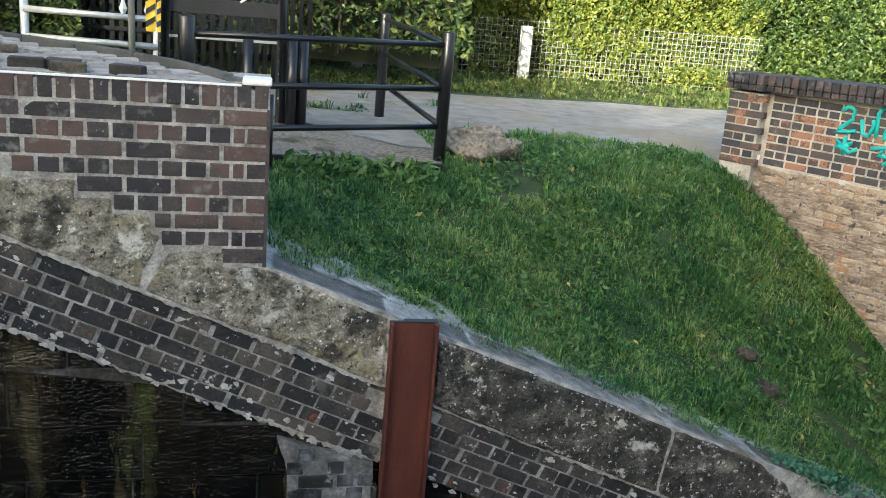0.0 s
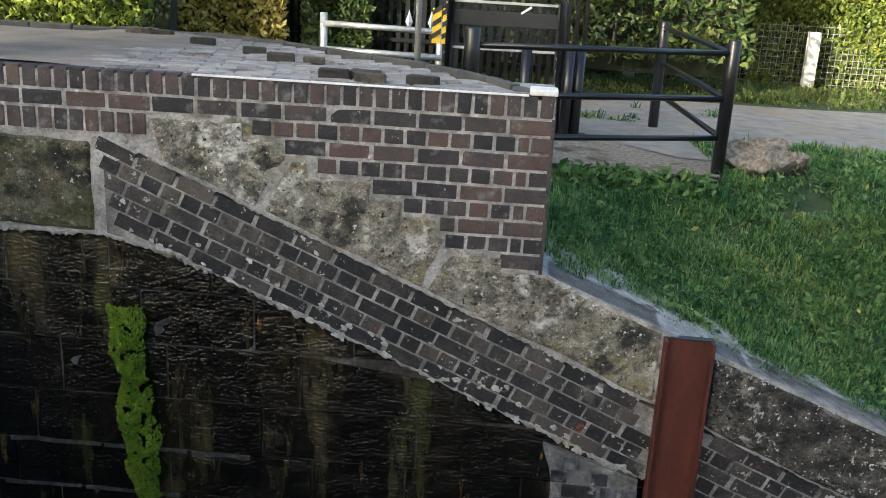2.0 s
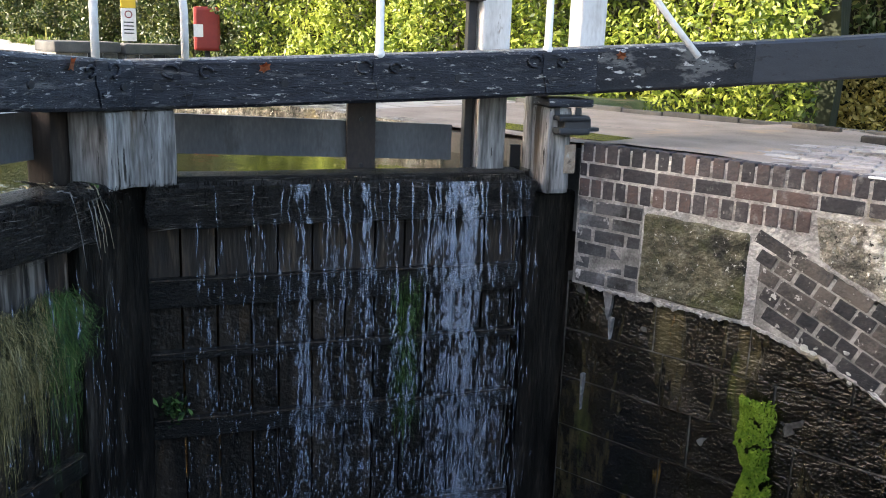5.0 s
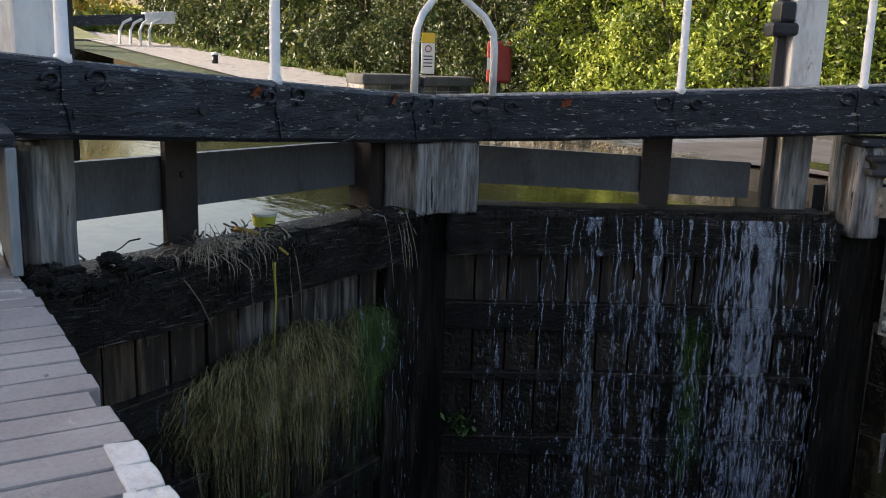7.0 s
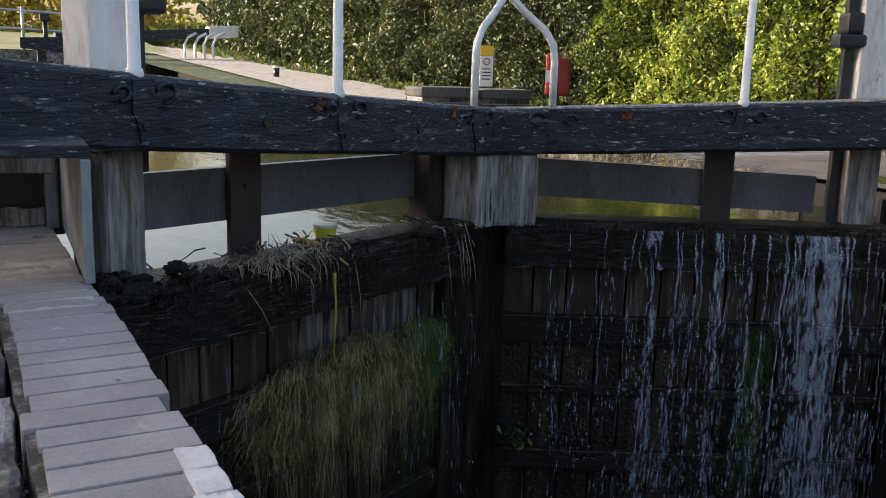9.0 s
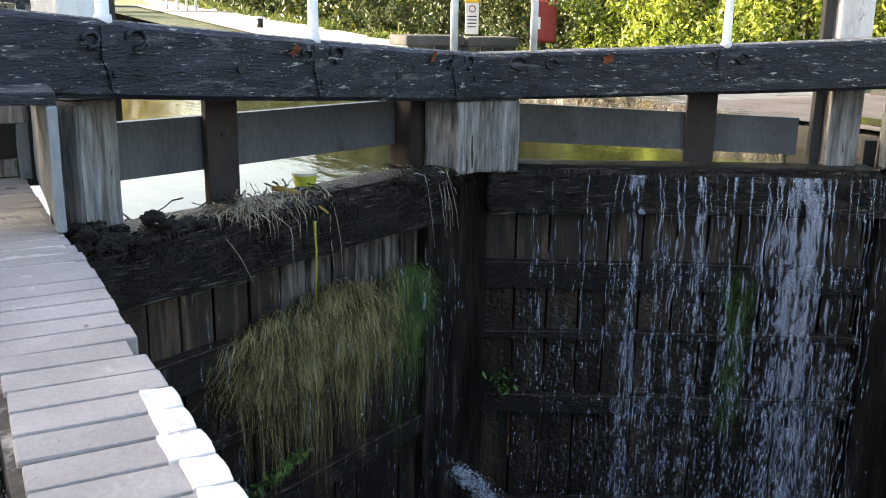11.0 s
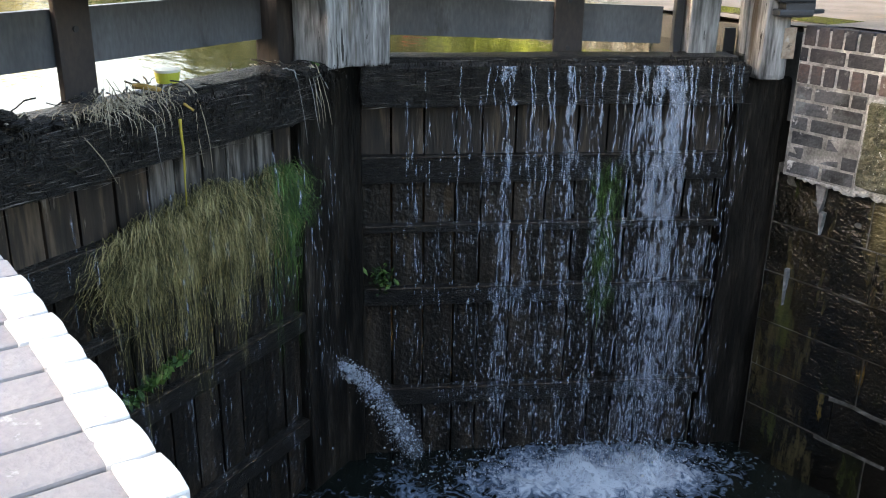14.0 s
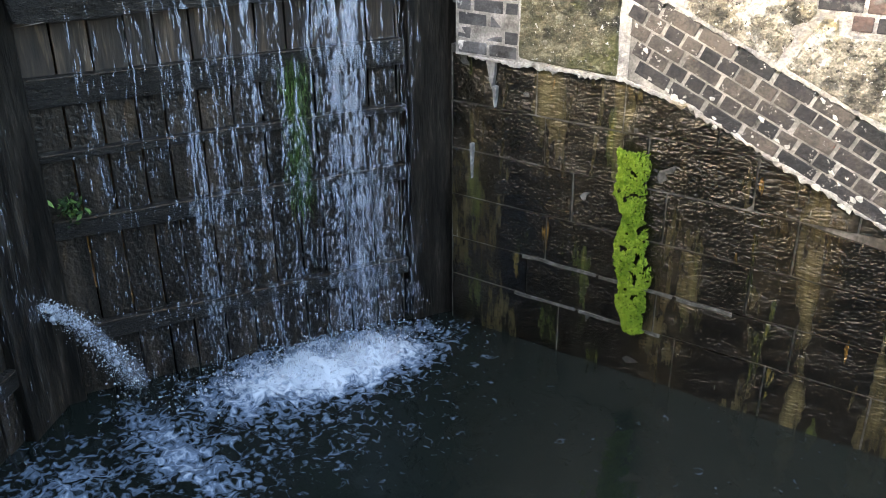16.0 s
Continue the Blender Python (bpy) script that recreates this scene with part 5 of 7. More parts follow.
falls = [
    drops([0.93, 0.97, 1.07, 1.19, 1.31, 1.35, 1.5, 1.58], [3, 2, 2, 2, 3, 2, 2, 1], 1500, -0.6, LOW + 0.05, 1, 0.03, 0.0042),
    drops([1.72, 1.8, 1.88, 1.97, 2.05], [2, 4, 1, 4, 1], 1500, -0.5, LOW + 0.05, 1, 0.032, 0.0046),
    drops([1.9, 2.05, 2.2], [3, 3, 2], 1500, -1.3, LOW + 0.05, 1, 0.11, 0.004),
    drops(np.linspace(0.3, 2.35, 90), np.ones(90), 3000, -0.45, LOW + 0.05, 1, 0.05, 0.003),
    drops(np.linspace(0.3, 2.3, 90), np.ones(90), 1100, -0.6, LOW + 0.05, -1, 0.04, 0.002, 0.1, 0.2),
]
thin = [(u + d, rng.uniform(1.0, 2.55), rng.uniform(0.0035, 0.0075), 0.6, rng.uniform(0.5, 0.85)) for u in (0.93, 0.96, 1.07, 1.19, 1.31, 1.35, 1.5, 1.58) for d in rng.normal(size=1) * 0.012]
wide = [(u, rng.uniform(0.9, 2.4), rng.uniform(0.004, 0.009), 0.5, rng.uniform(0.5, 0.85)) for u in np.linspace(1.7, 2.06, 11) + rng.normal(size=11) * 0.014]
seep = [(u, rng.uniform(0.3, 1.3), rng.uniform(0.0015, 0.003), 0.6, rng.uniform(0.5, 0.9)) for u in np.concatenate([rng.uniform(0.4, 2.35, 26), rng.uniform(2.1, 2.36, 12)])]
falls += ribbons(thin + wide + seep, 1)
fall = tri_object("waterfall", falls, SPRAY)
tagged(fall, "broken white streams of water falling from the gate lip", "waterfall", kind="stuff")
veils = ribbons([(u, ln, w, 0.06, 0.8) for u, ln, w in ((0.93, 0.3, 0.035), (0.97, 0.22, 0.025), (1.31, 0.35, 0.022), (1.76, 0.6, 0.025), (1.82, 1.1, 0.03), (1.92, 1.3, 0.032), (1.98, 0.7, 0.03), (1.87, 1.9, 0.035), (1.96, 2.3, 0.04))], 1)
veil = tri_object("waterfall", veils, VEIL)
tagged(veil, "thin clear veils of water sliding off the lip", "waterfall", kind="stuff")

# splash heaps where the falls land, and the jet between the mitre posts
sp = []
base = np.array([[0, 0, 1], [1, 0, 0], [0, 1, 0], [-1, 0, 0], [0, -1, 0], [0, 0, -1]], float)
tri = np.array([[0, 1, 2], [0, 2, 3], [0, 3, 4], [0, 4, 1], [5, 2, 1], [5, 3, 2], [5, 4, 3], [5, 1, 4]])


def lumps(c, size):
    n = len(c)
    b = base[None] * rng.uniform(0.5, 1.4, (n, 6, 1)) * size[:, None, None]
    return (c[:, None, :] + b).reshape(-1, 3), (tri[None] + 6 * np.arange(n)[:, None, None]).reshape(-1, 3)


mR = np.array(leaf_frame(1))
n = 4200
u = np.where(rng.uniform(size=n) < 0.5, rng.normal(1.85, 0.28, n), rng.normal(1.35, 0.4, n))
v = rng.normal(0.22, 0.16, n)
h = rng.exponential(0.035, n) * np.exp(-((u - 1.7) / 0.7) ** 2)
sp.append(lumps(np.stack([u, v, LOW + 0.005 + h], 1) @ mR[:3, :3].T + mR[:3, 3], 0.0034 * np.exp(rng.normal(size=n) * 0.6) * np.exp(-h * 5)))
n = 6500
f = rng.uniform(0, 1, n) ** 1.1
jx = XM - 0.02 + 0.16 * f
jy = YM - 0.12 + 0.56 * f
jz = LOW + 0.78 - 0.2 * f - 0.64 * f * f - rng.uniform(0, 0.08, n) * f
spr = 0.02 + 0.04 * f
sp.append(lumps(np.stack([jx + rng.normal(size=n) * spr, jy + rng.normal(size=n) * spr, jz + rng.normal(size=n) * spr], 1), 0.002 * np.exp(rng.normal(size=n) * 0.7)))
splash = tri_object("splash", sp, FOAM)
tagged(splash, "white foam and spray where the water lands", "splash", kind="stuff")

pts = [(XM - 0.02 + 0.16 * f, YM - 0.12 + 0.56 * f, LOW + 0.77 - 0.2 * f - 0.64 * f * f) for f in [k / 12 for k in range(13)]]
body = tube(pts, [0.03 + 0.045 * k / 12 for k in range(13)], 12)
for v in body.verts:
    v.co += 0.02 * noise.noise_vector(v.co * 12)
thing("water_jet", body, VEIL, "clear jet of water squirting between the mitre posts", "water jet", kind="stuff")

# ---- plants on the gates and wall ----


def strands(roots, length, droop, rng, material, name, label, category, out, w=0.0017, rise=0.62):
    """Thin arching stems from the roots: each a bent three-segment blade."""
    n = len(roots)
    out = np.asarray(out, float)
    L = length * (0.35 + 0.9 * rng.beta(1.6, 2.6, n))
    L = L * np.array([0.75 + 0.9 * noise.noise(Vector((r[0] * 9, r[1] * 9, 2))) for r in roots])
    side = rng.normal(size=(n, 3)) * np.array([0.8, 0.8, 0.5])
    d = out[None] * rng.uniform(0.1, 1.2, (n, 1)) + side
    lift_up = rng.uniform(0.0, rise, n)
    fall_by = droop * rng.uniform(0.1, 1.2, n)
    seg = [roots]
    for k in range(1, 6):
        f = k / 5
        p = roots + d * (L * 0.28 * math.sin(min(1, f * 1.3) * 1.57))[:, None]
        p = p + np.array([0, 0, 1.0])[None] * (L * (lift_up * math.sin(f * 3.0) - fall_by * f ** 1.6))[:, None]
        seg.append(p)
    t = np.cross(d, [0, 0, 1.0])
    t /= np.linalg.norm(t, axis=1)[:, None]
    vs = []
    for k, p in enumerate(seg):
        ww = w * (1.0 - 0.75 * k / 5)
        vs += [p - t * ww, p + t * ww]
    v = np.stack(vs, 1).reshape(-1, 3)
    tr = []
    for k in range(5):
        a = 2 * k
        tr += [(a, a + 1, a + 3), (a, a + 3, a + 2)]
    tr = np.array(tr)
    t2 = (tr[None] + 12 * np.arange(n)[:, None, None]).reshape(-1, 3)
    return tagged(tri_object(name, [(v, t2)], material), label, category, kind="stuff")


mL = np.array(leaf_frame(-1))
vL = mL[:3, 1]


def curtain(n, locks, u0, u1, side, top, reach, rng, material, name, label, w=0.0014):
    """Hair-like stems that spring from a ledge, arch out and hang down in locks."""
    frame_ = np.array(leaf_frame(side))
    lu = np.sort(rng.uniform(u0, u1, locks))
    ll = reach * (0.45 + 0.4 * rng.uniform(0, 1, locks) + 0.9 * rng.uniform(0, 1, locks) ** 4)
    lv = rng.uniform(0.5, 1.2, locks)
    pick = rng.integers(0, locks, n)
    ru = lu[pick] + rng.normal(size=n) * 0.035
    mid = 1 - np.abs(2 * (ru - u0) / (u1 - u0) - 1) ** 4
    rz = np.array([top(a) for a in ru]) - 0.27 * rng.uniform(0, 1, n)
    rv = -0.05 + 0.09 * rng.uniform(0, 1, n) * np.clip(mid, 0, 1)
    long_ = rng.uniform(0, 1, n) < 0.13
    L = np.where(long_, ll[pick] * rng.uniform(0.5, 1.1, n), reach * rng.uniform(0.04, 0.26, n)) * (0.55 + 0.45 * np.clip(mid, 0, 1))
    out = (0.015 + 0.075 * rng.uniform(0, 1, n)) * lv[pick]
    rise = 0.09 * rng.uniform(0, 1, n)
    sway = rng.normal(size=n) * np.where(long_, 0.02, 0.1)
    pts = []
    for k in range(8):
        f = k / 7
        u = ru + np.where(long_, lu[pick] - ru, 0.0) * 0.75 * f + sway * math.sin(f * 2.2)
        v = rv + out * math.sin(min(1.0, f * 2.0) * 1.57)
        z = rz + rise * math.sin(min(1.0, f * 2.5) * 3.14) - L * f ** 1.5
        pts.append(np.stack([u, v, z], 1) + rng.normal(size=(n, 3)) * 0.007 * min(1.0, 2 * f))
    ta = rng.uniform(-0.9, 0.9, n)
    t = np.stack([np.cos(ta), np.sin(ta), np.zeros(n)], 1)
    v = np.stack([p + sgn * t * (w * (1 - 0.6 * k / 7)) for k, p in enumerate(pts) for sgn in (-1, 1)], 1).reshape(-1, 3)
    v = v @ frame_[:3, :3].T + frame_[:3, 3]
    tr = np.array([q for k in range(7) for q in ((2 * k, 2 * k + 1, 2 * k + 3), (2 * k, 2 * k + 3, 2 * k + 2))])
    t2 = (tr[None] + 16 * np.arange(n)[:, None, None]).reshape(-1, 3)
    return tagged(tri_object(name, [(v, t2)], material), label, "weed", kind="stuff")


mat_top = lambda u: -0.735 - 0.03 * math.sin(u * 9) - 0.16 * ramp(1.55, 1.95, u) - 0.05 * ramp(0.8, 0.5, u)
curtain(14000, 60, 0.63, 1.78, -1, mat_top, 0.66, rng, REED, "gate_weed", "hanging curtain of dry olive grass rooted on the gate rail", 0.0011)
curtain(2600, 12, 0.53, 0.74, -1, mat_top, 0.62, rng, GREENWEED, "green_weed", "fresh green grass at the edge of the weed curtain", 0.0012)
n = 1300
ff = rng.uniform(0, 1, n)
roots = np.stack([1.64 + rng.normal(size=n) * 0.055 * (1 - 0.4 * ff), -0.07 + 0.08 * rng.uniform(0, 1, n), -0.86 - 0.97 * ff], 1) @ mR[:3, :3].T + mR[:3, 3]
strands(roots, 0.2, 0.95, rng, GREENWEED, "green_weed", "wet green weed behind the falling water", "weed", mR[:3, 1] * 0.6)
n = 13000
ff = rng.uniform(0, 1, n)
cx = -2.33 + 0.1 * ff + 0.012 * np.sin(ff * 20)
hw = 0.085 + 0.03 * ff + 0.016 * np.sin(ff * 13) + 0.01 * np.sin(ff * 31) - 0.05 * np.clip(ff - 0.86, 0, 1) / 0.14
bx = cx + hw * rng.uniform(-1, 1, n)
hole = np.array([noise.noise(Vector((x * 20, f * 24, 0))) for x, f in zip(bx, ff)])
bulge = 0.07 * np.sqrt(np.clip(1 - ((bx - cx) / hw) ** 2, 0, 1))
c = np.stack([bx, wall_y(bx) + 0.02 - bulge - 0.05 * np.clip(hole, 0, 1), -1.31 - 1.22 * ff], 1)[hole > -0.36]
weed = new("wall_weed", leaf_mesh(c, 0.0105, rng, BRIGHTWEED, 0.4))
tagged(weed, "bright yellow-green liverwort hanging down the wet wall", "weed", kind="stuff")
n = 90
c = np.stack([rng.normal(0.22, 0.035, n), -0.06 + 0.05 * rng.uniform(0, 1, n), rng.normal(-1.58, 0.035, n)], 1) @ mR[:3, :3].T + mR[:3, 3]
tagged(new("seedling", leaf_mesh(c, 0.025, rng, GREENWEED, 0.2)), "small green seedling growing from the gate planks", "weed")
n = 160
c = np.stack([rng.uniform(1.4, 1.8, n), -0.03 + 0.07 * rng.uniform(0, 1, n), rng.normal(-1.52, 0.012, n)], 1)
c[:, 2] += 0.25 * (1.6 - c[:, 0])
c = c @ mL[:3, :3].T + mL[:3, 3]
tagged(new("floating_leaf", leaf_mesh(c, 0.028, rng, GREENWEED)), "flat green blade of weed low on the gate", "weed")

n = 2000
uu = np.concatenate([rng.uniform(0.3, 2.45, n - 500), rng.normal(0.4, 0.12, 250), rng.normal(1.8, 0.3, 250)])
roots = np.stack([uu, 0.07 + 0.06 * rng.uniform(0, 1, n), -0.23 - 0.2 * rng.uniform(0, 1, n) ** 1.6], 1) @ mL[:3, :3].T + mL[:3, 3]
strands(roots, 0.1, 0.7, rng, WETPOST, "matted_roots", "black matted roots and leaf litter along the gate rail", "litter", vL * 0.5, 0.003)
n = 420
roots = np.stack([rng.normal(1.66, 0.13, n), -0.02 + 0.1 * rng.uniform(0, 1, n), -0.2 + 0.03 * rng.uniform(0, 1, n)], 1) @ mL[:3, :3].T + mL[:3, 3]
strands(roots, 0.4, 0.5, rng, STRAW, "straw_tangle", "tangle of pale dead reeds on the gate rail", "litter", vL * 0.9, 0.0022, 0.14)
n = 2600
roots = np.stack([rng.uniform(0.12, 2.4, n), 0.06 + 0.06 * rng.uniform(0, 1, n), -0.23 - 0.2 * rng.uniform(0, 1, n) ** 1.6], 1) @ mR[:3, :3].T + mR[:3, 3]
strands(roots, 0.09, 0.5, rng, WETPOST, "matted_roots", "black matted roots along the wet gate lip", "litter", mR[:3, 1] * 0.5, 0.003)

def splinters(side, n, u0, u1):
    """Frayed fibres and drift stems lying along the rotten rail, top and face; the pale ones double as wet glints."""
    fm_ = np.array(leaf_frame(side))
    u, ln = rng.uniform(u0, u1, n), rng.uniform(0.02, 0.11, n)
    on_top = rng.uniform(0, 1, n) < 0.35
    v = np.where(on_top, rng.uniform(-0.12, 0.11, n), rng.uniform(0.105, 0.14, n))
    z = np.where(on_top, rng.uniform(-0.238, -0.205, n), -0.235 - 0.24 * rng.uniform(0, 1, n))
    ang = rng.normal(size=n) * 0.06
    th = 0.0016 * np.exp(rng.normal(size=n) * 0.4)
    a = np.stack([u - ln * np.cos(ang), v, z - ln * np.sin(ang)], 1)
    b = np.stack([u + ln * np.cos(ang), v + rng.normal(size=n) * 0.012, z + ln * np.sin(ang)], 1)
    up, out = np.array([0, 0, 1.0]), np.array([0, 1.0, 0])
    p = np.stack([a, (a + b) / 2 + up * th[:, None], (a + b) / 2 + out * th[:, None], (a + b) / 2 - up * th[:, None], b], 1).reshape(-1, 3)
    p = p @ fm_[:3, :3].T + fm_[:3, 3]
    tr = np.array([[0, 1, 2], [0, 2, 3], [4, 2, 1], [4, 3, 2], [0, 3, 1], [4, 1, 3]])
    t2 = (tr[None] + 5 * np.arange(n)[:, None, None]).reshape(-1, 3)
    return tagged(tri_object("splinters", [(p, t2)], SPLINTER, False), "frayed wet fibres along the rotten gate rail, doubling as painted glints", "splinters", kind="stuff")


splinters(-1, 600, 0.4, 2.6)
splinters(1, 500, 0.15, 2.35)

# ---- rubbish caught on the near leaf ----
random.seed(21)
mLm = leaf_frame(-1)


def twig(u, v, z, yaw, length, r, material, label, category, sag=0.06, name="twig", group="twigs on the gate"):
    pts = []
    for k in range(6):
        f = k / 5
        pts.append(mLm @ Vector((u + math.cos(yaw) * length * f + random.uniform(-0.01, 0.01), v + math.sin(yaw) * length * f, z - sag * f * f * 2 + random.uniform(-0.006, 0.006))))
    o = thing(name, tube(pts, [r * (1 - 0.6 * k / 5) for k in range(6)], 6), material, label, category, group)
    return o


for k in range(84):
    u = random.choice([random.uniform(1.25, 2.4), random.uniform(0.3, 0.75), random.uniform(1.1, 1.6), random.uniform(1.2, 1.7)])
    twig(u, random.uniform(-0.3, 0.06), -0.205 + random.uniform(0.0, 0.05), random.uniform(-0.6, 2.6), random.uniform(0.06, 0.24), random.uniform(0.002, 0.006), random.choice([GREYWOOD, WETWOOD, WETWOOD, STRAW]), "broken reed stem caught on the gate rail", "twig", random.uniform(0.02, 0.16))
for k in range(12):
    u = random.choice([random.uniform(1.2, 1.6), random.uniform(0.35, 0.6)])
    twig(u, 0.08, -0.19, random.uniform(1.2, 2.0), random.uniform(0.05, 0.09), 0.0035, random.choice([STRAW, GREYWOOD]), "pale reed root hanging over the gate rail", "twig", random.uniform(0.1, 0.2))
twig(1.46, -0.11, -0.155, 1.815, 0.29, 0.015, ORANGEREED, "thick yellow-brown reed stalk lying over the rail", "reed stalk", 0.05, "reed_stalk", "reed stalks")
twig(1.475, 0.16, -0.28, 1.57, 0.015, 0.009, YELLOWREED, "yellow reed stalk hanging down the gate", "reed stalk", 0.19, "reed_stalk", "reed stalks")
twig(0.36, 0.1, -0.19, 4.2, 0.24, 0.008, GREENWEED, "green reed blade on the gate rail", "reed stalk", 0.0, "reed_stalk", "reed stalks")
for k in range(56):
    u = random.uniform(2.12, 2.6) if k >= 40 else random.choice([random.uniform(1.6, 2.5), random.uniform(1.15, 1.75), random.uniform(0.3, 0.7)])
    bm = bmesh.new()
    bmesh.ops.create_icosphere(bm, subdivisions=3, radius=random.uniform(0.035, 0.075) if k < 40 else random.uniform(0.025, 0.045), matrix=mLm @ pose(u, random.uniform(-0.05, 0.1), -0.215 if k < 40 else random.uniform(-0.21, -0.14)) @ Matrix.Diagonal((1.2, 0.8, 0.5, 1)))
    for v in bm.verts:
        v.co += 0.022 * noise.noise_vector(v.co * 22) + 0.012 * noise.noise_vector(v.co * 60)
    thing("silt_clod", bm, WETWOOD, "wet clod of silt and leaves on the gate rail", "silt", "silt clods")
for side, u, z, a in ((-1, 1.56, 0.475, 20), (1, 0.74, 0.41, -30), (-1, 0.58, 0.424, 50), (1, 2.9, 0.53, 10)):
    mm = leaf_frame(side) @ pose(u, 0.158, z, 78, a, 0)
    bm = bmesh.new()
    rim = [bm.verts.new(mm @ Vector((r * math.cos(t), r * 0.7 * math.sin(t), 0.006 * math.cos(3 * t)))) for t, r in [(math.tau * k / 12, 0.026 if k % 2 else 0.04) for k in range(12)]]
    mid_ = bm.verts.new(mm @ Vector((0, 0, 0.008)))
    for p, q in zip(rim, rim[1:] + rim[:1]):
        bm.faces.new((p, q, mid_))
    bmesh.ops.solidify(bm, geom=bm.faces[:], thickness=0.0015)
    thing("fallen_leaf", bm, RUSTLEAF, "orange-brown dead leaf stuck to the black beam", "leaf", "dead leaves on the beams")
tub = holder("plastic_tub", "clear plastic food tub with a yellow bottom, floating by the gate", "tub", mLm @ Vector((1.18, -0.17, -0.2)))
bm = bmesh.new()
bmesh.ops.create_cone(bm, segments=24, radius1=0.052, radius2=0.06, depth=0.05, cap_ends=True, matrix=Matrix.Translation(mLm @ Vector((1.18, -0.18, -0.165))))
part("body", bm, YELLOWTUB, tub)
bm = bmesh.new()
bmesh.ops.create_cone(bm, segments=24, radius1=0.063, radius2=0.063, depth=0.012, cap_ends=True, matrix=Matrix.Translation(mLm @ Vector((1.18, -0.18, -0.133))))
part("lid", bm, CLEARTUB, tub, "cloudy clear lid")

# ---- black rails by the path ----
rails = holder("guard_rail", "black-painted tubular guard rail at the path edge", "railing", (1.48, 7.88, -0.92))
A, B, C = Vector((1.48, 7.88, 0)), Vector((1.22, 10.38, 0)), Vector((-0.61, 7.05, 0))
for p, z0, z1, r in ((A, -1.1, 0.18, 0.055), (B, -1.1, 0.2, 0.055), (C, -0.7, 0.2, 0.062)):
    post = part("post", tube([(p.x, p.y, z0), (p.x, p.y, z1 - 0.01), (p.x, p.y, z1)], [r, r, r * 0.9], 14), RAILBLACK, rails)
for z in (0.07, -0.3, -0.63):
    part("rail", tube([(C.x, C.y, z + 0.0), (A.x, A.y, z)], 0.026, 10), RAILBLACK, rails)
    part("brace", tube([(A.x, A.y, z), (B.x, B.y, z + 0.07)], 0.026, 10), RAILBLACK, rails)
part("post", tube([(0.0, 7.2, -1.0), (0.0, 7.2, -0.35)], 0.03, 10), RAILBLACK, rails)
ed = holder("path_edging", "low dark timber edging along the gravel path", "edging", (0.7, 7.75, -0.95))
part("board", box((0.0, 7.5, -1.15), (0.74, 7.56, -0.88), 0.006, pose(0, 0, 0, 0, 0, 0)), WETWOOD, ed)
part("board", box((0.745, 7.52, -1.15), (1.45, 7.58, -0.9), 0.006), WETWOOD, ed)
bm = bmesh.new()
bmesh.ops.create_icosphere(bm, subdivisions=4, radius=1, matrix=pose(1.93, 8.12, -0.82) @ Matrix.Diagonal((0.34, 0.26, 0.15, 1)))
for v in bm.verts:
    v.co += 0.09 * noise.noise_vector(v.co * 4) + 0.045 * noise.noise_vector(v.co * 12)
thing("soil_hump", bm, GRAVEL, "bare stony hump of pale soil at the path edge", "soil hump")

# ---- stile barrier and fences behind the lock side ----
st = holder("stile_barrier", "black steel stile barrier with yellow hazard tape", "barrier", (-0.5, 9.3, -0.5))
for y in (9.28, 9.5):
    arch = [(-1.02, y, -0.9), (-1.0, y, 0.36), (-0.93, y, 0.48), (-0.6, y, 0.72), (-0.45, y, 0.755), (-0.3, y, 0.7), (0.03, y, 0.46), (0.1, y, 0.34), (0.12, y, -0.9)]
    part("arch", tube(arch, 0.035, 10), RAILBLACK, st)
part("panel", box((-0.98, 9.34, 0.1), (0.1, 9.36, 0.24), 0.004), STEEL, st)
part("top_strip", box((-0.98, 9.335, 0.31), (0.1, 9.355, 0.335), 0.003), GALV, st)
part("clear_sheet", box((-0.96, 9.345, 0.24), (0.08, 9.351, 0.31), 0.001), SMOKE, st, "smoky clear sheet")
part("lower_strip", box((-0.98, 9.335, -0.14), (0.1, 9.355, -0.115), 0.003), GALV, st)
part("clear_sheet", box((-0.96, 9.345, -0.115), (0.08, 9.351, 0.1), 0.001), SMOKE, st, "smoky clear sheet")
for x in (-1.02, 0.1):
    jamb = part("jamb", box((x - 0.05, 9.3, -0.9), (x + 0.05, 9.4, 0.34), 0.006), STEEL, st)
    for k in range(9):
        part("bolt", tube([(x - 0.02, 9.3, 0.3 - 0.12 * k), (x - 0.02, 9.285, 0.3 - 0.12 * k)], 0.012, 8), GALV, jamb)
for x in (-1.13, -1.03):
    tp = part("tape", box((x - 0.045, 9.27, -0.1), (x + 0.045, 9.285, 0.24), 0.002), YELLOW, st, "yellow and black hazard tape")
    for k in range(3):
        part("tape_bar", prism([(x - 0.044, -0.06 + 0.115 * k), (x + 0.044, 0.0 + 0.115 * k), (x + 0.044, 0.05 + 0.115 * k), (x - 0.044, -0.01 + 0.115 * k)], 9.262, 9.269, Matrix(((1, 0, 0, 0), (0, 0, 1, 0), (0, 1, 0, 0), (0, 0, 0, 1)))), STEEL, tp)
part("sticker", box((-0.32, 9.33, 0.255), (-0.2, 9.334, 0.275), 0.001, pose(-0.26, 9.33, 0.265, 0, -35, 0) @ pose(0.26, -9.33, -0.265)), WHITE, st, "white sticker")
for x, y, r in ((0.2, 9.2, 0.05), (0.3, 9.32, 0.06), (-0.22, 9.1, 0.05)):
    part("side_post", tube([(x, y, -1.0), (x, y, -0.06)], r, 12), RAILBLACK, st)
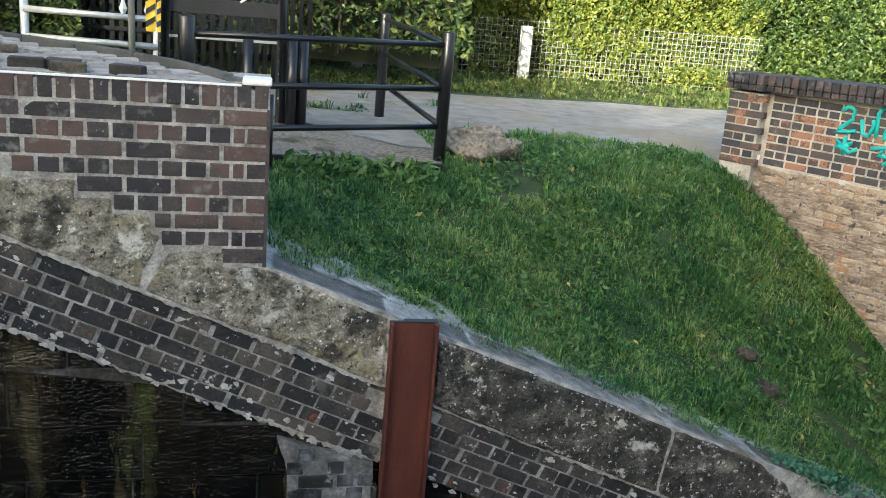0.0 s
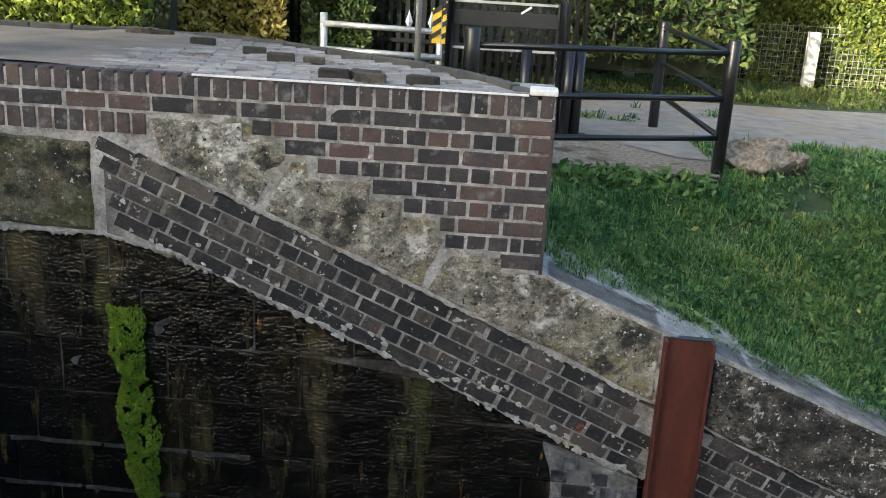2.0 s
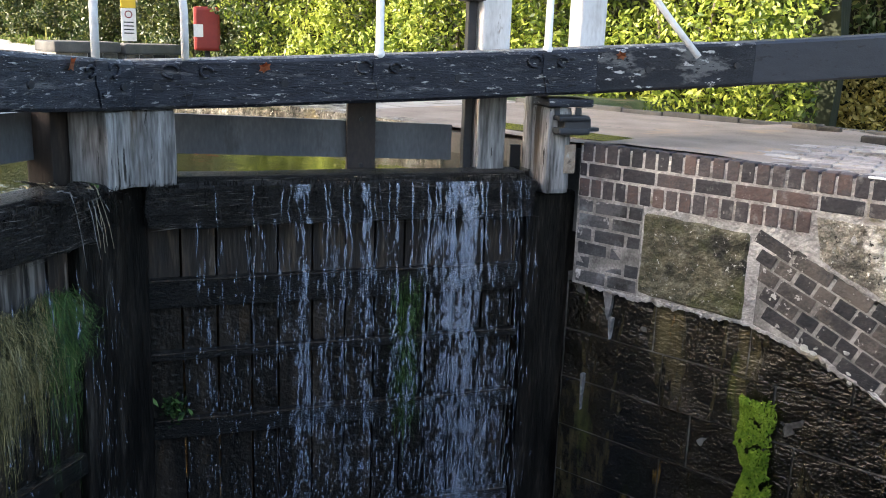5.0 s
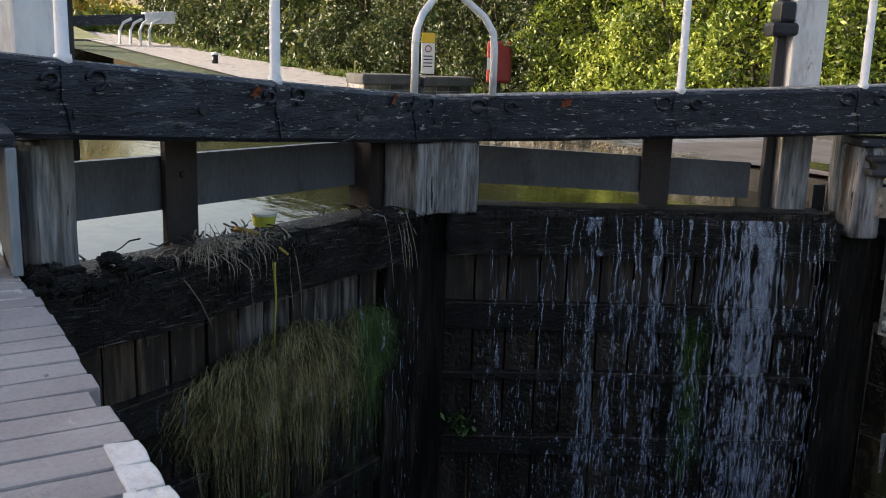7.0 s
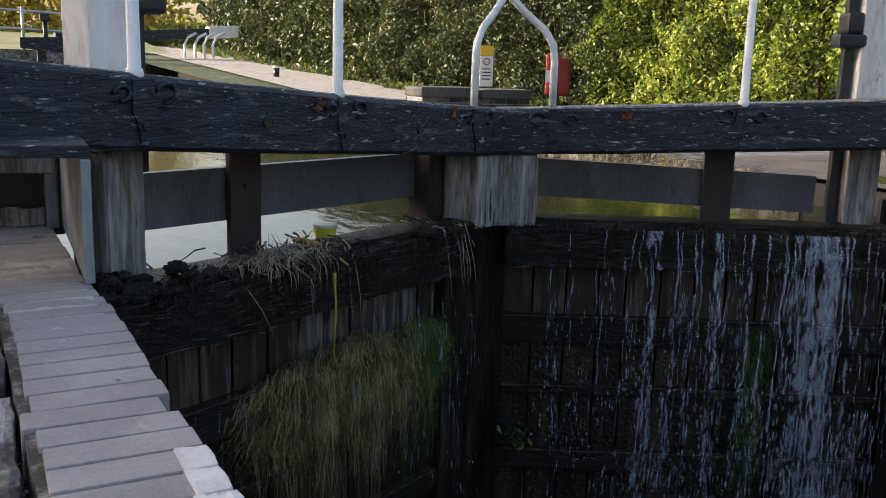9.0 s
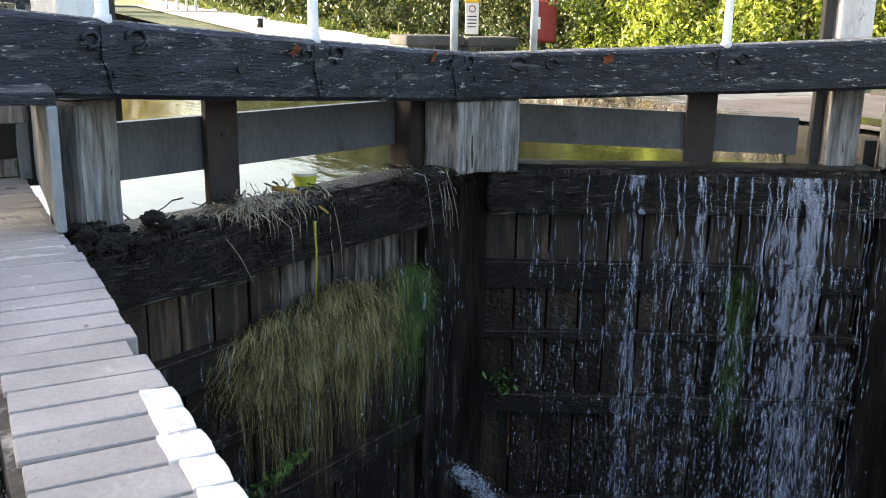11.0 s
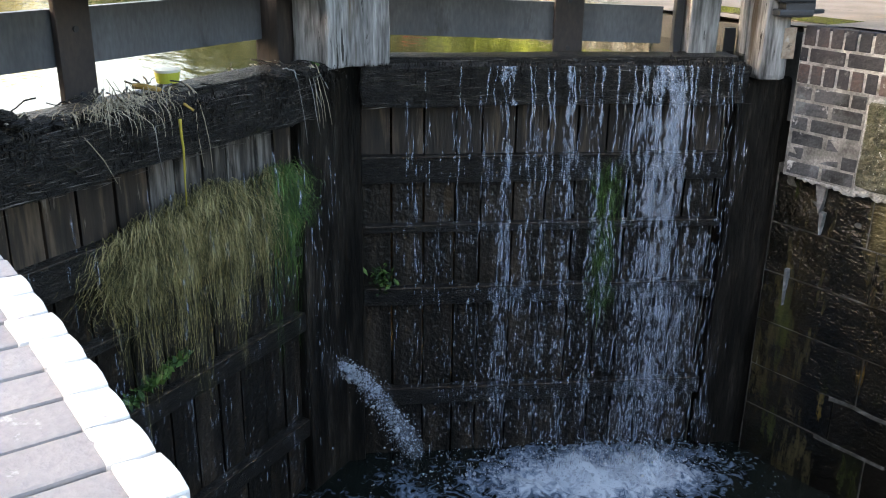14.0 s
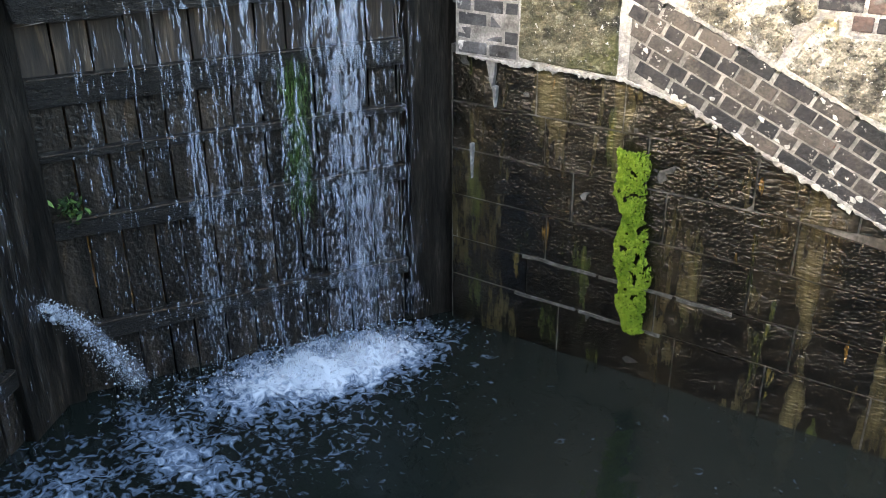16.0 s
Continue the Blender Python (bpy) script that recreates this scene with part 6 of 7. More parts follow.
fr = holder("rail_fence", "galvanised two-bar fence with worn timber rails", "fence", (-2.0, 10.8, -0.5))
for x in (-2.62, -1.25):
    part("post", tube([(x, 10.8, -0.9), (x, 10.8, 0.06)], 0.045, 10), GALV, fr)
for z in (-0.06, -0.35):
    part("bar", tube([(-2.62, 10.76, z), (-1.2, 10.76, z - 0.02)], 0.035, 8), GALV, fr)
thing("pole", tube([(-1.39, 9.94, -0.9), (-1.42, 9.94, 2.6)], 0.033, 12), GALV, "slim galvanised steel pole by the barrier", "pole")
# black palings with finials behind
pal = holder("paling_fence", "tall black steel palings with pale finials", "fence", (-2.0, 12.5, -0.6))
for z in (0.5, -0.35):
    part("rail", box((-4.2, 12.5, z), (0.6, 12.53, z + 0.05)), PALING, pal)
bar = mesh_of(box((-0.03, -0.01, -0.9), (0.03, 0.01, 1.15), 0.003), PALING)
for k in range(42):
    o = hang(new("paling", bar), pal)
    o.matrix_basis = pose(-4.15 + 0.113 * k, 12.56, 0)
fin = bmesh.new()
bmesh.ops.create_cone(fin, segments=4, radius1=0.05, radius2=0.0, depth=0.16)
bmesh.ops.create_cone(fin, segments=4, radius1=0.05, radius2=0.0, depth=0.1, matrix=pose(0, 0, -0.13, 180))
fm = mesh_of(fin, GALV)
for x, z in ((-2.35, 0.56), (-1.95, 0.56), (-2.6, 0.0), (-1.85, 0.0), (-1.55, 0.0), (-1.2, 0.56)):
    o = hang(new("finial", fm), pal)
    o.matrix_basis = pose(x, 12.45, z)

# mesh fence with concrete posts in front of the hedge
mf = holder("mesh_fence", "square wire mesh fence on concrete posts, overgrown by the hedge", "fence", (3, 16.7, -1.1))
for x, mt, h in ((4.58, PALEPOST, 1.02), (1.5, CONCRETE, 1.4), (9.2, CONCRETE, 0.5), (-1.8, CONCRETE, 1.4)):
    part("post", worn(box((x - 0.1, 16.65, -1.3), (x + 0.1, 16.8, -1.08 + h), 0.015), 0.006, 4, 1), mt, mf, "pale concrete post")
wire = mesh_of(box((-0.0027, -0.003, 0), (0.0027, 0.003, 1.15)), WIRE)
hw2 = mesh_of(box((0, -0.003, -0.0027), (6.0, 0.003, 0.0027)), WIRE)
for k in range(120):
    o = hang(new("wire", wire), mf)
    o.matrix_basis = pose(-2.5 + 0.1 * k, 17.1, -1.1)
for r in range(11):
    for q in range(2):
        o = hang(new("wire", hw2), mf)
        o.matrix_basis = pose(-2.5 + 6.0 * q, 17.11, -1.08 + 0.11 * r)

# ---- bridge wing wall with graffiti ----
BR = pose(4.85, 8.45, -0.26, 0, 0, -53)
bw = holder("bridge_wall", "brick wing wall of a canal bridge with turquoise graffiti", "bridge wall", (4.85, 8.45, -1))
part("core", box((0.0, 0.008, -3.3), (5.2, 0.45, 0.12), 0.0, BR), PALEMORTAR, bw)
part("pier", box((-0.345, -0.116, -2.6), (0.0, 0.4, 0.05), 0.0, BR), PALEMORTAR, bw)
bs, bh = mesh_of(box((-0.106, -0.012, -0.0325), (0.106, 0.06, 0.0325), 0.006), MIXBRICK), mesh_of(box((-0.047, -0.012, -0.0325), (0.047, 0.06, 0.0325), 0.006), MIXBRICK)
random.seed(31)
cnt = 0
for i in range(9):
    z = 0.02 - 0.079 * i
    hd = i % 2
    step = 0.112 if hd else 0.228
    x = 0.05 + step / 2
    while x < 2.5 and cnt < 230:
        o = hang(new("brick", bh if hd else bs), bw)
        o.matrix_basis = BR @ pose(x, 0.015 + random.uniform(-0.003, 0.003), z)
        x += step
        cnt += 1
    for x in ((-0.3, -0.19, -0.07) if hd else (-0.25, -0.06)):
        o = hang(new("brick", bh if hd else bs), bw)
        o.matrix_basis = BR @ pose(x, -0.115, z - 0.02) @ Matrix.Diagonal((1 if hd else 0.95, 1, 1, 1))
    o = hang(new("brick", bh), bw)
    o.matrix_basis = BR @ pose(-0.355, 0.0, z - 0.02, 0, 0, -90)
for k in range(34):
    o = hang(new("coping_brick", mesh_of(box((-0.036, -0.1, 0), (0.036, 0.36, 0.1), 0.012), BRICK) if k == 0 else cm), bw)
    cm = o.data
    o.matrix_basis = BR @ pose(-0.34 + 0.078 * k, -0.02 - (0.08 if k < 5 else 0), 0.13 + 0.0016 * k * 1.2)
    o = hang(new("coping_brick", cm), bw)
    o.matrix_basis = BR @ pose(-0.34 + 0.078 * k, -0.01 - (0.08 if k < 5 else 0), 0.068 + 0.0016 * k * 1.2) @ Matrix.Diagonal((1, 1, 0.6, 1))
part("lower_face", worn(box((0.0, -0.006, -3.3), (5.2, 0.1, -0.68), 0.0, BR), 0.016, 6, 6), OLDFACE, bw, "spalled old brick face")
# worn soft bricks below the dark courses, nearly flush with their joints
soft = []
for k in range(4):
    bm = box((-0.104, -0.016, -0.03), (0.104, 0.06, 0.03), 0.012)
    for v in bm.verts:
        v.co += 0.009 * noise.noise_vector(v.co * 24 + Vector((9 * k, 0, 0)))
    soft.append(mesh_of(bm, SOFTBRICK))
for i in range(17):
    x = 0.06 + (0.11 if i % 2 else 0.0)
    while x < 2.3 and random.random() < 0.99:
        if random.random() < 0.82:
            o = hang(new("brick", random.choice(soft)), bw)
            o.matrix_basis = BR @ pose(x + 0.05, 0.0 + random.uniform(-0.006, 0.012), -0.7 - 0.078 * i + random.uniform(-0.006, 0.006), 0, random.uniform(-2, 2), 0) @ Matrix.Diagonal((random.choice((1, 1, 0.5)), 1, 1, 1))
        x += 0.222
for x0, x1, z0, z1 in ((-0.05, 0.02, -0.66, -0.56),):
    part("lime_patch", worn(box((x0, -0.022, z0), (x1, 0.02, z1), 0.006, BR), 0.008, 14, 2), WHITE, bw, "dab of white lime")
gm = BR @ Matrix(((1, 0, 0, 0), (0, 0, 1, 0), (0, 1, 0, 0), (0, 0, 0, 1)))
for pts in ([(1.0, -0.02), (1.05, 0.02), (1.1, 0.0), (1.1, -0.07), (1.03, -0.13), (0.98, -0.18), (1.06, -0.17), (1.14, -0.15)], [(1.17, -0.06), (1.19, -0.16), (1.24, -0.18), (1.27, -0.1), (1.26, -0.05)], [(1.3, -0.18), (1.29, 0.0), (1.33, 0.08), (1.38, 0.04), (1.38, -0.08), (1.36, -0.18), (1.44, -0.16)], [(1.47, 0.1), (1.45, -0.06), (1.48, -0.18), (1.54, -0.16), (1.56, 0.0), (1.55, 0.1)], [(1.6, 0.06), (1.66, 0.12), (1.7, 0.02), (1.64, -0.08), (1.62, -0.2), (1.74, -0.18)], [(1.0, -0.3), (1.14, -0.24), (1.06, -0.3), (1.0, -0.24), (1.12, -0.32), (1.18, -0.28)], [(1.07, -0.2), (1.07, -0.34)], [(1.28, -0.26), (1.4, -0.24), (1.34, -0.3), (1.46, -0.31), (1.4, -0.37)], [(1.5, -0.24), (1.6, -0.25), (1.52, -0.32), (1.66, -0.33), (1.72, -0.27)]):
    pts = [p for a, c in zip(pts, pts[1:]) for p in (a, ((a[0] + c[0]) / 2, (a[1] + c[1]) / 2))] + [pts[-1]]
    bm = tube([gm @ Vector((x * 1.15 - 0.42, z * 1.25 + 0.02, 0.0)) for x, z in pts], 0.019, 8)
    part("graffiti", bm, TURQ, bw, "turquoise spray-paint stroke")

# ---- upstream things ----
for x, y in ((-15.3, 6.3), (-22.5, 5.9)):
    bo = holder("bollard", "short black mooring bollard with a white cap", "bollard", (x, y, ground_z(x, y) + 0.05), "mooring bollards")
    z = 0.036 * max(0, -15 - x)
    part("body", tube([(x, y, z - 0.05), (x, y, z + 0.2)], 0.075, 14), RAILBLACK, bo)
    part("cap", tube([(x, y, z + 0.2), (x, y, z + 0.24), (x, y, z + 0.26)], [0.085, 0.085, 0.05], 14), WHITE, bo, "white cap")
for y0, y1, top in ((5.80, 6.82, 0.31), (6.89, 7.85, 0.29)):
    pl = holder("plinth", "low brick plinth with a thick dark stone cap", "plinth", (-13.9, (y0 + y1) / 2, 0), "pair of plinths")
    part("base", box((-14.35, y0 + 0.03, -0.1), (-13.75, y1 - 0.03, top - 0.16), 0.01), MORTAR, pl)
    for r in range(3):
        for k in range(4):
            wide = (y1 - y0 - 0.06) / 4
            part("brick", box((-13.76, y0 + 0.035 + wide * k, top - 0.235 - 0.085 * r), (-13.735, y0 + 0.02 + wide * (k + 1), top - 0.165 - 0.085 * r), 0.004), OLDBRICK, pl)
    part("cap", worn(box((-14.4, y0, top - 0.16), (-13.7, y1, top), 0.03), 0.008, 4, 1), DARKSTONE, pl, "dark weathered stone cap")
sg = holder("notice_sign", "narrow notice board on a post beside the hedge", "sign", (-15.2, 7.75, 0))
mm = pose(-15.2, 7.75, 0, 0, 0, 65)
part("post", box((-0.03, 0.02, -0.1), (0.03, 0.06, 1.0), 0.004, mm), STEEL, sg)
part("board", box((-0.12, -0.005, 0.3), (0.12, 0.015, 0.84), 0.004, mm), WHITE, sg)
part("warning_band", box((-0.12, -0.012, 0.845), (0.12, 0.015, 1.02), 0.004, mm), YELLOW, sg, "yellow warning panel")
for z in (0.42, 0.48, 0.54, 0.6):
    part("text_bar", box((-0.08, -0.008, z), (0.08, -0.0055, z + 0.02), 0.0, mm), STEEL, sg)
bm = tube([mm @ Vector((0.055 * math.cos(a), -0.009, 0.74 + 0.055 * math.sin(a))) for a in [2 * math.pi * k / 16 for k in range(17)]], 0.009, 6)
part("prohibition_ring", bm, REDPAINT, sg, "red ring")
lb = holder("lifebuoy_box", "red lifebuoy housing on a post by the hedge", "lifebuoy box", (-13.75, 8.35, 0))
mm = pose(-13.75, 8.35, 0, 0, 0, 58)
part("post", box((-0.04, 0.1, -0.2), (0.04, 0.16, 0.9), 0.004, mm), STEEL, lb)
part("housing", box((-0.21, -0.1, 0.2), (0.21, 0.1, 0.9), 0.05, mm), REDPAINT, lb)
part("label", box((-0.21, -0.104, 0.42), (-0.06, -0.1, 0.62), 0.0, mm), WHITE, lb, "white panel")
fb = holder("far_balance_beam", "black and white balance beam of the next lock upstream", "balance beam", (-33.6, 6, 0.8), "")
mm = pose(-33.6, 6.0, 1.5, 0, 0, 97)
part("beam", box((-4.5, -0.18, -0.2), (0.55, 0.18, 0.14), 0.02, mm @ pose(0, 0, 0, 0, -4, 0)), TAR, fb)
part("end", box((0.552, -0.19, -0.21), (1.6, 0.19, 0.2), 0.02, mm @ pose(0, 0, 0, 0, -4, 0)), WHITE, fb, "white-painted end")
part("text_bar", box((0.7, 0.19, 0.0), (1.4, 0.2, 0.1), 0.0, mm @ pose(0, 0, 0, 0, -4, 0)), STEEL, fb)
hp = holder("hoop_rail", "white tubular hoop rails at the next lock", "railing", (-33, 6.5, 0.5))
for dx, dy in ((0, 5.7), (0.0, 6.05), (0.8, 6.2), (0.8, 6.5)):
    part("hoop", tube([(-33.4 + dx, dy, 0.4), (-33.4 + dx, dy, 1.1), (-33.4 + dx, dy + 0.12, 1.35), (-33.4 + dx, dy + 0.4, 1.5)], 0.05, 8), WHITE, hp)

lr = holder("lock_railing", "grey tubular railing at the next lock", "railing", (-31, 1.0, 0.8))
for y in (-0.9, 0.57, 2.1):
    part("post", tube([(-31, y, 0.75), (-31, y, 2.0)], 0.045, 8), GALV, lr)
for z in (1.95, 1.42):
    part("rail", tube([(-31.02, -2.5, z + 0.03), (-31.02, 2.6, z - 0.12)], 0.035, 8), GALV, lr)
pg = holder("paddle_gear", "black iron paddle gear standing at the next lock", "paddle gear", (-30.9, 1.18, 0.8))
part("stand", tube([(-30.9, 1.18, 0.75), (-30.9, 1.18, 1.62)], 0.07, 10), RAILBLACK, pg)
part("head", box((-31.0, 1.04, 1.6), (-30.8, 1.32, 1.84), 0.04), RAILBLACK, pg)
fb = holder("far_balance_beam", "dark weathered balance beam across the next lock", "balance beam", (-30.5, 1.2, 0.8))
part("beam", worn(prism([(0.46, 0.8), (2.6, 0.6), (2.6, 1.2), (0.46, 1.1)], -30.7, -30.4, Matrix(((0, 0, 1, 0), (1, 0, 0, 0), (0, 1, 0, 0), (0, 0, 0, 1)))), 0.01, 3), TAR, fb)
part("prop", box((-30.75, 0.9, 0.3), (-30.45, 1.15, 0.76), 0.02), TAR, fb)

# ---- hedges and trees ----


def hedge(name, line, depth, z0, z1, n, size, material, label, rng, ragged=0.35):
    """A hedge along a line: leaves thick at its face, thinner inside, with an uneven front, and stems before a slab
    coloured as inner shade.
    """
    (x0, y0), (x1, y1) = line
    t = rng.uniform(0, 1, n)
    h = rng.uniform(0, 1, n)
    zz = z0 + (z1 - z0) * h
    x, y = x0 + (x1 - x0) * t, y0 + (y1 - y0) * t
    nx_, ny_ = -(y1 - y0), (x1 - x0)
    q = math.hypot(nx_, ny_)
    nx_, ny_ = nx_ / q, ny_ / q
    bump = np.array([noise.noise(Vector((a * 0.8, b * 0.8, c * 0.9))) + 0.6 * noise.noise(Vector((a * 2.3, b * 2.3, c * 2.3))) + 0.35 * noise.noise(Vector((a * 5, b * 5, c * 5))) for a, b, c in zip(x, y, zz)])
    d = ragged * bump + depth * rng.uniform(0, 1, n) ** 2.2
    c = np.stack([x + nx_ * d, y + ny_ * d, zz], 1)
    ob = holder(name, label, "hedge", ((x0 + x1) / 2, (y0 + y1) / 2, z0))
    hang(new("leaves", leaf_mesh(c, size, rng, material)), ob)
    L = math.hypot(x1 - x0, y1 - y0)
    mm = Matrix.Translation((x0, y0, 0)) @ Matrix.Rotation(math.atan2(y1 - y0, x1 - x0), 4, "Z")
    # Near-black slab puts the hedge's inner shade into colour.
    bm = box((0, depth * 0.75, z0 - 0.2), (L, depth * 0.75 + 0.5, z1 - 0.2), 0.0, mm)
    part("shade_core", worn(bm, 0.12, 1.2, 3), HEDGECORE, ob)
    for k in range(int(L / 0.8)):
        xx = k * 0.8 + random.uniform(0, 0.6)
        part("stem", tube([mm @ Vector((xx, depth * 0.5, z0 - 0.1)), mm @ Vector((xx + random.uniform(-0.2, 0.2), depth * 0.45, z0 + 0.9)), mm @ Vector((xx + random.uniform(-0.4, 0.4), depth * 0.35, z0 + 1.9))], [0.035, 0.025, 0.012], 6), BARK, ob)
    return ob


rng = np.random.default_rng(40)
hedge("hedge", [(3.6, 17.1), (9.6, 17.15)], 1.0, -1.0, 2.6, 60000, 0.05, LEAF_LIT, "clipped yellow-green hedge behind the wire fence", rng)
hedge("hedge", [(8.9, 17.05), (15.5, 17.2)], 1.0, -1.0, 2.6, 52000, 0.055, LEAF_SHADED, "stretch of hedge behind the bridge wall, coloured as in shade", rng, 0.5)
hedge("hedge", [(-6.0, 17.1), (3.7, 17.15)], 1.0, -0.8, 3.2, 46000, 0.06, LEAF_DARK, "dark green hedge grown through the fence", rng)
hedge("hedge", [(-13.2, 8.7), (-4.3, 9.75)], 0.9, -0.3, 3.4, 60000, 0.048, LEAF_GREEN, "sunlit bright green hedge beside the towpath", rng, 0.7)
hedge("hedge", [(-22.0, 8.2), (-13.2, 8.7)], 0.9, 0.0, 3.4, 62000, 0.046, LEAF_IVY, "ivy-dark hedge along the towpath", rng, 0.75)
hedge("hedge", [(-48, 9.4), (-22.0, 8.2)], 1.2, 0.3, 3.4, 34000, 0.1, LEAF_IVY, "dark trees and hedge along the upper towpath", rng, 0.7)
hedge("yellow_bush", [(-5.4, 11.2), (-3.3, 11.6)], 0.7, -0.7, 0.75, 6500, 0.05, LEAF_YELLOW, "autumn-yellow bush behind the lockside", rng, 0.3)
hedge("ivy_screen", [(-3.2, 12.0), (-2.3, 12.2)], 0.6, -0.6, 2.6, 9000, 0.055, LEAF_DARK, "dark ivy screen beside the palings", rng, 0.3)
hedge("hedge", [(-9.0, 13.6), (3.0, 14.0)], 0.9, -0.5, 4.5, 30000, 0.075, LEAF_DARK, "tall dark hedge behind the palings", rng, 0.4)
# grass slope far upstream
n = 12000
x, y = rng.uniform(-75, -48, n), rng.uniform(3, 30, n)
c = np.stack([x, y, 1.2 + (-48 - x) * 0.05 + rng.uniform(0, 0.7, n)], 1)
k = 15000
a, h_ = rng.uniform(0, 1, k), rng.uniform(0, 1, k)
g_ = np.array([noise.noise(Vector((q * 9, 3, 0))) for q in a])
far = np.stack([-66 + 14 * a + rng.normal(size=k) * 1.2, -16 + 25 * a + rng.normal(size=k) * 0.8, 1.0 + (5.5 + 4 * g_) * h_], 1)
tagged(new("autumn_trees", leaf_mesh(far, 0.24, rng, GOLDLEAF)), "golden autumn trees closing the canal upstream", "trees", kind="stuff")
o = new("far_bushes", leaf_mesh(c, 0.5, rng, LEAF_LIT))
tagged(o, "yellowing scrub on the far bank", "bushes", kind="stuff")


def tree(x, y, z, height, spread, n, seed, material, label):
    r = np.random.default_rng(seed)
    random.seed(seed)
    ob = holder("tree", label, "tree", (x, y, z), "trees behind the near bank")
    part("trunk", tube([(x, y, z - 0.2), (x + 0.1, y, z + height * 0.3), (x - 0.1, y + 0.1, z + height * 0.6), (x, y, z + height * 0.9)], [0.24, 0.18, 0.12, 0.03], 10), BARK, ob)
    cl = []
    for k in range(16):
        a, hh = random.uniform(0, 6.28), random.uniform(0.15, 0.95)
        rr = spread * (0.35 + 0.65 * math.sin(math.pi * min(1, hh * 0.9 + 0.1))) * random.uniform(0.5, 1)
        p = Vector((x + math.cos(a) * rr, y + math.sin(a) * rr, z + height * hh))
        part("limb", tube([(x, y, z + height * hh * 0.6), tuple(Vector((x, y, z + height * hh * 0.75)).lerp(p, 0.5)), tuple(p)], [0.08, 0.05, 0.015], 6), BARK, ob)
        cl.append(p)
    pick = r.integers(0, len(cl), n)
    c = np.array([tuple(cl[i]) for i in pick]) + r.normal(size=(n, 3)) * np.array([spread * 0.26, spread * 0.26, height * 0.085])
    c[:, 2] = np.maximum(c[:, 2], z + 0.25)
    hang(new("crown", leaf_mesh(c, 0.2, r, material)), ob)
    return ob


# Unseen tree row, added to cast shade over the lock and close the view.
for k, (x, y, h) in enumerate(((-33, -23, 9.5), (-29.5, -22, 10.3), (-26, -23, 11.2), (-22.8, -22, 12.0), (-19, -23, 10.8), (-15.5, -22, 10.8), (-12, -23, 10.5), (-8, -22, 10.3), (-3, -23, 8), (3, -22, 7), (9, -23, 7), (16, -22, 8))):
    tree(x, y, -0.1 if x < 0 else -1.1, h, 2.9, 9000, 60 + k, LEAF_DARK, "unseen leafy tree added on the near bank to shade the lock")

# ---- canal bridge downstream, behind the camera ----
arch = [(-12, -3.5), (0.2, -3.5), (0.2, -1.6)] + [(2.3 - 2.1 * math.cos(a), -1.6 + 1.5 * math.sin(a)) for a in [math.pi * k / 10 for k in range(1, 10)]] + [(4.4, -1.6), (4.4, -3.5), (9.5, -3.5), (9.5, 0.6), (2.3, 1.1), (-12, 0.6)]
bm = prism(arch, 8.6, 13.0, Matrix(((0, 0, 1, 0), (1, 0, 0, 0), (0, 1, 0, 0), (0, 0, 0, 1))))
thing("canal_bridge", bm, OLDFACE, "old brick arch bridge over the canal", "bridge")

# ---- grass ----


def grass(name, n, xr, yr, length, ok, material, label, w=0.004, size=0.07):
    """Blades in tussocks, each leaning out of its tussock's heart, with loose blades between."""
    tuft = n // 34
    tx, ty, tr_ = rng.uniform(*xr, tuft), rng.uniform(*yr, tuft), size * rng.uniform(0.4, 1.5, tuft)
    pick = rng.integers(0, tuft, n)
    loose_ = rng.uniform(size=n) < 0.25
    a, q = rng.uniform(0, 6.28, n), np.sqrt(rng.uniform(0, 1, n))
    x = np.where(loose_, rng.uniform(*xr, n), tx[pick] + np.cos(a) * q * tr_[pick])
    y = np.where(loose_, rng.uniform(*yr, n), ty[pick] + np.sin(a) * q * tr_[pick])
    big_ = np.where(loose_, 0.5, (tr_ / size)[pick] * (1.15 - 0.4 * q))
    keep = np.array([ok(c, d) for c, d in zip(x, y)])
    x, y, big_, a, q, loose_ = x[keep], y[keep], big_[keep], a[keep], q[keep], loose_[keep]
    z = np.array([ground_z(c, d) for c, d in zip(x, y)])
    k = len(x)
    clump = np.array([0.5 + 0.9 * abs(noise.noise(Vector((c * 2.0, d * 2.0, 0)))) + 0.8 * max(0, noise.noise(Vector((c * 6, d * 6, 4)))) for c, d in zip(x, y)])
    L = length * rng.uniform(0.6, 1.3, k) * clump * big_
    ang = np.where(loose_, rng.uniform(0, 6.28, k), a + rng.normal(size=k) * 0.7)
    lean = np.clip(0.25 + 0.75 * q + rng.normal(size=k) * 0.2, 0.1, 1.3)
    t = np.stack([np.cos(ang), np.sin(ang), np.zeros(k)], 1)
    s = np.stack([-np.sin(ang), np.cos(ang), np.zeros(k)], 1)
    p0 = np.stack([x, y, z - 0.01], 1)
    up = np.array([0, 0, 1.0])
    p1 = p0 + up * (L * 0.6)[:, None] + t * (L * lean * 0.35)[:, None]
    p2 = p0 + up * (L * (0.95 - 0.6 * lean))[:, None] + t * (L * lean * 0.95)[:, None]
    v = np.stack([p0 - s * w, p0 + s * w, p1 - s * w * 0.8, p1 + s * w * 0.8, p2], 1).reshape(-1, 3)
    tr = np.array([[0, 1, 3], [0, 3, 2], [2, 3, 4]])
    t2 = (tr[None] + 5 * np.arange(k)[:, None, None]).reshape(-1, 3)
    return tagged(tri_object(name, [(v, t2)], material, False), label, "grass", kind="stuff")


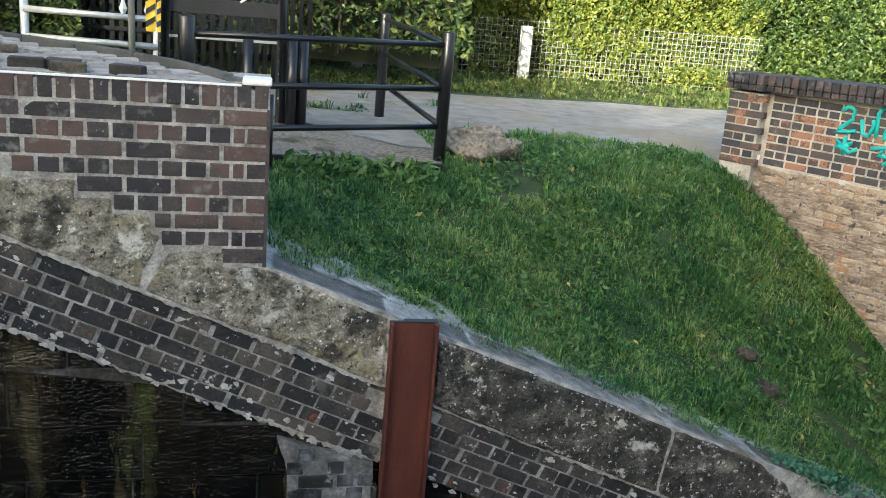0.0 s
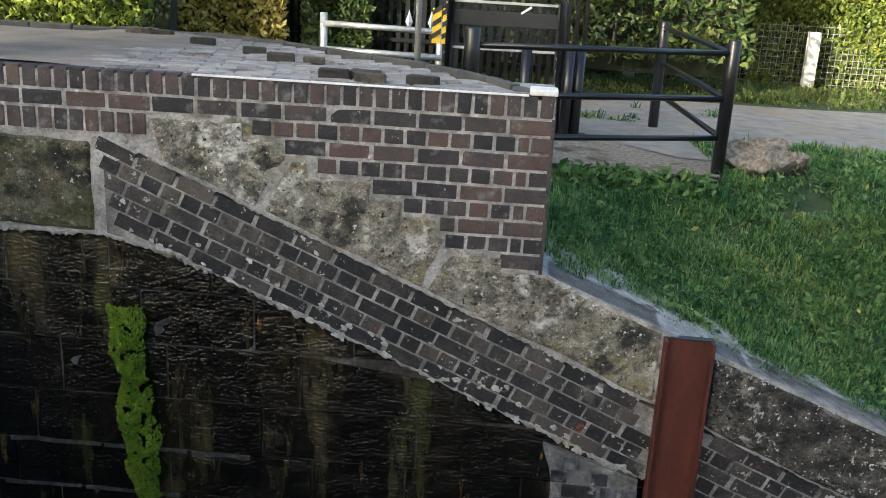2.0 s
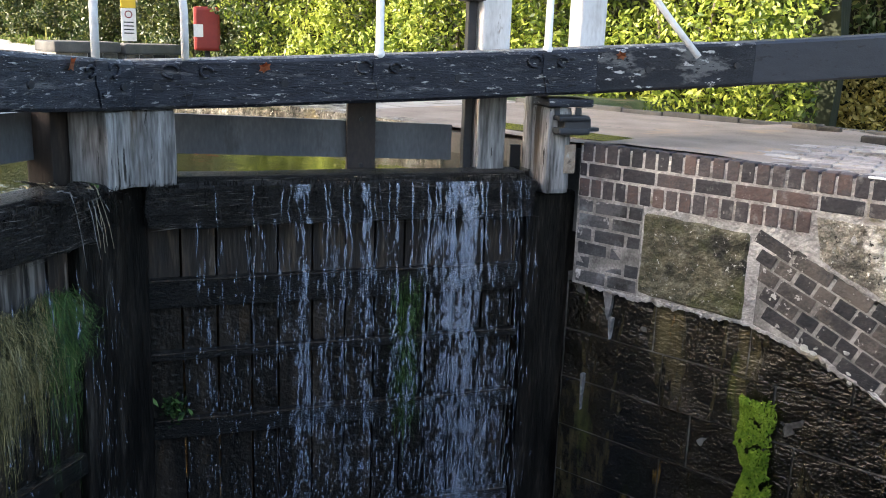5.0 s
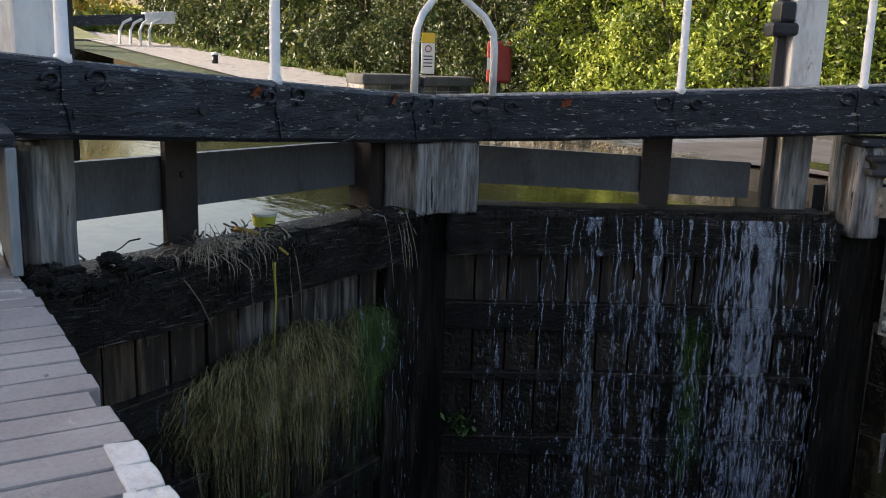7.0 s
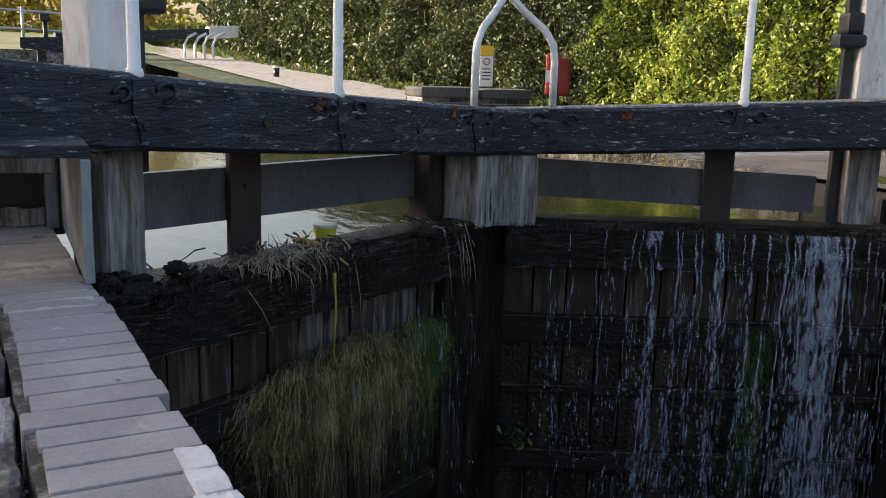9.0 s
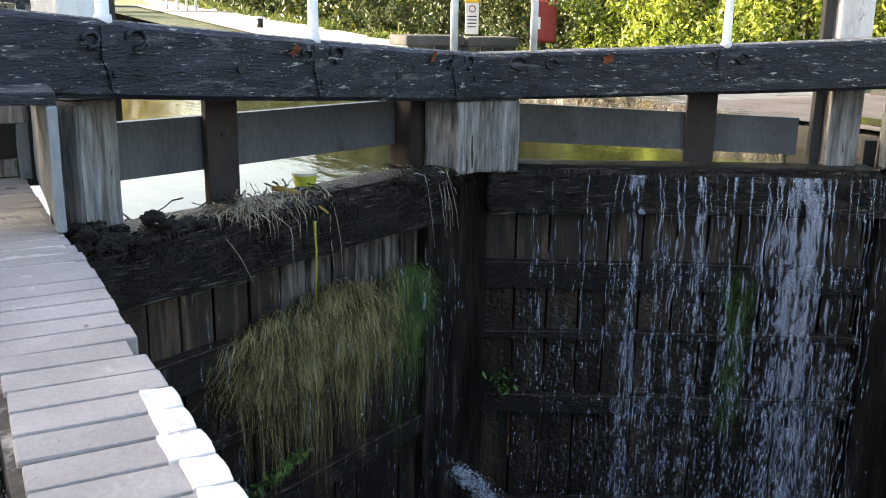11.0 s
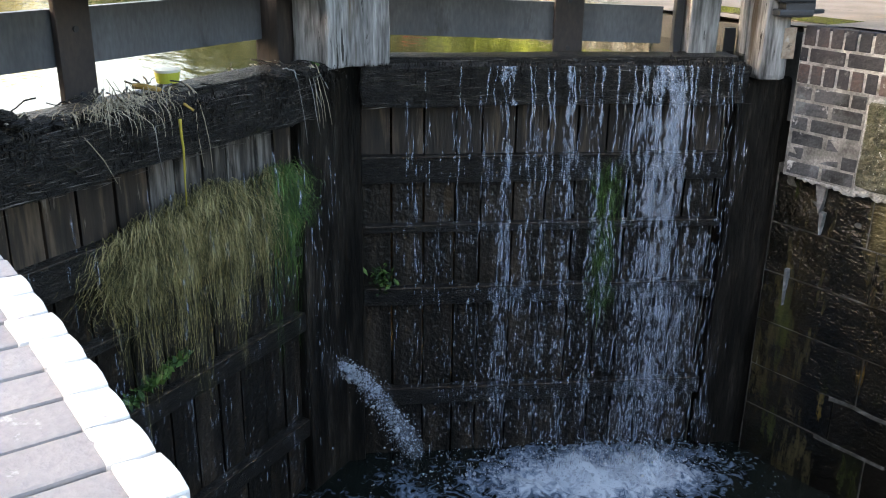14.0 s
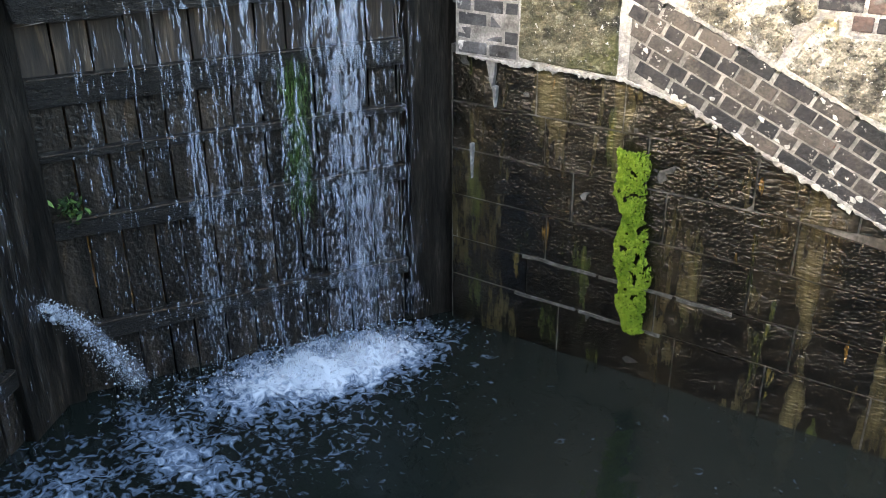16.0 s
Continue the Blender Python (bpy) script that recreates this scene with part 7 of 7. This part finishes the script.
crest = lambda x: float(np.interp(x, [2.56, 3.02, 3.24, 3.74, 4.37, 5.07], [9.94, 10.17, 9.78, 9.34, 9.28, 9.83])) + 0.2 * noise.noise(Vector((x * 3, 0, 5)))
grass("grass", 250000, (0.02, 7.5), (4.95, 9.6), 0.11, lambda x, y: y < crest(x) and y > wall_y(x) + (0.23 if x < 0.9 else 0.17) + 0.1 * noise.noise(Vector((x * 5, 0, 1))) and not (x < 1.5 and y > 7.48) and (x - 4.85) * 0.8 + (y - 8.45) * 0.6 < -0.05 and noise.noise(Vector((x * 1.6, y * 1.6, 3))) > -0.5 and math.hypot((x - 2.05) / 0.34, (y - 7.75) / 0.55) > 1.0 + 0.4 * noise.noise(Vector((x * 6, y * 6, 2))), GRASSBLADE, "lush green grass on the sloping bank", 0.0042)
grass("verge_grass", 42000, (-3, 14), (13.0, 17.4), 0.15, lambda x, y: y > 13.75 + 0.5 * noise.noise(Vector((x * 0.7, 0, 0))), VERGE, "sunlit rough grass along the fence", 0.012)
grass("verge_grass", 6000, (-2, 4), (10.6, 12.2), 0.13, lambda x, y: noise.noise(Vector((x * 0.9, y * 0.9, 7))) > 0.05 and x < 2.2, GRASSBLADE, "patches of grass beside the gravel", 0.008)
grass("verge_grass", 14000, (-48, -14), (7.3, 9.0), 0.25, lambda x, y: True, VERGE, "grass verge under the towpath hedge", 0.02)
for x, y in ((3.84, 5.96), (3.76, 6.22)):
    bm = bmesh.new()
    bmesh.ops.create_icosphere(bm, subdivisions=4, radius=1, matrix=pose(x, y, ground_z(x, y) + 0.01) @ Matrix.Diagonal((0.1, 0.09, 0.06, 1)))
    for v in bm.verts:
        v.co += 0.03 * noise.noise_vector(v.co * 9) + 0.02 * noise.noise_vector(v.co * 26)
    thing("molehill", bm, DARKSOIL, "small heap of bare brown soil in the grass", "molehill", "molehills")
n = 900
c = np.stack([rng.normal(3.75, 0.16, n), rng.normal(5.0, 0.06, n), rng.uniform(0, 0.1, n)], 1)
c[:, 2] += np.array([ground_z(a, max(b, 5.0)) for a, b in c[:, :2]])
tagged(new("leafy_herb", leaf_mesh(c, 0.028, rng, BLUELEAF)), "blue-green leafy herb at the foot of the coping", "weeds", kind="stuff")
for n, xr, yr, sz, hh in ((420, (0.15, 1.35), (7.1, 7.5), 0.05, 0.12), (12000, (1.8, 6.2), (5.3, 9.0), 0.03, 0.1), (3800, (0.1, 2.4), (5.2, 7.4), 0.026, 0.09)):
    x, y = rng.uniform(*xr, n), rng.uniform(*yr, n)
    keep = np.array([noise.noise(Vector((a * 1.9, b * 1.9, 9))) > 0.02 for a, b in zip(x, y)]) | (n == 420)
    x, y = x[keep], y[keep]
    c = np.stack([x, y, np.array([ground_z(a, b) for a, b in zip(x, y)]) + rng.uniform(0.02, hh, len(x))], 1)
    tagged(new("broadleaf_weeds", leaf_mesh(c, sz, rng, WEEDLEAF)), "broad-leaved weeds and clover among the grass", "weeds", kind="stuff")
n = 260
x, y = rng.uniform(0.5, 5.5, n), rng.uniform(5.2, 7.8, n)
c = np.stack([x, y, np.array([ground_z(a, b) for a, b in zip(x, y)]) + 0.05], 1)
tagged(new("fallen_leaves", leaf_mesh(c[:90], 0.03, rng, LEAF_YELLOW)), "fallen yellow leaves on the grass", "leaves", kind="stuff")
